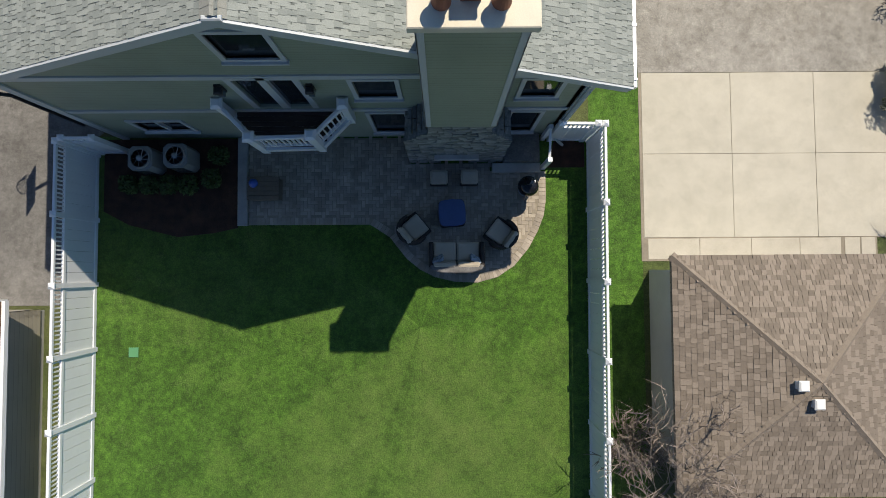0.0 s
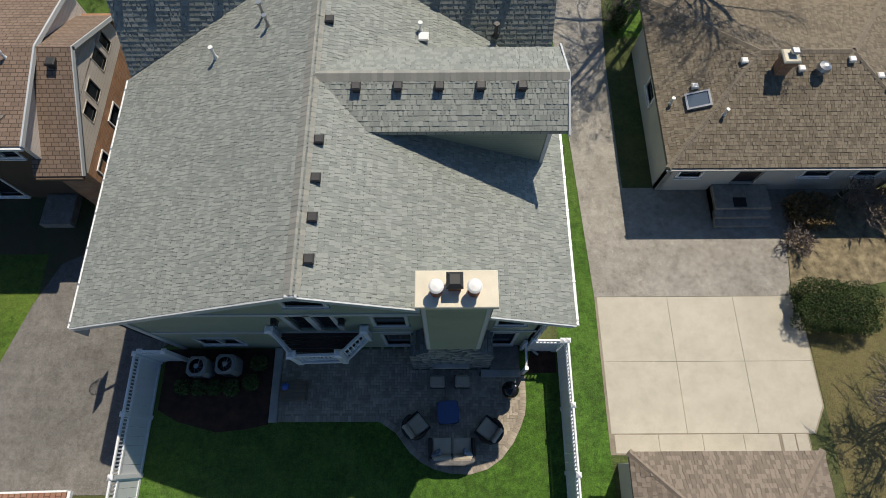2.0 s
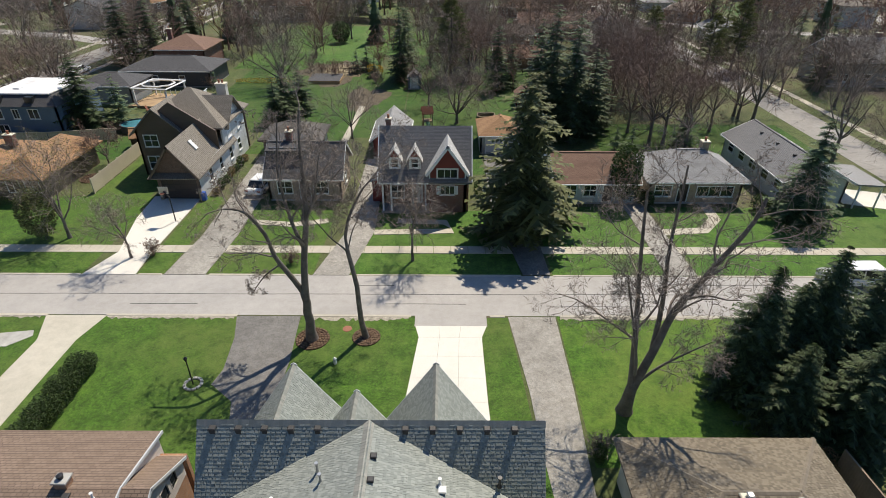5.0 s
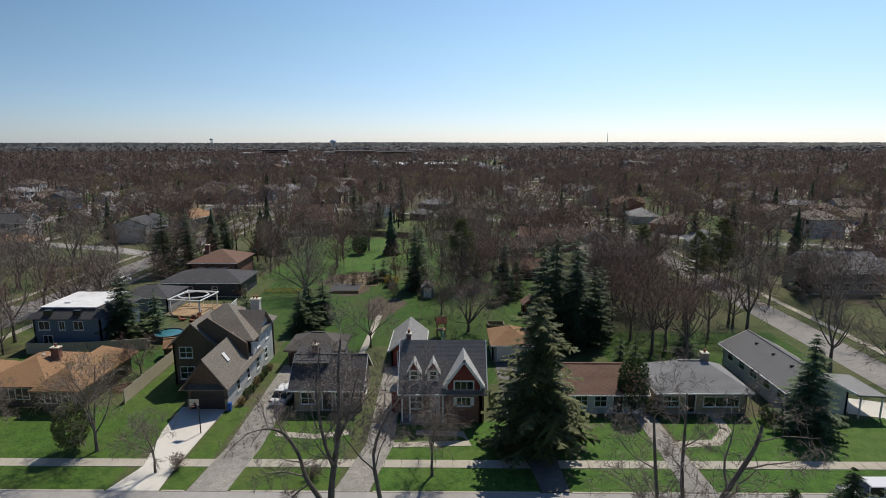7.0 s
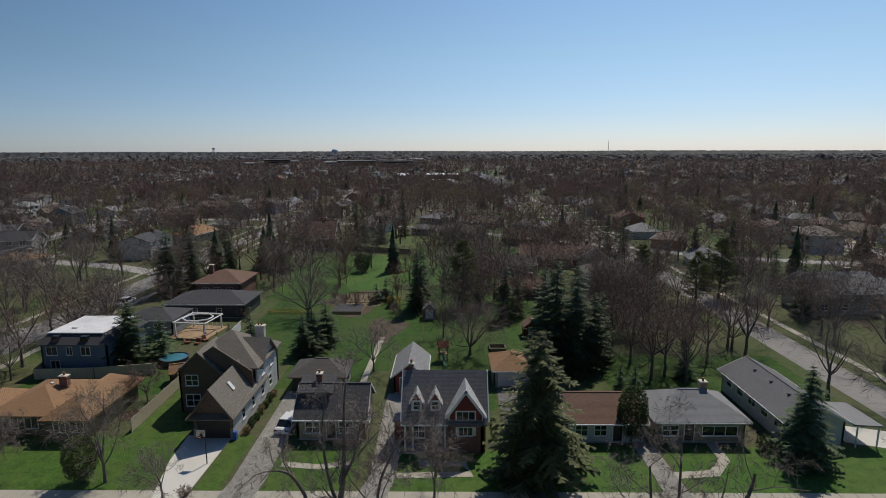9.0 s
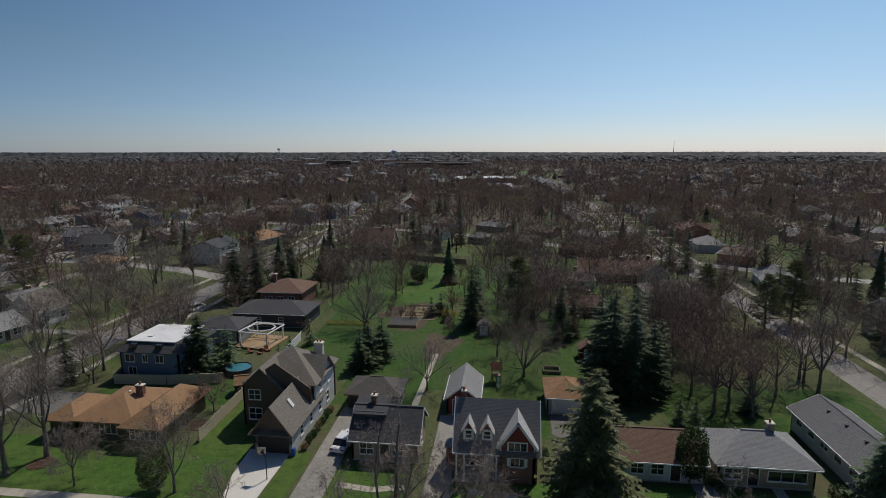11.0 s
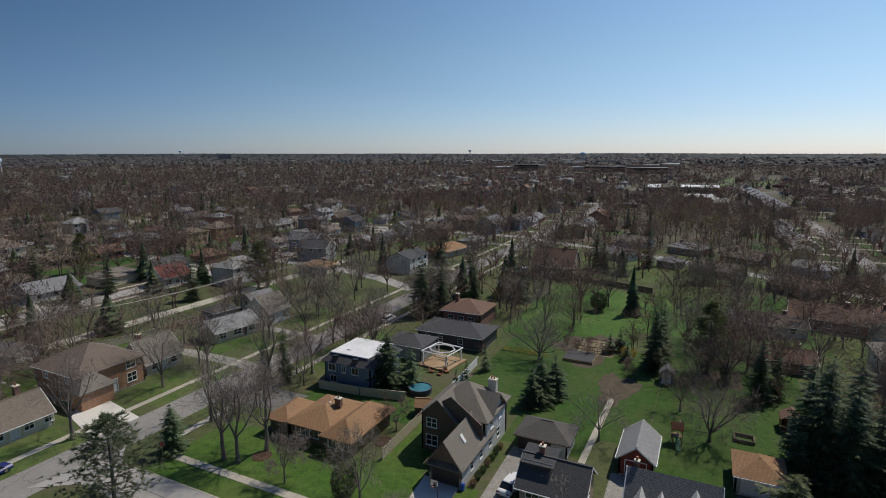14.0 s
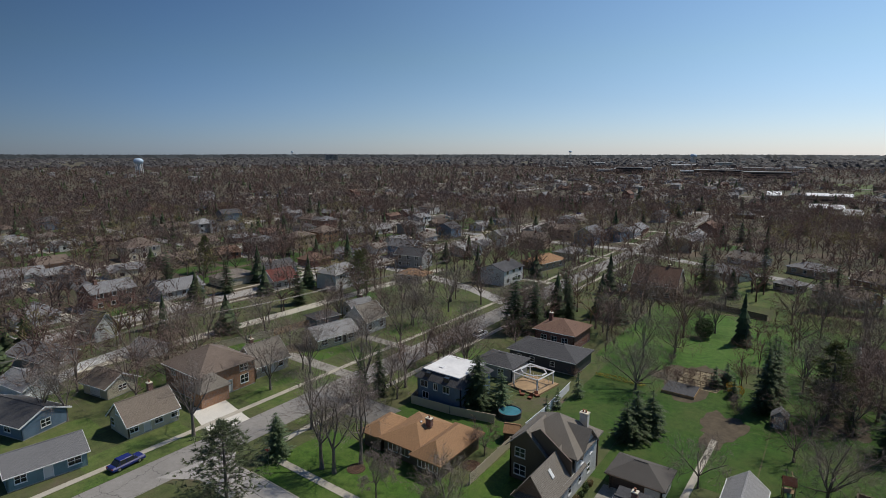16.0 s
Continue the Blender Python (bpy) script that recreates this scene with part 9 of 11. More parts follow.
q = MB()
q.box(-0.06, -1.1, 8.8, 0.06, 1.1, 8.95)
part("crossarm", q, "wood_old", up, world=False)
for y in (-1.0, -0.4, 0.4, 1.0):
    q = MB()
    q.lathe(0, y, [(0.05, 8.95), (0.05, 9.08), (0.02, 9.12)], 8)
    part("insulator", q, "vent_white", up, world=False)
POLES = [(-111.5, 12), (-110.5, 52.5), (-104, 95), (-101, 138)]
for x, y in (POLES[0], POLES[2], POLES[3]):
    copy_thing(up, pose(x, y, 0, 0, 0, 5))
wires = MB()
for (xa, ya), (xb, yb) in zip(POLES, POLES[1:]):
    for o in (-1.0, -0.4, 0.4, 1.0):
        ps2 = []
        for k in range(13):
            f = k / 12
            ps2.append((xa + (xb - xa) * f + o * 0.4, ya + (yb - ya) * f + o, 9.1 - 3.2 * f * (1 - f)))
        wires.tube(ps2, [0.022] * 13, 3)
tagged(single("overhead_wires", wires, "metal_black", "thin black overhead wires between poles", "wires"), kind="stuff")

ss = thing("stop_sign", (-61.6, 40.1, 0), 55, "red octagonal road sign with a white rim on a post", "road sign")
q = MB()
q.tube([(0, 0.03, 0), (0, 0.03, 2.5)], [0.035, 0.035], 6)
part("post", q, "metal_grey", ss, world=False)
for r_, y_, mt_, nm in ((0.38, 0.0, "trim_white", "rim_plate"), (0.34, -0.015, "sign_red", "face_plate")):
    q = MB(Matrix.Translation((0, y_, 2.25)) @ Matrix.Rotation(math.pi / 2, 4, "X") @ Matrix.Rotation(math.pi / 8, 4, "Z"))
    q.prism([(r_ * math.cos(k * math.pi / 4), r_ * math.sin(k * math.pi / 4)) for k in range(8)], 0, 0.012)
    part(nm, q, mt_, ss, world=False)
car((32.6, 36.7, 0.03), 180, "car_white", "white estate car parked along the street", True)

for k, (x, y) in enumerate(((-22, 104), (-19, 101.5), (-24.5, 106), (-16.5, 104.5), (-20.5, 107), (-14.8, 107))):
    twig_bush(260 + k, 1.6, 1.9, (x, y, 0), "tangled leafless brush in an old garden plot", "bark_red", 22, "bare_brush")
cf = thing("covered_bed", (-20.5, 99.5, 0), 0, "long low board-sided bed under a dark cover sheet", "raised bed")
for x0, y0, x1, y1 in ((-23.3, 97.0, -17.7, 97.12), (-23.3, 101.9, -17.7, 102.02), (-23.3, 97.12, -23.18, 101.9), (-17.82, 97.12, -17.7, 101.9)):
    q = MB()
    q.chamfer(x0, y0, 0, x1, y1, 0.55, 0.02)
    part("side_board", q, "wood_raw", cf)
q = MB()
q.slab([(-23.25, 97.05, 0.58), (-17.75, 97.05, 0.58), (-17.75, 101.95, 0.66), (-23.25, 101.95, 0.66)], 0.04)
part("cover_sheet", q, "shingle_char", cf, "dark weathered cover sheet")
bush("broad_evergreen", 610, (2.3, 2.3, 2.5), "needle", (-23.2, 134.0, 0), "dome-shaped dark evergreen on an open lawn", 3000, 0.2, boxy=0.1)
for k, (x, y, r_, mt_) in enumerate(((-10.9, 95.5, 1.5, "bark_red"), (-11.6, 98.4, 1.3, "bark_twig"), (-12.3, 113.4, 1.9, "bark_red"), (-25.5, 113.0, 1.4, "bark_twig"), (-38.4, 94.0, 1.4, "bark_red"))):
    twig_bush(280 + k, r_, 1.9, (x, y, 0), "tangled leafless shrub at the edge of a garden", mt_, 24, "bare_brush")
# ---- garden and street trees ----
spruce(601, 14.6, 5.0, 3, "needle_old", (7.4, 44.6, 0), 0, "tall old spruce with drooping boughs by the pavement", low=0.06, droop=0.3, fill=0.5, ragged=0.34)
spruce(602, 10.2, 3.4, 3, "needle_blue", (34.1, 47.2, 0), 0, "broad dark spruce on a front lawn", low=0.02)
spruce(603, 6.9, 2.5, 3, "needle_blue", (-62.0, 42.0, 0), 0, "single conical spruce on a street corner", low=0.02, fill=0.6)
spruce(604, 9.9, 3.5, 3, "needle", (-46.7, 71.4, 0), 0, "dark spruce beside the blue house", low=0.03, fill=0.5)
spruce(605, 7.0, 2.6, 2, "needle_blue", (-43.8, 74.3, 0), 0, "blue-green spruce beside a deck", low=0.03)
pine(606, 11.2, 6.4, "needle_grey", (-58.5, 31.6, 0), 0, "wide open-branched pine beside the street", low=0.12)
bush("broad_evergreen", 607, (1.75, 1.7, 3.3), "shrub_leaf", (18.4, 51.0, 0), "tall rounded evergreen by a house", 5200, 0.13, boxy=0.15)
bush("broad_evergreen", 608, (0.9, 0.9, 0.9), "hedge_leaf", (31.6, 49.3, 0), "rounded evergreen shrub at a house corner", 1200, 0.1)
bush("broad_evergreen", 609, (1.0, 0.9, 0.8), "hedge_leaf", (20.6, 50.6, 0), "rounded evergreen shrub before a house", 1200, 0.1)
CON = [spruce(620 + k, (13.5, 11.0, 8.0, 5.0)[k], (3.3, 3.2, 2.5, 1.6)[k], 2, ("needle", "needle_old", "needle", "needle_blue")[k], (300, -400 - 12 * k, 0), 0, "dark conifer among garden trees", "conifers of the gardens", low=0.04, fill=(0.55, 0.68, 0.7, 0.75)[k]) for k in range(4)]
con_rng = random.Random(8)
# place, kind and size of each garden conifer
for k, (x, y, n_, sc, thin) in enumerate((
        (14.1, 71.0, 0, 1.22, 1.0), (16.4, 69.0, 0, 1.05, 1.05), (19.2, 70.6, 0, 0.85, 1.0), (13.0, 75.0, 0, 1.05, 1.0), (17.8, 75.0, 0, 1.1, 1.1), (21.0, 73.5, 0, 0.8, 1.0), (15.2, 79.5, 0, 0.95, 1.0),
        (-7.2, 98.8, 0, 0.98, 0.85), (-6.6, 101.5, 0, 1.0, 0.8), (-6.2, 105.0, 0, 0.9, 0.8), (9.2, 93.2, 0, 0.8, 1.0), (11.8, 95.5, 2, 1.1, 0.7), (4.5, 98.5, 2, 1.0, 0.7),
        (71.5, 117.0, 0, 0.76, 1.0), (65.0, 97.0, 0, 0.9, 0.8), (68.5, 99.5, 0, 0.7, 0.9), (-61.1, 111.0, 0, 1.1, 1.0), (-57.6, 114.5, 0, 0.95, 1.0), (-53.3, 125.0, 0, 0.82, 1.0), (-59, 136, 0, 0.9, 1.0), (-63.6, 128, 1, 0.9, 1.0),
        (-64.2, 66.0, 0, 0.74, 0.8), (-66.0, 63.2, 0, 0.66, 0.8), (-22.2, 78.2, 2, 0.98, 1.35), (-23.0, 75.7, 2, 0.82, 1.3), (-20.6, 80.6, 2, 0.9, 1.3), (-135, 60, 1, 0.8, 1.0), (-124, 97, 0, 0.9, 1.0), (-168, 82, 0, 1.0, 1.0), (-141, 76, 1, 0.8, 1.0), (-152, 92, 0, 0.9, 1.0),
        (-17.5, 196, 0, 1.0, 0.9), (-33, 184, 0, 1.1, 1.0), (-30, 181, 1, 1.1, 1.0), (-2, 178, 0, 1.0, 0.7), (1.5, 181, 0, 1.0, 0.7), (46, 158, 0, 0.95, 1.0), (50.5, 157, 0, 0.9, 1.0), (44, 122, 1, 1.0, 1.1), (58, 120, 1, 1.0, 1.0),
        (-15.8, 105.3, 3, 0.85, 1.3), (-14.1, 107.0, 3, 0.95, 1.3), (-12.2, 102.3, 3, 0.75, 1.2), (-36, 80, 3, 0.8, 0.9), (-36.6, 77, 3, 0.7, 0.9), (-34.8, 86, 3, 1.0, 0.9), (22.3, 62, 3, 0.9, 1.0), (20.8, 63, 3, 0.8, 1.0), (31.0, 67.8, 3, 1.0, 1.3), (21.0, 119, 3, 0.7, 1.0), (24, 128, 3, 0.8, 0.7))):
    copy_thing(CON[n_], pose(x, y, 0, 0, 0, 67 * k) @ Matrix.Diagonal((sc * thin, sc * thin, sc, 1)))
for k in range(13):
    copy_thing(CON[3], pose(-4 + 1.75 * k + con_rng.uniform(-0.4, 0.4), 173.6 + 0.45 * k + con_rng.uniform(-0.5, 0.5), 0, 0, 0, 30 * k) @ Matrix.Diagonal((0.8, 0.8, con_rng.uniform(0.8, 1.1), 1)))
PINES = [pine(660, 13.5, 4.4, "needle_old", (1.6, 102.0, 0), 0, "broad open pine behind the gardens", "pines of the gardens", low=0.12)]
for k, (x, y, sc) in enumerate(((55, 108, 0.95), (40.4, 112.5, 0.8), (-118.4, 115.6, 1.02), (48.5, 104, 0.8), (-128, 128, 0.85), (-185, 105, 1.0))):
    copy_thing(PINES[0], pose(x, y, 0, 0, 0, 50 * k) @ Matrix.Scale(sc, 4))
for c in CON:
    c.matrix_world = pose(60 + con_rng.uniform(-2, 2) * 8, 140 + con_rng.uniform(-2, 2) * 5, 0)

bare_tree(31, 7.8, 0.11, 2, 0.28, at=(-2.25, 41.9 - 2.1, 0), label="small round-headed leafless tree on the verge", stems=6, spread=36)
bare_tree(32, 7.0, 0.10, 3, 0.3, at=(-44.0, 43.2, 0), label="small leafless ornamental tree", stems=6, spread=45)
bare_tree(46, 10.0, 0.2, 2, 0.14, at=(2.2, 76.0, 0), label="wide leafless tree with a thick twiggy crown", stems=11, spread=62)
bare_tree(47, 11.0, 0.22, 2, 0.12, at=(-27.4, 95.4, 0), label="broad leafless tree of many rising stems", stems=12, spread=50)
bare_tree(45, 5.4, 0.09, 2, 0.25, mats=("bark", "bark_red"), at=(-38.2, 59.8, 0), label="small red-twigged tree in a ring bed", stems=6, spread=40)
bare_tree(33, 9.5, 0.15, 2, 0.2, at=(-33.2, 43.4, 0), label="leafless tree among pine boughs", stems=6, spread=36, buds=("bud", 1, 0.07))
bush("pine_shrub", 34, (1.6, 1.6, 2.6), "needle_old", (-35.3, 43.3, 0), "loose-branched olive pine on a lawn", 2600, 0.14, boxy=0.1)
bare_tree(35, 6.5, 0.1, 2, 0.3, at=(-26.0, 40.0, 0), label="small leafless tree by the driveway", stems=5)
twig_bush(36, 0.9, 1.2, (-24.4, 40.4, 0), "leafless shrub in a stone ring", "bark_red")
twig_bush(37, 0.9, 1.0, (-12.4, 39.4, 0), "low leafless shrub on the verge", "bark_red")
B = [bare_tree(40, 12.5, 0.24, 2, 0.3, mats=("bark", "bark_twig"), label="tall leafless tree in a garden", group="bare trees of the gardens", stems=5, spread=52, at=(310, -400, 0)),
     bare_tree(41, 11.5, 0.19, 2, 0.28, mats=("bark", "bark_red"), label="red-twigged leafless tree in a garden", group="bare trees of the gardens", stems=6, spread=44, at=(320, -400, 0)),
     bare_tree(42, 9.0, 0.14, 2, 0.22, mats=("bark", "bark_twig"), label="leafless tree with a rounded crown", group="bare trees of the gardens", stems=6, spread=46, at=(330, -400, 0)),
     bare_tree(43, 13.5, 0.26, 2, 0.15, mats=("bark", "bark_red"), label="wide multi-stemmed leafless maple", group="bare trees of the gardens", stems=7, spread=48, at=(340, -400, 0)),
     bare_tree(44, 11, 0.18, 2, 0.3, mats=("bark", "bark_twig"), label="leafless tree misted with yellow-green buds", group="bare trees of the gardens", stems=6, spread=46, buds=("bud", 1, 0.1), at=(350, -400, 0))]
SPOTS = {0: [(-67.9, 99.4), (-69.0, 86), (-81.9, 55.6), (-82.1, 65.2), (-101.7, 26.4), (-98.7, 28.6), (-52.5, 44.0), (-54.7, 43.7), (-51.2, 47.9), (55.1, 90.1), (63.2, 93.5), (-38, 130.2), (-38.5, 144.3), (-21.7, 139.2), (46.5, 62), (60, 70), (61, 82), (-117, 64.6), (-84, 100), (-77.6, 38.2), (-104.2, 40.3), (-78, 88), (-84.5, 116), (-66, 118), (-65.5, 132), (-83.5, 131), (-64.5, 150), (60.5, 108), (47, 122), (-64.5, 50.4), (42.8, 74.4), (-66.4, 64.6)],
         1: [(26.4, 67.4), (28.6, 68.4), (30.6, 66.2), (36.6, 73.2), (25.2, 72.5), (33.0, 71.5), (29.5, 75.5), (35.5, 79), (24.5, 79), (31, 84), (-62.5, 71.1), (43, 80)],
         2: [(-65.0, 69.9), (-99.5, 45.9), (-11.6, 69.6), (52, 59), (47.8, 47), (43, 41.5), (-62.0, 57), (10, 104), (-26, 118), (18, 100), (-60.5, 66.5)],
         3: [(6, 113), (-2, 119), (-44, 124), (29, 92), (20, 114), (34, 105), (-96, 110), (-110, 75), (-90, 125)],
         4: [(-95, 38), (-128, 70), (-108, 108), (12, 122), (-31, 150), (70, 130), (-26, 143)]}
brng = random.Random(77)
# thicker planting in the gardens behind, along the side streets and to the west
for n_, (xa, ya, xb, yb) in ((5, (22, 76, 48, 104)), (3, (-112, 60, -84, 120)), (2, (-42, 100, -30, 122)), (4, (-66, 76, -60, 122)), (5, (60, 60, 95, 120)), (5, (6, 92, 46, 122))):
    for _ in range(n_):
        SPOTS[brng.choice((0, 1, 1, 2, 3))].append((brng.uniform(xa, xb), brng.uniform(ya, yb)))
C = [bare_tree(50 + k, (11.5, 10.0, 12.5)[k], 0.2, 1, (0.2, 0.24, 0.17)[k], mats=("bark", ("bark_twig", "bark_red", "bark_red")[k]), label=("tall leafless tree behind the gardens", "rounded red-twigged leafless tree", "wide leafless maple behind the gardens")[k], group="bare trees behind the gardens", stems=8, spread=(42, 48, 54)[k], at=(310 + 10 * k, -430, 0)) for k in range(3)]
# the thicker growth behind the gardens and along the streets
for n_, (xa, ya, xb, yb) in ((18, (6, 104, 48, 172)), (12, (-8, 108, 12, 172)), (3, (-36, 128, -12, 166)), (13, (56, 60, 100, 130)), (13, (-112, 60, -82, 122)), (5, (-140, 20, -112, 110)), (9, (-66, 76, -56, 130)), (6, (24, 78, 48, 104)), (5, (-110, 28, -99, 58)), (8, (-3, 84, 14, 118))):
    for _ in range(n_):
        x, y = brng.uniform(xa, xb), brng.uniform(ya, yb)
        if not 48.5 < x < 56 and not -76 < x < -68:
            copy_thing(C[brng.randrange(3)], pose(x, y, 0, 0, 0, brng.uniform(0, 360)) @ Matrix.Scale(brng.uniform(0.7, 1.1), 4))
for k, spots in SPOTS.items():
    for x, y in spots:
        copy_thing(B[k] if math.hypot(x, y) < 98 else C[k % 3], pose(x, y, 0, 0, 0, brng.uniform(0, 360)) @ Matrix.Scale(brng.uniform(0.85, 1.12), 4))
for k, t in enumerate(C):
    t.matrix_world = pose(20 + k * 9, 158 + 4 * k, 0)
for k, t in enumerate(B):
    t.matrix_world = pose(-46 + k * 22, 165 + 3 * k, 0, 0, 0, 30 * k)
# ---- the wider suburb ----
STYLES = [("roof_far_grey", "siding_white", "white-sided house with a grey roof"), ("roof_far_brown", "brick_tan", "tan brick house with a brown roof"), ("roof_far_tan", "siding_cream", "cream house with a taupe roof"),
          ("shingle_russet", "brick_red", "red brick house with a russet roof"), ("shingle_pale", "siding_grey", "grey house with a pale roof"), ("shingle_char", "siding_blue", "blue house with a charcoal roof"),
          ("shingle_char", "siding_white", "white house with a charcoal roof"), ("roof_far_brown", "brick_orange", "orange brick house with a brown roof"), ("roof_far_tan", "siding_white", "white house with a taupe roof"), ("roof_far_brown", "siding_cream", "cream-sided house with a brown roof"),
          ("roof_far_grey", "siding_cream", "cream house with a grey roof"), ("shingle_pale", "siding_white", "white house with a pale grey roof"), ("roof_far_tan", "brick_tan", "tan brick house with a taupe roof"), ("roof_far_grey", "brick_red", "red brick house with a grey roof")]
rng = random.Random(2024)
Y_STREETS = [-73, -148, -222, -300, -380, -460, 52, 128, 204, 280, 360]
X_STREETS = [241, 430, 620, 830]
roads, walks = [], []
for x in Y_STREETS:
    if x not in (-73, 52):
        roads.append(rect(x - 3.2, 40 if x > -100 else -60, x + 3.2, 1000))
        walks += [rect(x - 6.6, -60, x - 5.4, 1000), rect(x + 5.4, -60, x + 6.6, 1000)]
for y in X_STREETS[1:]:
    roads.append(rect(-520, y - 3, 420, y + 3))
roads += [rect(-520, 32, -152, 38), rect(-520, 130, -152, 136), rect(-520, 241, -77, 247), strip([(54.6, 169), (80, 152), (130, 138), (420, 128)], 5.6), rect(58, 33, 60, 37), strip([(-75.6, 133), (-92, 141), (-120, 149), (-148, 150)], 5.0)]
flat("road_far", roads, "asphalt_street", -0.1, 0.015, "pale streets of the wider suburb", category="road")
flat("pavement_far", walks, "sidewalk_grey", -0.1, 0.03, "pale pavements of the wider suburb", category="pavement")
MIDDLE = [
    ("tall brown-roofed house with steep gables and tan brick", (-43, 168.5), 13, 10, 4.6, 9.2, "shingle_russet", "brick_tan", 0, False),
    ("low brick house with a broad orange-brown hipped roof", (-90, 187), 15, 9, 2.8, 5.2, "shingle_orange", "brick_tan", 80, True),
    ("large blue-grey two-storey house with a grey roof", (-97, 252), 15, 10, 5.4, 8.4, "shingle_grey", "siding_blue", 90, False),
    ("long white outbuilding with a brown roof", (13.5, 134), 14, 7, 2.7, 4.3, "roof_far_brown", "siding_white", 4, False),
    ("two-storey grey house with a tan hipped roof", (33.5, 112.5), 11, 9, 5.0, 7.4, "shingle_bark", "siding_sand", 0, True),
    ("long red-sided house with a russet roof", (26, 143), 15, 8, 3.0, 5.6, "shingle_russet", "siding_red", -8, False),
    ("white gabled house with a russet roof", (36, 139), 9, 7, 3.8, 6.4, "shingle_russet", "siding_white", 90, False),
    ("small brown house with a dark russet roof", (14.5, 111.5), 9, 6, 2.5, 4.0, "shingle_russet", "brick_brown", 0, False),
    ("two-storey grey-sided house with a pale roof", (73, 101), 13, 9, 4.6, 7.4, "shingle_pale", "siding_grey", 0, False),
    ("low grey-roofed house with pale walls", (86, 104), 12, 8, 3.0, 5.2, "roof_far_grey", "siding_white", 90, True),
    ("pale house with a weathered grey roof", (67, 139), 14, 9, 2.8, 4.8, "shingle_pale", "siding_cream", 78, False),
    ("tan brick house with a brown roof", (70, 172), 13, 9, 3.0, 5.4, "roof_far_brown", "brick_orange", 60, True),
    ("grey garage with a pale hipped roof", (-10.5, 199), 7, 6, 2.5, 4.0, "roof_far_grey", "siding_grey", -30, True),
    ("long low brick house with a brown roof", (4, 193), 15, 8, 2.7, 4.6, "roof_far_brown", "brick_orange", -33, False),
    ("pale grey-roofed house by a slanting street", (-29, 207), 12, 8, 2.7, 4.8, "roof_far_grey", "siding_white", -26, False),
    ("low brown house by a slanting street", (24, 176), 13, 8, 2.7, 4.6, "shingle_russet", "brick_red", -36, True),
    ("low taupe-roofed house across a slanting street", (-27, 239), 13, 8, 2.7, 4.8, "roof_far_tan", "siding_white", 154, False),
    ("low grey-roofed house across a slanting street", (-6, 230), 13, 8, 2.7, 4.6, "roof_far_grey", "brick_tan", 152, True),
    ("brown-roofed house across a slanting street", (13, 219), 14, 8, 2.7, 4.7, "roof_far_brown", "brick_red", 148, False),
    ("white house with a grey roof across a slanting street", (31, 207), 13, 8, 2.7, 4.6, "roof_far_grey", "siding_white", 146, True),
    ("two-storey dark grey house with pale trim", (-131, 158), 12, 8, 5.2, 7.4, "shingle_char", "siding_grey", 10, False),
    ("two-storey blue-grey house with a dark roof", (-147, 172), 12, 8, 5.2, 7.4, "shingle_grey", "siding_blue", 10, False),
    ("low house with an orange-brown roof", (-116, 140), 10, 7, 2.6, 4.2, "shingle_orange", "siding_cream", 8, True),
    ("small white house with a grey roof", (-162, 154), 10, 7, 2.8, 4.8, "roof_far_grey", "siding_white", 5, False),
    ("white house under a red-brown roof", (-146, 107), 9, 8, 3.4, 6.2, "shingle_red", "siding_white", 85, False),
    ("large pale two-storey house with a brown roof", (-233, 104), 13, 10, 5.4, 8.6, "roof_far_brown", "siding_cream", 85, True),
    ("white bungalow with a white roof edge", (-224, 60), 13, 8, 2.8, 4.6, "shingle_pale", "siding_white", 80, False),
    ("white garage with a grey roof behind gardens", (-104, 100.5), 7, 6, 2.5, 4.1, "roof_far_grey", "siding_white", 80, False)]
mid_rng = random.Random(314)
for lab, (x, y), w, d, ev, rg_, rf_, wl_, tn, hp in MIDDLE:
    us = [-w * 0.3, 0.0, w * 0.3]
    ws = [(sd, u, 1.0 + lv * 2.6, mid_rng.uniform(1.0, 1.7), 1.15) for sd in "fb" for u in us for lv in range(2 if ev > 4.4 else 1)] + [(sd, 0, 1.0 + lv * 2.6, 1.1, 1.15) for sd in "rl" for lv in range(2 if ev > 4.4 else 1)]
    house(lab, (x, y, 0), w, d, ev, rg_, rf_, wl_, turn=tn, hip=hp, wins=ws, chim=(w * 0.22, 0.4, rg_ + 0.7) if mid_rng.random() < 0.6 else None, vents=mid_rng.choice((0, 2)))
tv = thing("trailer", (-55.3, 164.5, 0), 8, "long white box trailer parked by a fence", "trailer")
q = MB()
q.chamfer(-4.0, -1.1, 0.6, 4.0, 1.1, 2.7, 0.12)
part("body", q, "car_white", tv, world=False)
for sx in (-2.6, -1.6, 2.8):
    for sy in (-1, 1):
        q = MB(Matrix.Translation((sx, sy * 0.95, 0.42)) @ Matrix.Rotation(math.pi / 2, 4, "X"))
        q.lathe(0, 0, [(0.3, -0.11), (0.42, -0.09), (0.42, 0.09), (0.3, 0.11)], 12)
        part("wheel", q, "rubber", tv, world=False)
gf = thing("fence", (-36, 165.6, 0), 0, "grey board fence along the end of the gardens", "fence")
fence_boards(gf, (-50, 170.4), (-12, 157.4), 1.7, "wood_old", 0.9)
houses = [(x, y) for _, (x, y), *_ in MIDDLE]


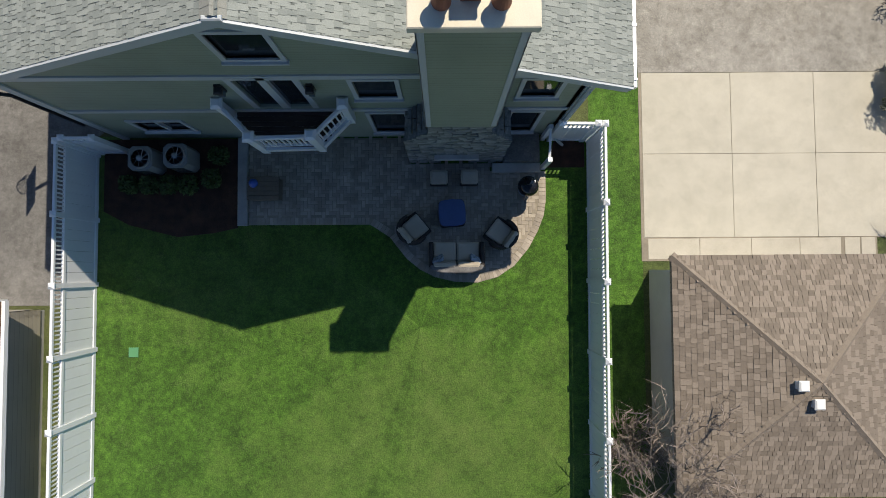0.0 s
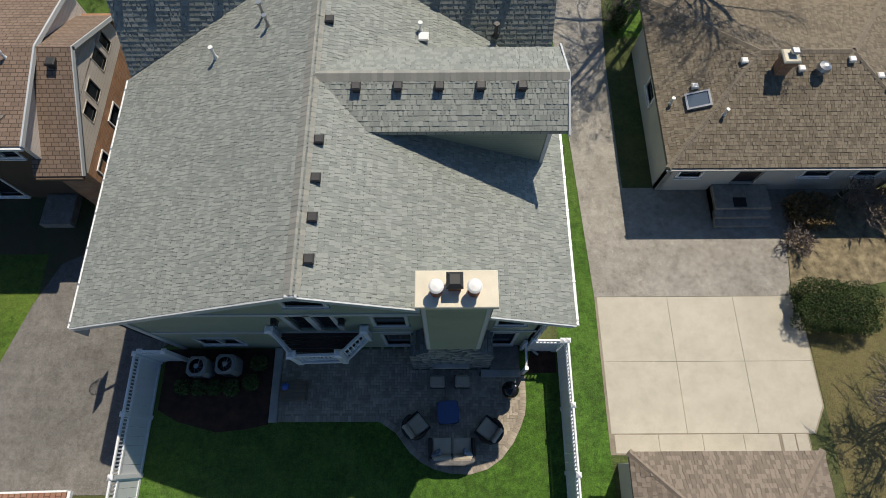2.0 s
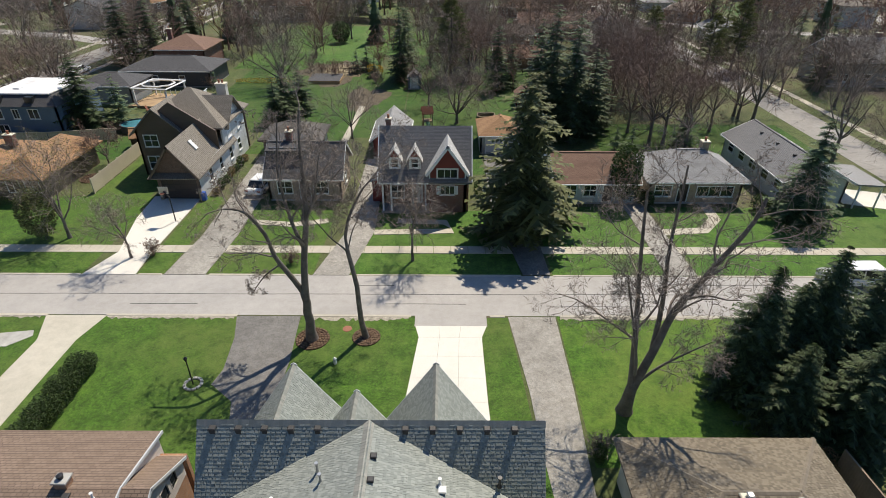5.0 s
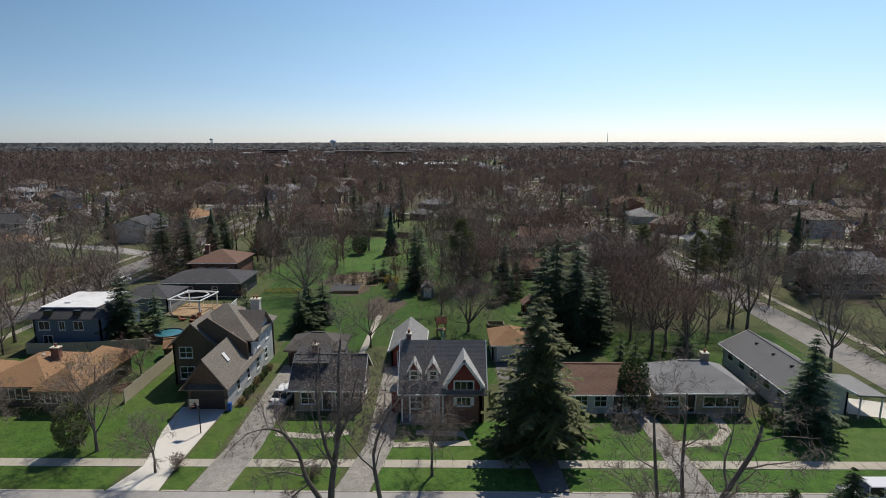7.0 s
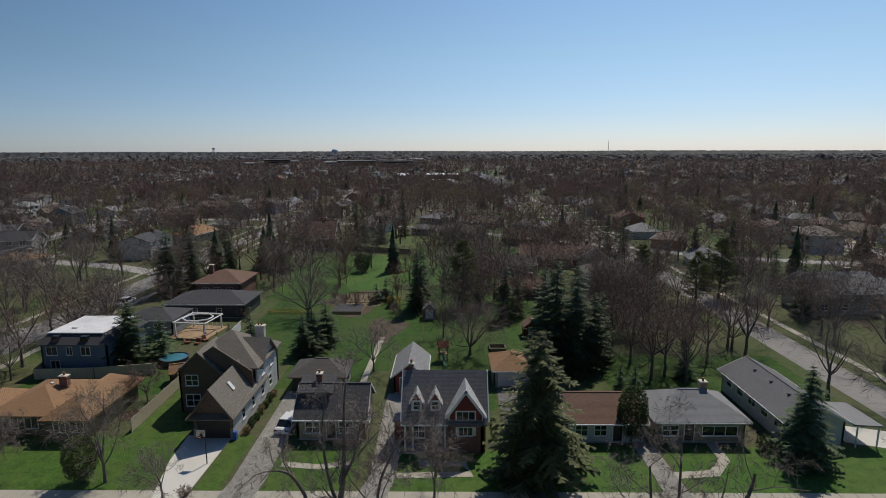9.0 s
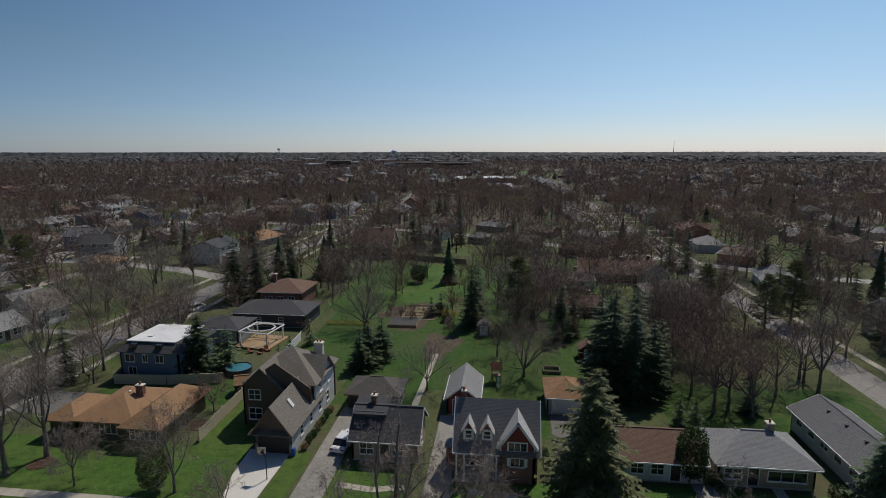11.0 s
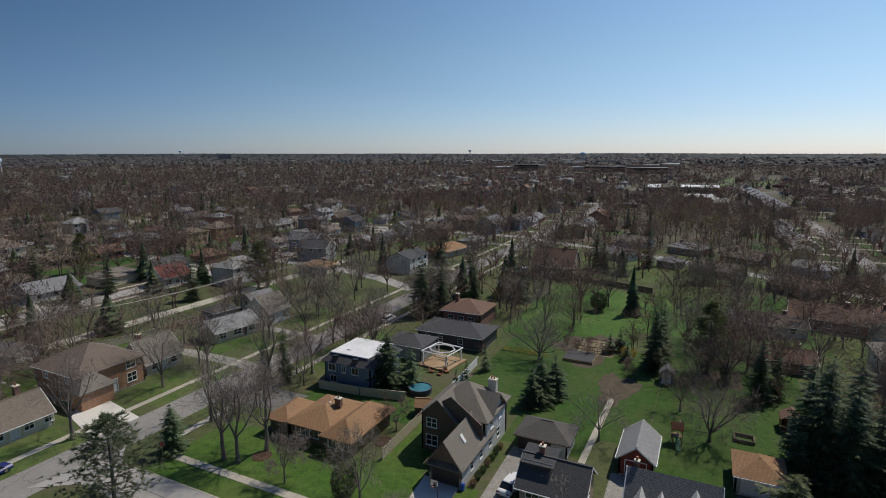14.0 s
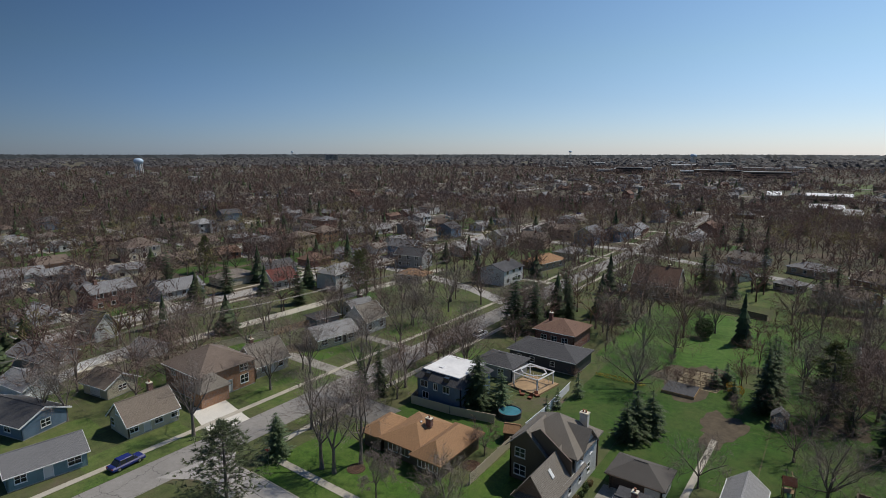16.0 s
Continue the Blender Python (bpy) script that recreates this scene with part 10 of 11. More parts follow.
def off_slant(x, y):
    """Distance to the slanting street."""
    best = 99.0
    for (xa, ya), (xb, yb) in (((-70, 238), (-11, 214.5)), ((-11, 214.5), (52, 171)), ((54, 169), (130, 138)), ((-76, 133), (-148, 150))):
        f = max(0.0, min(1.0, ((x - xa) * (xb - xa) + (y - ya) * (yb - ya)) / ((xb - xa) ** 2 + (yb - ya) ** 2)))
        best = min(best, math.hypot(x - xa - (xb - xa) * f, y - ya - (yb - ya) * f))
    return best


# open ground round a school, its playing fields and a row of town houses
OPEN = [(-58, 570, -44, 646), (-29, 572, 9, 642), (-20, 452, 4, 500), (0, 408, 14, 464), (28, 380, 49, 592), (10, 640, 33, 780), (45, 735, 88, 892), (-25, 840, 42, 960), (-42, 530, -24, 622)]


def in_open(x, y):
    return any(x0 < x < x1 and y0 < y < y1 for x0, y0, x1, y1 in OPEN)


def clear(x, y, r=9.0):
    if in_open(x, y):
        return False
    if -112 < x < 60 and y < 122:
        return False
    for s in Y_STREETS:
        if abs(x - s) < r:
            return False
    for s in X_STREETS:
        if abs(y - s) < r and (s != 241 or x < -75):
            return False
    return off_slant(x, y) > r


def seen(x, y, margin=4):
    a = math.degrees(math.atan2(-x, y + 3))
    return -42 - margin < a < 78 + margin


n_house = 0
drives = []
lawns = []
for s in Y_STREETS:
    for side in (-1, 1):
        y = -30.0
        while y < 940:
            y += rng.uniform(16, 21)
            x = s + side * rng.uniform(15, 19)
            d = math.hypot(x, y)
            if not seen(x, y) or not clear(x, y, 12) or (-62 < x < 40 and 100 < y < 235) or (-146 < x < -98 and y < 118) or (40 < x < 104 and y < 186) or any(abs(x - a) < 15 and abs(y - b) < 14 for a, b in houses):
                continue
            if d > 330 and rng.random() < 0.74:
                continue
            houses.append((x, y))
            far_house(rng, (x, y, 0), 90 * side + rng.uniform(-3, 3), STYLES, 0 if d < 190 else 1 if d < 330 else 2)
            n_house += 1
            dy = rng.choice((-1, 1)) * 7.2
            drives.append(rect(min(s + side * 3, x + side * 6), y + dy - 1.5, max(s + side * 3, x + side * 6), y + dy + 1.5))
            if d < 480 and rng.random() < 0.9:
                lawns.append(rect(min(s + side * 6.7, x - side * 7), y - 8, max(s + side * 6.7, x - side * 7), y + 8))
            if rng.random() < 0.55:
                lawns.append(rect(min(x + side * 7, x + side * 20), y - 8, max(x + side * 7, x + side * 20), y + 8))
for s in X_STREETS:
    for side in (-1, 1):
        x = -420.0
        while x < 330:
            x += rng.uniform(17, 22)
            y = s + side * rng.uniform(15, 18)
            if not seen(x, y) or not clear(x, y, 12) or (-66 < x < 70 and y < 262) or any(abs(x - a) < 15 and abs(y - b) < 15 for a, b in houses):
                continue
            houses.append((x, y))
            far_house(rng, (x, y, 0), (0 if side > 0 else 180) + rng.uniform(-3, 3), STYLES, 0 if y < 190 else 1 if math.hypot(x, y) < 330 else 2)
            n_house += 1
flat("driveway_far", drives, "concrete_slab", -0.1, 0.02, "pale concrete driveways of the wider suburb", "stuff", "driveway")
flat("lawn_far", lawns, "turf_garden", -0.1, 0.012, "green lawns among the farther houses", "stuff", "lawn")
for mt_, mb in FAR_WALLS.items():
    mb.m = None
    tagged(single("house_walls_far", mb, mt_, "pale and brick walls of houses far off", "houses"), kind="stuff")
for mt_, mb in FAR_ROOFS.items():
    mb.m = None
    tagged(single("house_roofs_far", mb, mt_, "shingled roofs of houses far off", "houses"), kind="stuff")
for k in range(24):
    s = rng.choice(Y_STREETS)
    y = rng.uniform(110, 420)
    if seen(s, y):
        car((s + rng.choice((-1, 1)) * rng.choice((2.2, 9.5)), y, 0.03), rng.choice((90, -90)), rng.choice(("car_white", "car_silver", "car_silver", "car_blue", "car_red", "car_white")), "car parked along a suburban street", rng.random() < 0.5)

# crowns of the farther woods and gardens, too many to count


def crown_form(rng, lobes, twigs, w):
    """A leafless tree of unit height and spread: trunk, limbs to the lobes of its crown, and twigs all through them."""
    v, f = [], []

    def sliver(p, q, wd):
        side = Vector((rng.gauss(0, 1), rng.gauss(0, 1), rng.gauss(0, 0.5))).normalized() * wd
        i = len(v)
        v.extend((p - side, p + side, q))
        f.append((i, i + 1, i + 2))

    fork = rng.uniform(0.16, 0.26)
    for k in range(3):
        i = len(v)
        a, b = k * 2.094, (k + 1) * 2.094
        v.extend((Vector((0.045 * math.cos(a), 0.045 * math.sin(a), 0)), Vector((0.045 * math.cos(b), 0.045 * math.sin(b), 0)), Vector((0, 0, fork * 2.4))))
        f.append((i, i + 1, i + 2))
    mids = []
    for k in range(lobes):
        a, u, g = 6.283 * (k + rng.random()) / lobes * 2.4, rng.uniform(-0.55, 0.9), rng.uniform(0.45, 0.78)
        c = math.sqrt(1 - u * u)
        p = Vector((math.cos(a) * c * g, math.sin(a) * c * g, 0.6 + u * 0.32 * g))
        mids.append(p)
        sliver(Vector((0, 0, fork * rng.uniform(0.8, 1.8))), p, 0.02)
    for k in range(twigs):
        p = mids[k % lobes]
        d = Vector((p.x * 0.9, p.y * 0.9, (p.z - 0.45) * 1.2)) + Vector((rng.gauss(0, 0.55), rng.gauss(0, 0.55), rng.gauss(0.15, 0.45)))
        d.normalize()
        q = p + Vector((rng.gauss(0, 0.11), rng.gauss(0, 0.11), rng.gauss(0, 0.06)))
        ln = rng.uniform(0.16, 0.36)
        sliver(q, q + Vector((d.x * ln, d.y * ln, d.z * ln * 0.55)), w * rng.uniform(0.5, 1.3) * 0.5)
    return np.array([tuple(p) for p in v]), np.array(f)


class Grove:
    """Many trees joined into one mesh, each a turned and scaled form."""

    def __init__(self):
        self.v, self.f, self.n = [], [], 0

    def add(self, form, x, y, h, r, turn):
        c, s_ = math.cos(turn) * r, math.sin(turn) * r
        v, f = form
        self.v.append(np.stack([v[:, 0] * c - v[:, 1] * s_ + x, v[:, 0] * s_ + v[:, 1] * c + y, v[:, 2] * h], 1))
        self.f.append(f + self.n)
        self.n += len(v)

    def mesh(self, name, mat, smooth=False, uv=True):
        v, f = np.concatenate(self.v).astype(np.float32), np.concatenate(self.f).astype(np.int32)
        me = bpy.data.meshes.new(name)
        me.vertices.add(len(v))
        me.vertices.foreach_set("co", v.ravel())
        me.loops.add(f.size)
        me.loops.foreach_set("vertex_index", f.ravel())
        me.polygons.add(len(f))
        me.polygons.foreach_set("loop_start", np.arange(0, f.size, 3, dtype=np.int32))
        me.update(calc_edges=True)
        me.materials.append(MATS[mat])
        return me


def far_fir(mb, rng, x, y, h, r, n):
    for l in range(n):
        f = l / n
        rr = r * (1 - f) * rng.uniform(0.85, 1.15) + 0.15
        z0, z1 = h * (0.06 + 0.9 * f), h * (0.06 + 0.9 * f) + h / n * 1.7
        i = mb.pts([(x + rr * rng.uniform(0.7, 1.2) * math.cos(a), y + rr * rng.uniform(0.7, 1.2) * math.sin(a), z0 - rng.uniform(0, 0.25) * h / n) for a in [k * 0.8976 + rng.uniform(-0.3, 0.3) for k in range(7)]] + [(x, y, z1)])
        for k in range(7):
            mb.f.append((i + k, i + (k + 1) % 7, i + 7))


near_wood, near_wood_red, mid_wood, mid_wood_red, budding = Grove(), Grove(), Grove(), Grove(), Grove()
firs = MB()
NEAR_FORMS = [crown_form(rng, 13, 140, 0.025) for _ in range(9)]
MID_FORMS = [crown_form(rng, 9, 70, 0.075) for _ in range(7)]
FAR_FORMS = [crown_form(rng, 6, 26, 0.15) for _ in range(5)]


def free_of_houses(x, y, r=6.5):
    return all(abs(x - a) > r or abs(y - b) > r for a, b in houses)


count = 0
while count < 2200:
    d = 95 + (430 - 95) * rng.random() ** 0.6
    a = radians(rng.uniform(-44, 80))
    x, y = -math.sin(a) * d, math.cos(a) * d - 3
    if not clear(x, y, 5.0) or not free_of_houses(x, y, 5.4):
        continue
    if -40 < x < 8 and 90 < y < 168 and rng.random() < 0.94:
        continue
    count += 1
    if rng.random() < 0.075:
        far_fir(firs, rng, x, y, rng.uniform(7, 13), rng.uniform(2.4, 3.8), 9)
    else:
        rng.choice((near_wood, near_wood, near_wood, near_wood, near_wood, near_wood, near_wood_red, near_wood_red, near_wood_red, near_wood_red, near_wood_red, near_wood_red, near_wood_red, budding)).add(rng.choice(NEAR_FORMS), x, y, rng.uniform(9.5, 16), rng.uniform(4.8, 8.0), rng.random() * 6.28)
# young trees and tall shrubs along the garden boundaries
for x0, ya, yb, n_ in ((-39, 108, 160, 9), (-25.5, 116, 132, 4), (-11, 106, 156, 14), (-4, 106, 150, 10), (6, 90, 150, 14), (13, 88, 120, 8)):
    for _ in range(n_):
        near_wood_red.add(rng.choice(NEAR_FORMS), x0 + rng.uniform(-2.2, 2.2), rng.uniform(ya, yb), rng.uniform(3.5, 9), rng.uniform(1.6, 3.4), rng.random() * 6.28)
count = 0
while count < 9600:
    d = 390 + 1310 * rng.random() ** 1.1
    a = radians(rng.uniform(-44, 80))
    x, y = -math.sin(a) * d, math.cos(a) * d - 3
    if in_open(x, y) or (d < 700 and not clear(x, y, 3.5)) or not free_of_houses(x, y, 4.5):
        continue
    count += 1
    if rng.random() < 0.05:
        far_fir(firs, rng, x, y, rng.uniform(7, 12), rng.uniform(2.6, 4.2), 5)
    else:
        (mid_wood if rng.random() < 0.6 else mid_wood_red).add(rng.choice(MID_FORMS if d < 900 else FAR_FORMS), x, y, rng.uniform(9, 14), rng.uniform(5.5, 8.5) * (1 if d < 900 else 1.25), rng.random() * 6.28)
for nm, mb, mt_, lab in (("bare_trees_far", near_wood, "far_twig", "leafless grey-brown trees among the houses"), ("bare_trees_far", near_wood_red, "far_twig_red", "leafless red-brown trees among the houses"),
                         ("bare_woods_distant", mid_wood, "mid_twig", "leafless grey-brown woods of the distance"), ("bare_woods_distant", mid_wood_red, "far_twig_red", "leafless red-brown woods of the distance"), ("budding_trees_far", budding, "far_bud", "trees misted with yellow-green buds among houses"), ("conifers_far", firs, "needle", "dark conifers among the bare trees")):
    tagged(single(nm, mb, mt_, lab, "trees", uv=False), kind="stuff")
canopy = MB()
count = 0
while count < 6000:
    d = 1600 + 3200 * rng.random() ** 1.1
    a = radians(rng.uniform(-46, 82))
    x, y = -math.sin(a) * d, math.cos(a) * d
    count += 1
    h, r = rng.uniform(7, 13), rng.uniform(6, 15) * (0.7 + d / 3500)
    i = canopy.pts([(x + r * rng.uniform(0.6, 1.1) * math.cos(k * 0.785), y + r * rng.uniform(0.6, 1.1) * math.sin(k * 0.785), h * rng.uniform(0.1, 0.5)) for k in range(8)] +
                   [(x + r * 0.5 * rng.uniform(0.5, 1.2) * math.cos(k * 1.57 + 0.4), y + r * 0.5 * rng.uniform(0.5, 1.2) * math.sin(k * 1.57 + 0.4), h * rng.uniform(0.75, 1.0)) for k in range(4)])
    for k in range(4):
        canopy.f += [(i + 2 * k, i + 2 * k + 1, i + 8 + k), (i + 2 * k + 1, i + (2 * k + 2) % 8, i + 8 + k), (i + (2 * k + 2) % 8, i + 8 + (k + 1) % 4, i + 8 + k)]
    canopy.f.append((i + 8, i + 9, i + 10, i + 11))
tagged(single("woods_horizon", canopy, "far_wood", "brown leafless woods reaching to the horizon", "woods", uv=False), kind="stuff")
# farthest woods, their bluish haze painted by the material
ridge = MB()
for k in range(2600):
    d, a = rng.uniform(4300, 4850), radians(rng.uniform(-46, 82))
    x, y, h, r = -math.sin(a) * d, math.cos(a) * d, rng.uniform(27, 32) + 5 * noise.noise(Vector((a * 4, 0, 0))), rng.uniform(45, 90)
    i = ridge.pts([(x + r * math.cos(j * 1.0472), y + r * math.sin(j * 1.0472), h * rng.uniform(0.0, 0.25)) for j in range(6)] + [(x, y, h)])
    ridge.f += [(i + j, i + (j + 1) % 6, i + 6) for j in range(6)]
tagged(single("woods_rise", ridge, "wood_haze", "dark woods on the rise of the horizon, tinted bluish for haze", "woods", uv=False), kind="stuff")
blocks = MB()
for k in range(80):
    d = 900 + 900 * rng.random()
    a = radians(rng.uniform(-44, 80))
    x, y = -math.sin(a) * d, math.cos(a) * d
    w, l, h = rng.uniform(8, 16), rng.uniform(8, 16), rng.uniform(5, 8)
    blocks.box(x - w / 2, y - l / 2, 0, x + w / 2, y + l / 2, h)
tagged(single("houses_distant", blocks, "stucco_grey", "pale walls and roofs of distant houses", "houses", uv=False), kind="stuff")


def at_bearing(deg, d):
    """A place d metres off, deg degrees left of straight ahead."""
    return -math.sin(radians(deg)) * d, math.cos(radians(deg)) * d


def water_tower(deg, d, h, r, label):
    x, y = at_bearing(deg, d)
    t = thing("water_tower", (x, y, 0), 0, label, "water tower")
    q = MB()
    for k in range(6):
        a = k * 1.0472
        q.tube([(r * 0.8 * math.cos(a), r * 0.8 * math.sin(a), 0), (r * 0.7 * math.cos(a), r * 0.7 * math.sin(a), h - r * 0.6)], [r * 0.07, r * 0.06], 5)
    part("legs_frame", q, "vent_white", t, world=False)
    q = MB()
    q.lathe(0, 0, [(r * 0.12, 0), (r * 0.12, h - r * 0.8), (r * 0.7, h - r * 0.6), (r, h - r * 0.25), (r, h + r * 0.1), (r * 0.75, h + r * 0.42), (r * 0.3, h + r * 0.58), (0.02, h + r * 0.6)], 20)
    part("tank", q, "tank_blue", t, world=False, smooth=True)
    return t


def block(deg, d, w, l, h, mat, label, name="office_block"):
    x, y = at_bearing(deg, d)
    t = thing(name, (x, y, 0), deg, label, "building", "large buildings of the distance")
    q = MB()
    q.box(-w / 2, -l / 2, 0, w / 2, l / 2, h)
    part("wall", q, mat, t, world=False)
    q = MB()
    q.chamfer(-w / 2 - 0.3, -l / 2 - 0.3, h, w / 2 + 0.3, l / 2 + 0.3, h + 0.6, 0.1)
    part("roof", q, "membrane" if int(w) % 3 == 0 else "stucco_grey", t, world=False)
    for lv in range(max(1, int(h / 3.4))):
        q = MB()
        q.box(-w / 2 + 1, -l / 2 - 0.12, lv * 3.4 + 1.2, w / 2 - 1, -l / 2 - 0.02, lv * 3.4 + 2.6)
        part("window_band", q, "glass", t, world=False)
    return t


water_tower(64.9, 1250, 27, 9, "pale blue domed water tower above bare woods")
water_tower(11.7, 2300, 33, 12, "white domed water tower beyond the shops")
water_tower(23.1, 4200, 52, 11, "white water tower on the horizon")
water_tower(51.2, 4400, 50, 10, "small white water tower on the horizon")
block(47.4, 2900, 60, 18, 32, "stucco_grey", "grey multi-storey block above the far woods")
brng2 = random.Random(55)
for k in range(34):
    block(brng2.uniform(2, 28), brng2.uniform(1250, 2700), brng2.uniform(20, 55), brng2.uniform(20, 40), brng2.uniform(6, 9.5), brng2.choice(("stucco_white", "stucco_grey", "stucco_white", "brick_tan")), "low commercial building with a flat white roof", "commercial_building")
for deg, d, w, l, h, mt_, lab in ((5.6, 1090, 70, 24, 11, "brick_brown", "long dark flat-roofed building beyond the woods"), (9.6, 1170, 80, 24, 11, "brick_brown", "long dark flat-roofed building beyond the woods"), (17.4, 1187, 52, 22, 14, "brick_brown", "dark four-storey block beyond the woods"),
                                 (9.1, 1998, 50, 40, 12, "stucco_white", "white hall with a broad pale roof"), (12.2, 1180, 24, 20, 9, "stucco_white", "low white building beyond the woods"), (36.1, 2331, 62, 30, 12, "stucco_white", "long white building far among bare woods"),
                                 (0.85, 610, 36, 40, 5, "brick_tan", "flat white-roofed school wing beside green fields"), (0.95, 476, 21, 36, 5, "brick_tan", "flat white-roofed school wing beside green fields"), (-0.9, 436, 11, 44, 5, "brick_tan", "narrow flat-roofed school wing"), (4.9, 604, 12, 60, 5, "brick_tan", "pale flat-roofed hall at the end of a street")):
    block(deg, d, w, l, h, mt_, lab, "flat_roofed_building")
for k in range(8):
    house("pale-roofed town house in a long row", (42.6 - 1.2 * k, 392 + 26 * k, 0), 23, 10, 5.0, 7.2, "roof_far_grey", "brick_tan", turn=90, wins=[(sd, u, z_, 1.6, 1.2) for sd in "fb" for u in (-7, 0, 7) for z_ in (0.9, 3.4)])
flat("playing_field", [rect(-42, 530, -24.5, 622), rect(10, 652, 33, 780), rect(45, 735, 88, 892), rect(-25, 840, 42, 955)], "turf_dull", -0.1, 0.05, "wide mown green playing fields", category="lawn")
mast = thing("lattice_mast", (*at_bearing(-15.9, 3600), 0), 0, "thin radio mast on the horizon", "mast")
q = MB()
q.tube([(0, 0, 0), (0, 0, 95)], [3.2, 0.8], 4)
part("mast_body", q, "metal_grey", mast, world=False)
# ---- small pieces: shingles and pavers ----
def shingles(parent, origin, along, up, length, run, keep, mats, budget, near, seed, tab=(0.08, 0.17), row=0.132, lifts=(0.010, 0.012, 0.020)):
    """Courses of shingle tabs on a slope. The tabs in the stretch told by near are parts; the rest is joined."""
    rg = random.Random(seed)
    o, a, u = Vector(origin), Vector(along).normalized(), Vector(up).normalized()
    n = a.cross(u).normalized()
    if n.z < 0:
        n = -n
    rest = MB()
    tabs = []
    meshes = {}
    for j in range(int(run / row)):
        v = j * row
        x = -rg.uniform(0, 0.3)
        while x < length:
            w = rg.uniform(*tab)
            x0, x1 = max(x, 0.0), min(x + w - rg.choice((0.006, 0.02, 0.04) if mats[0] == "shingle_tab" else (0.006, 0.010)), length)
            x += w
            k0, k1 = keep(x0, v), keep(x1, v)
            top_cut = None
            if not (k0 or k1):
                continue
            if not (k0 and k1):
                lo, hi = (x0, x1) if k0 else (x1, x0)
                for _ in range(7):
                    mid = (lo + hi) / 2
                    lo, hi = (mid, hi) if keep(mid, v) else (lo, mid)
                x0, x1 = (x0, lo) if k0 else (lo, x1)
                near_, far_ = (x0, x1 + 0.35) if k0 else (x1, x0 - 0.35)
                for _ in range(8):
                    mid = (near_ + far_) / 2
                    near_, far_ = (mid, far_) if keep(mid, v + row) else (near_, mid)
                top_cut = (x0, near_) if k0 else (near_, x1)
            if x1 - x0 < 0.02:
                continue
            lift = rg.choice(lifts)
            tabs.append((x0, x1, v, lift, *(top_cut or (x0, x1))))
    chosen = [t for t in tabs if near((t[0] + t[1]) / 2, t[2])][:budget]
    picked = set(chosen)
    for t in tabs:
        x0, x1, v, lift, t0, t1 = t
        p = o + a * x0 + u * v
        w = x1 - x0
        ln = min(row * 1.25, run - v)
        q = [(0, 0, 0), (w, 0, 0), (t1 - x0, ln, 0), (t0 - x0, ln, 0), (0, 0, lift), (w, 0, lift), (t1 - x0, ln, 0.003), (t0 - x0, ln, 0.003)]
        f = [(4, 5, 6, 7), (0, 1, 5, 4), (1, 2, 6, 5), (3, 0, 4, 7)]
        if t in picked and (t0, t1) == (x0, x1):
            key = (round(w / 0.02), lift)
            if key not in meshes:
                me = bpy.data.meshes.new("shingle")
                me.from_pydata(q, [], f)
                me.materials.append(MATS[mats[0]])
                meshes[key] = me
            ob = new("shingle", meshes[key])
            ob.parent = parent
            ob.matrix_parent_inverse = world_of(parent).inverted()
            m = Matrix((a, u, n)).transposed().to_4x4()
            m.translation = p
            ob.matrix_basis = m
        else:
            i = rest.pts([p + a * c[0] + u * c[1] + n * c[2] for c in q])
            rest.f += [tuple(i + k for k in g) for g in f]
    if rest.f:
        part("shingle_field", rest, mats[1], parent, uv=False, kind="stuff")


MAIN_TABS, GAR_TABS = ("shingle_tab", "shingle_field"), ("garage_tab", "garage_field")
slope_len = math.hypot(EX1 - RX, RZ - EZ)


def left_keep(x, v):
    return x < (FY - RAKE) - FRUN * (1 - v / slope_len)


def right_keep(x, v):
    xr = EX1 - v / slope_len * (EX1 - RX)
    y = RAKE + x
    zr = roof_z(xr)
    half = 1.30 * (DZ - zr) / (DZ - DE)
    under = zr > DE and abs(y - DY) < half - 0.04
    wall_in = abs(y - DY) < 1.02 and xr < 3.6 and zr <= DE
    return left_keep(x, v) and not under and not wall_in and not (CY0 < y < CY1 and CX0 - 0.02 < xr < CX1 + 0.02)


up_l, up_r = Vector((RX - EX0, 0, RZ - EZ)), Vector((RX - EX1, 0, RZ - EZ))
shingles(main_roof, (EX0, RAKE, EZ), (0, 1, 0), up_l, FY - RAKE, slope_len, left_keep, MAIN_TABS, 150, lambda x, v: x < 0.6, 1, tab=(0.075, 0.145), lifts=(0.007, 0.009, 0.014))
shingles(main_roof, (EX1, RAKE, EZ), (0, 1, 0), up_r, FY - RAKE, slope_len, right_keep, MAIN_TABS, 150, lambda x, v: x < 0.6, 2, tab=(0.075, 0.145), lifts=(0.007, 0.009, 0.014))
fl = math.hypot(FRUN, RZ - EZ)


def front_keep(x, v):
    xx = EX0 + 0.1 + x
    return EZ + v / fl * (RZ - EZ) > roof_z(xx) - 0.05 or xx < EX0 + 0.2


shingles(front_roof, (EX0 + 0.1, FY - FRUN, EZ), (1, 0, 0), (0, FRUN, RZ - EZ), EX1 - EX0 - 0.25, fl, front_keep, MAIN_TABS, 0, lambda x, v: False, 3, tab=(0.10, 0.22), row=0.142, lifts=(0.016, 0.018, 0.023))
dl = math.hypot(1.30, DZ - DE)
for s in (-1, 1):
    def dorm_keep(x, v):
        return RX + x > RX + (1 - v / dl) * (RZ - DE) / SLOPE
    shingles(dormer_roof, (RX, DY + s * 1.30, DE), (1, 0, 0), (0, -s * 1.30, DZ - DE), 3.98 - RX, dl, dorm_keep, MAIN_TABS, 0, lambda x, v: False, 5 + s)
# ridge caps
caps = MB()
cr_ = random.Random(4)


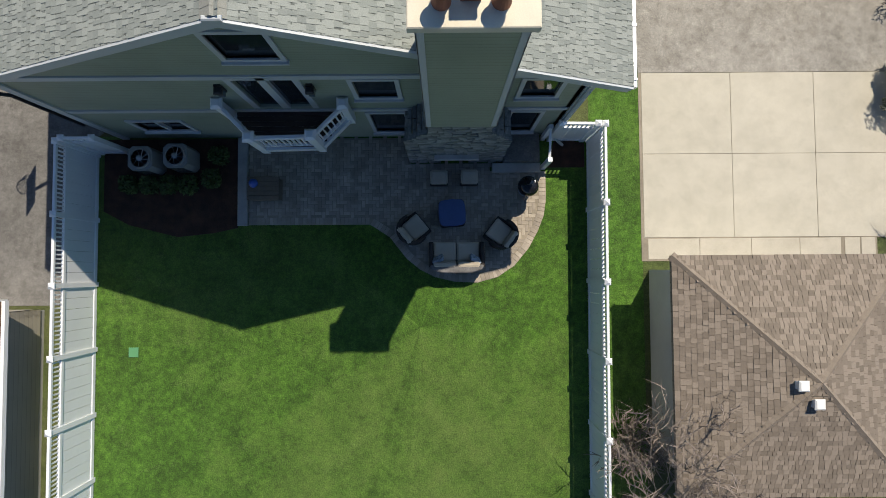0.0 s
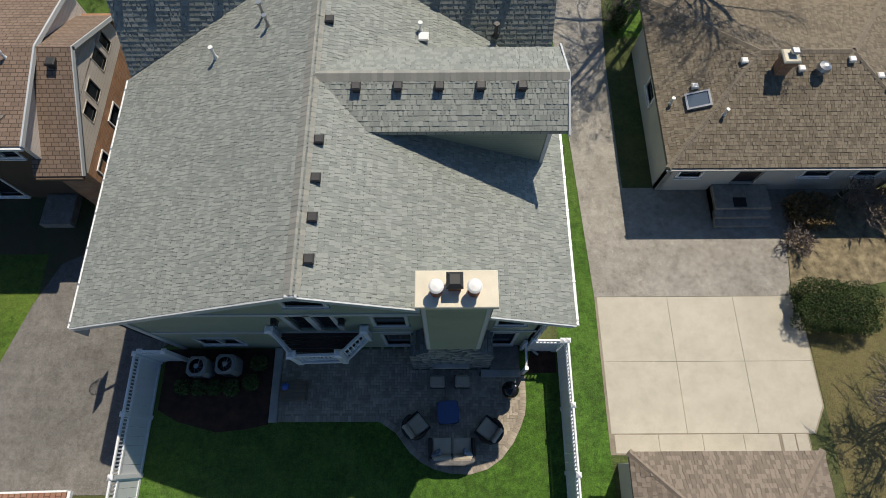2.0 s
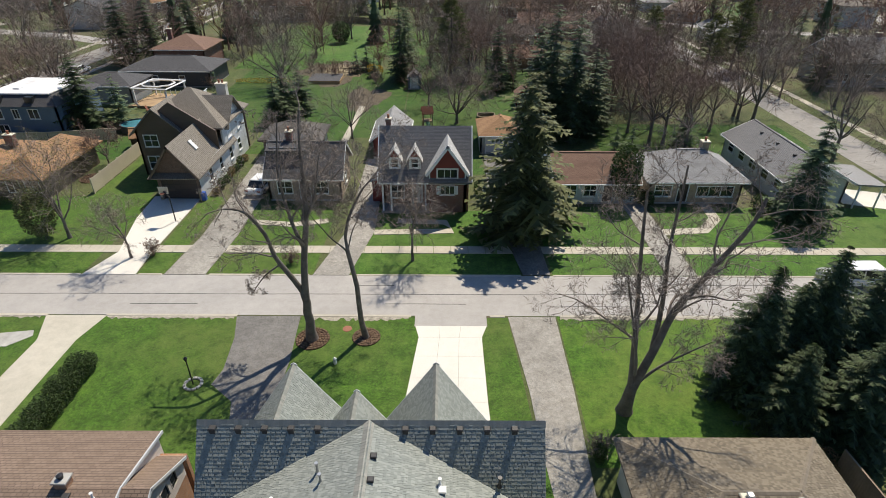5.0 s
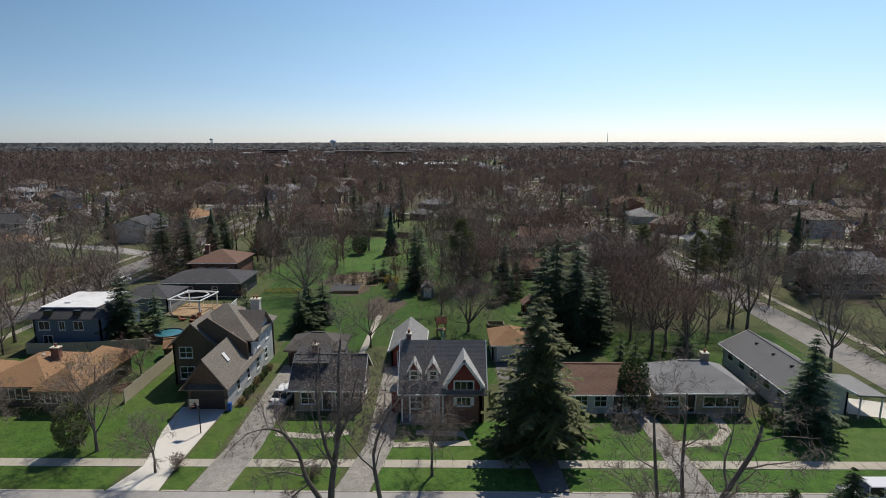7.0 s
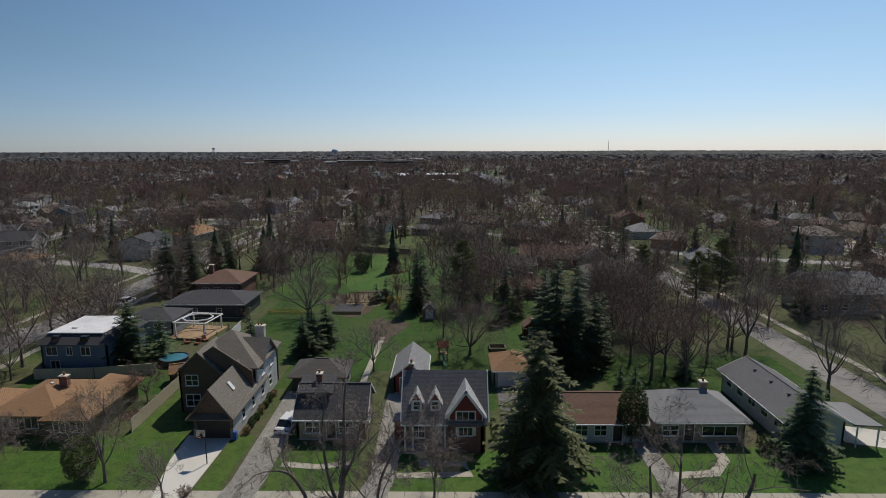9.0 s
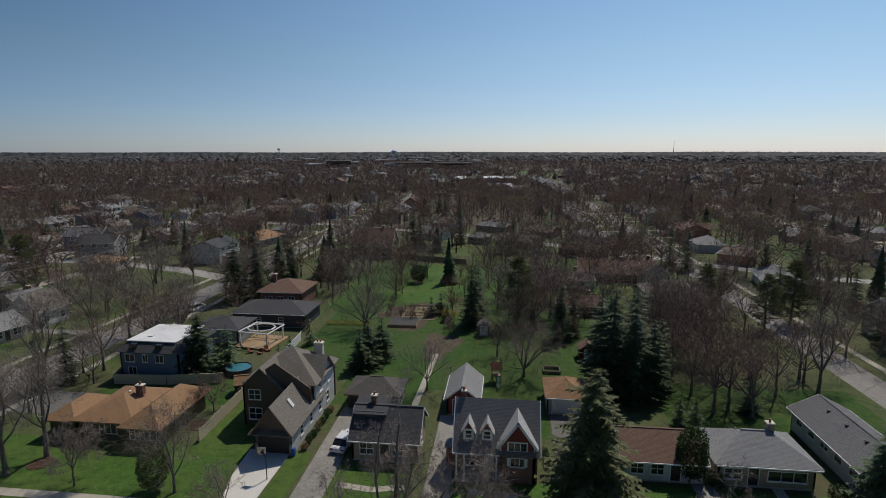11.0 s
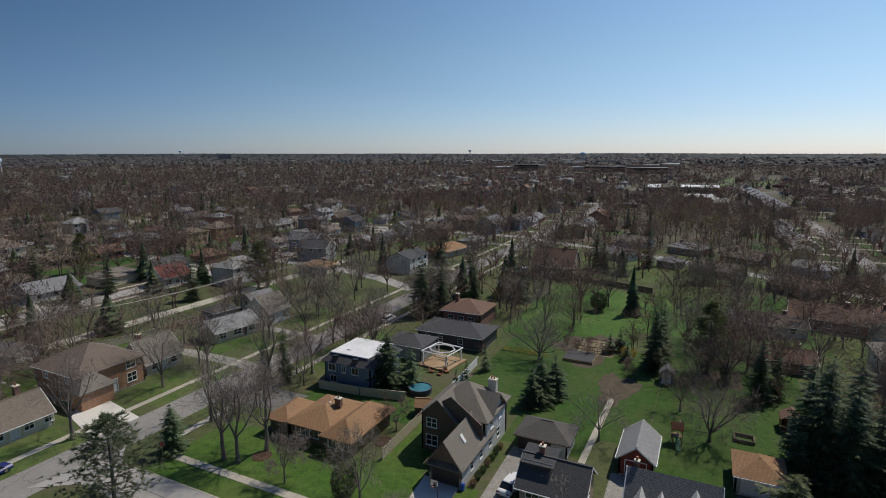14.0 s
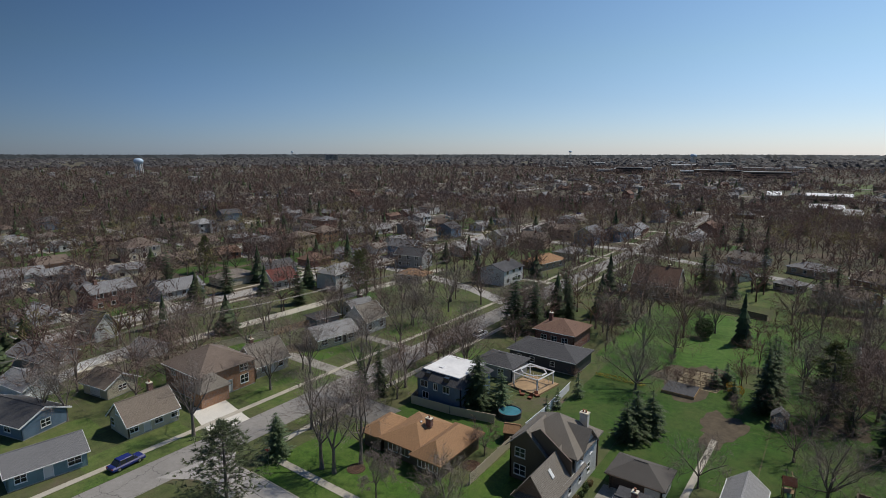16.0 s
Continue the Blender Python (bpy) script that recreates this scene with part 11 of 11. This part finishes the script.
def cap_row(mb, a, b, half, drop, step=0.14, rise=0.0):
    """Lapped ridge shingles from a to b, folded over the ridge."""
    a, b = Vector(a), Vector(b)
    d = (b - a).normalized()
    side = d.cross(Vector((0, 0, 1))).normalized()
    n = int((b - a).length / step)
    for k in range(n):
        p, q = a + d * (k * step), a + d * (k * step + step * 1.2)
        h0, h1 = 0.040 + rise + cr_.uniform(0, 0.004), 0.034 + rise
        i = mb.pts([p + Vector((0, 0, h0)), q + Vector((0, 0, h1)), p + side * half + Vector((0, 0, h0 - drop - 0.024 - rise)), q + side * half + Vector((0, 0, h1 - drop - 0.024 - rise)), p - side * half + Vector((0, 0, h0 - drop - 0.024 - rise)), q - side * half + Vector((0, 0, h1 - drop - 0.024 - rise)), p + Vector((0, 0, -0.02))])
        mb.f += [(i, i + 1, i + 3, i + 2), (i + 1, i, i + 4, i + 5), (i, i + 2, i + 6), (i + 4, i, i + 6)]


cap_row(caps, (RX, RAKE, RZ), (RX, FY, RZ), 0.19, 0.19 * SLOPE, rise=0.018)
part("ridge_cap", caps, "shingle_cap", main_roof, uv=False, kind="stuff")
caps = MB()
cap_row(caps, (EX0 + 0.1, FY, RZ), (EX1 - 0.15, FY, RZ), 0.15, 0.2)
part("ridge_cap", caps, "shingle_cap", front_roof, uv=False, kind="stuff")
caps = MB()
cap_row(caps, (RX + 0.1, DY, DZ), (3.98, DY, DZ), 0.17, 0.17 * (DZ - DE) / 1.30, rise=0.012)
part("ridge_cap", caps, "shingle_cap", dormer_roof, uv=False, kind="stuff")

# the front gables
for n_, (rf_, cx, y0, y1, hw, ze, za) in enumerate(front_gables):
    k_ = (za - ze) / hw
    run_ = math.hypot(hw + 0.3, (hw + 0.3) * k_)
    for s_ in (-1, 1):
        shingles(rf_, (cx + s_ * (hw + 0.3), y0, ze - 0.3 * k_), (0, 1, 0), (-s_ * (hw + 0.3), 0, (hw + 0.3) * k_), y1 - y0, run_, lambda x, v: x > 0.6, MAIN_TABS, 0, lambda x, v: False, 40 + 2 * n_ + s_)
    caps = MB()
    cap_row(caps, (cx, y0 + 0.5, za), (cx, y1, za), 0.12, 0.15)
    part("ridge_cap", caps, "shingle_cap", rf_, uv=False, kind="stuff")
# garage pyramid
gx0, gy0, gx1, gy1 = 6.27, -3.9, 12.07, 1.95
gc, gh = ((gx0 + gx1) / 2, (gy0 + gy1) / 2), 3.42
for k, (o, al, up, ln, rn) in enumerate((((gx0, gy1, 2.42), (1, 0, 0), (0, gc[1] - gy1, gh - 2.42), gx1 - gx0, (gy1 - gc[1])), ((gx0, gy0, 2.42), (0, 1, 0), (gc[0] - gx0, 0, gh - 2.42), gy1 - gy0, gc[0] - gx0),
                                         ((gx1, gy0, 2.42), (0, 1, 0), (gc[0] - gx1, 0, gh - 2.42), gy1 - gy0, gx1 - gc[0]), ((gx0, gy0, 2.42), (1, 0, 0), (0, gc[1] - gy0, gh - 2.42), gx1 - gx0, gc[1] - gy0))):
    sl = math.hypot(rn, gh - 2.42)

    def pyr_keep(x, v):
        e = v / sl * ln / 2
        return e < x < ln - e
    shingles(gar_roof, o, al, up, ln, sl, pyr_keep, GAR_TABS, 150 if k == 1 else 0, lambda x, v: x > 2.5, 20 + k)
caps = MB()
for cx, cy in ((gx0, gy0), (gx1, gy0), (gx1, gy1), (gx0, gy1)):
    cap_row(caps, (cx, cy, 2.42), (gc[0], gc[1], gh), 0.12, 0.05, rise=0.016)
part("hip_cap", caps, "garage_cap", gar_roof, uv=False, kind="stuff")
# next-door hip
for k, (o, al, up, ln, hip_l, hip_r) in enumerate((((8.75, 11.3, 2.72), (1, 0, 0), (0, 3.95, 1.33), 9.95, 3.35, 3.3), ((8.75, 11.3, 2.72), (0, 1, 0), (3.35, 0, 1.33), 7.9, 3.95, 3.95), ((8.75, 19.2, 2.72), (1, 0, 0), (0, -3.95, 1.33), 9.95, 3.35, 3.3), ((18.7, 11.3, 2.72), (0, 1, 0), (-3.3, 0, 1.33), 7.9, 3.95, 3.95))):
    sl = Vector(up).length

    def hip_keep(x, v):
        return v / sl * hip_l < x < ln - v / sl * hip_r
    shingles(rh_roof, o, al, up, ln, sl, hip_keep, ("umber_tab", "umber_field"), 0, lambda x, v: False, 30 + k)
caps = MB()
for a_, b_ in ((eave_c[0], ridge_a), (eave_c[1], ridge_b), (ridge_a, ridge_b), (eave_c[3], ridge_a), (eave_c[2], ridge_b)):
    cap_row(caps, a_, b_, 0.12, 0.036, rise=0.016)
part("hip_cap", caps, "umber_cap", rh_roof, uv=False, kind="stuff")

# patio pavers, herringbone with a border course
pav_rng = random.Random(9)
pav_meshes = {}
pav_rest = MB()
made = 0


def paver(cx, cy, ang, w, d):
    global made
    z = 0.03 + pav_rng.uniform(0, 0.006)
    m = Matrix.Translation((cx, cy, z)) @ Matrix.Rotation(ang, 4, "Z")
    w, d, c = w / 2 - 0.005, d / 2 - 0.005, 0.006
    q = [(-w, -d, -0.03), (w, -d, -0.03), (w, d, -0.03), (-w, d, -0.03), (-w, -d, -c), (w, -d, -c), (w, d, -c), (-w, d, -c), (-w + c, -d + c, 0), (w - c, -d + c, 0), (w - c, d - c, 0), (-w + c, d - c, 0)]
    f = [(8, 9, 10, 11)] + [(a, (a + 1) % 4, 4 + (a + 1) % 4, 4 + a) for a in range(4)] + [(4 + a, 4 + (a + 1) % 4, 8 + (a + 1) % 4, 8 + a) for a in range(4)]
    if made < 300 and cx > 2.0:
        made += 1
        key = (round(w, 3), round(d, 3))
        if key not in pav_meshes:
            me = bpy.data.meshes.new("paver")
            me.from_pydata(q, [], f)
            me.materials.append(MATS["paver"])
            pav_meshes[key] = me
        ob = new("paver", pav_meshes[key])
        ob.parent = patio
        ob.matrix_parent_inverse = world_of(patio).inverted()
        ob.matrix_basis = m
    else:
        i = pav_rest.pts([m @ Vector(p) for p in q])
        pav_rest.f += [tuple(i + k for k in g) for g in f]


def edge_gap(p):
    best = 9.0
    for (x0, y0), (x1, y1) in zip(PATIO[1:15], PATIO[2:16]):
        d = Vector((x1 - x0, y1 - y0))
        t_ = max(0, min(1, ((p[0] - x0) * d.x + (p[1] - y0) * d.y) / d.length_squared))
        best = min(best, math.hypot(p[0] - x0 - d.x * t_, p[1] - y0 - d.y * t_))
    return best


U = 0.105
for i in range(-50, 38):
    for j in range(10, 55):
        k = (i - j) % 4
        if k == 0:
            c = ((i + 1) * U, (j + 0.5) * U)
            ang = 0
        elif k == 2:
            c = ((i + 0.5) * U, j * U)
            ang = math.pi / 2
        else:
            continue
        if inside(c, PATIO) and edge_gap(c) > 0.26:
            paver(c[0], c[1], ang, 2 * U, U)
for (x0, y0), (x1, y1) in zip(PATIO[1:15], PATIO[2:16]):
    ln = math.hypot(x1 - x0, y1 - y0)
    n = max(1, round(ln / 0.12))
    ang = math.atan2(y1 - y0, x1 - x0)
    for k in range(n):
        f = (k + 0.5) / n
        paver(x0 + (x1 - x0) * f - math.sin(ang) * 0.11, y0 + (y1 - y0) * f + math.cos(ang) * 0.11, ang, ln / n, 0.215)
part("paver_field", pav_rest, "paver_field", patio, uv=False, kind="stuff")
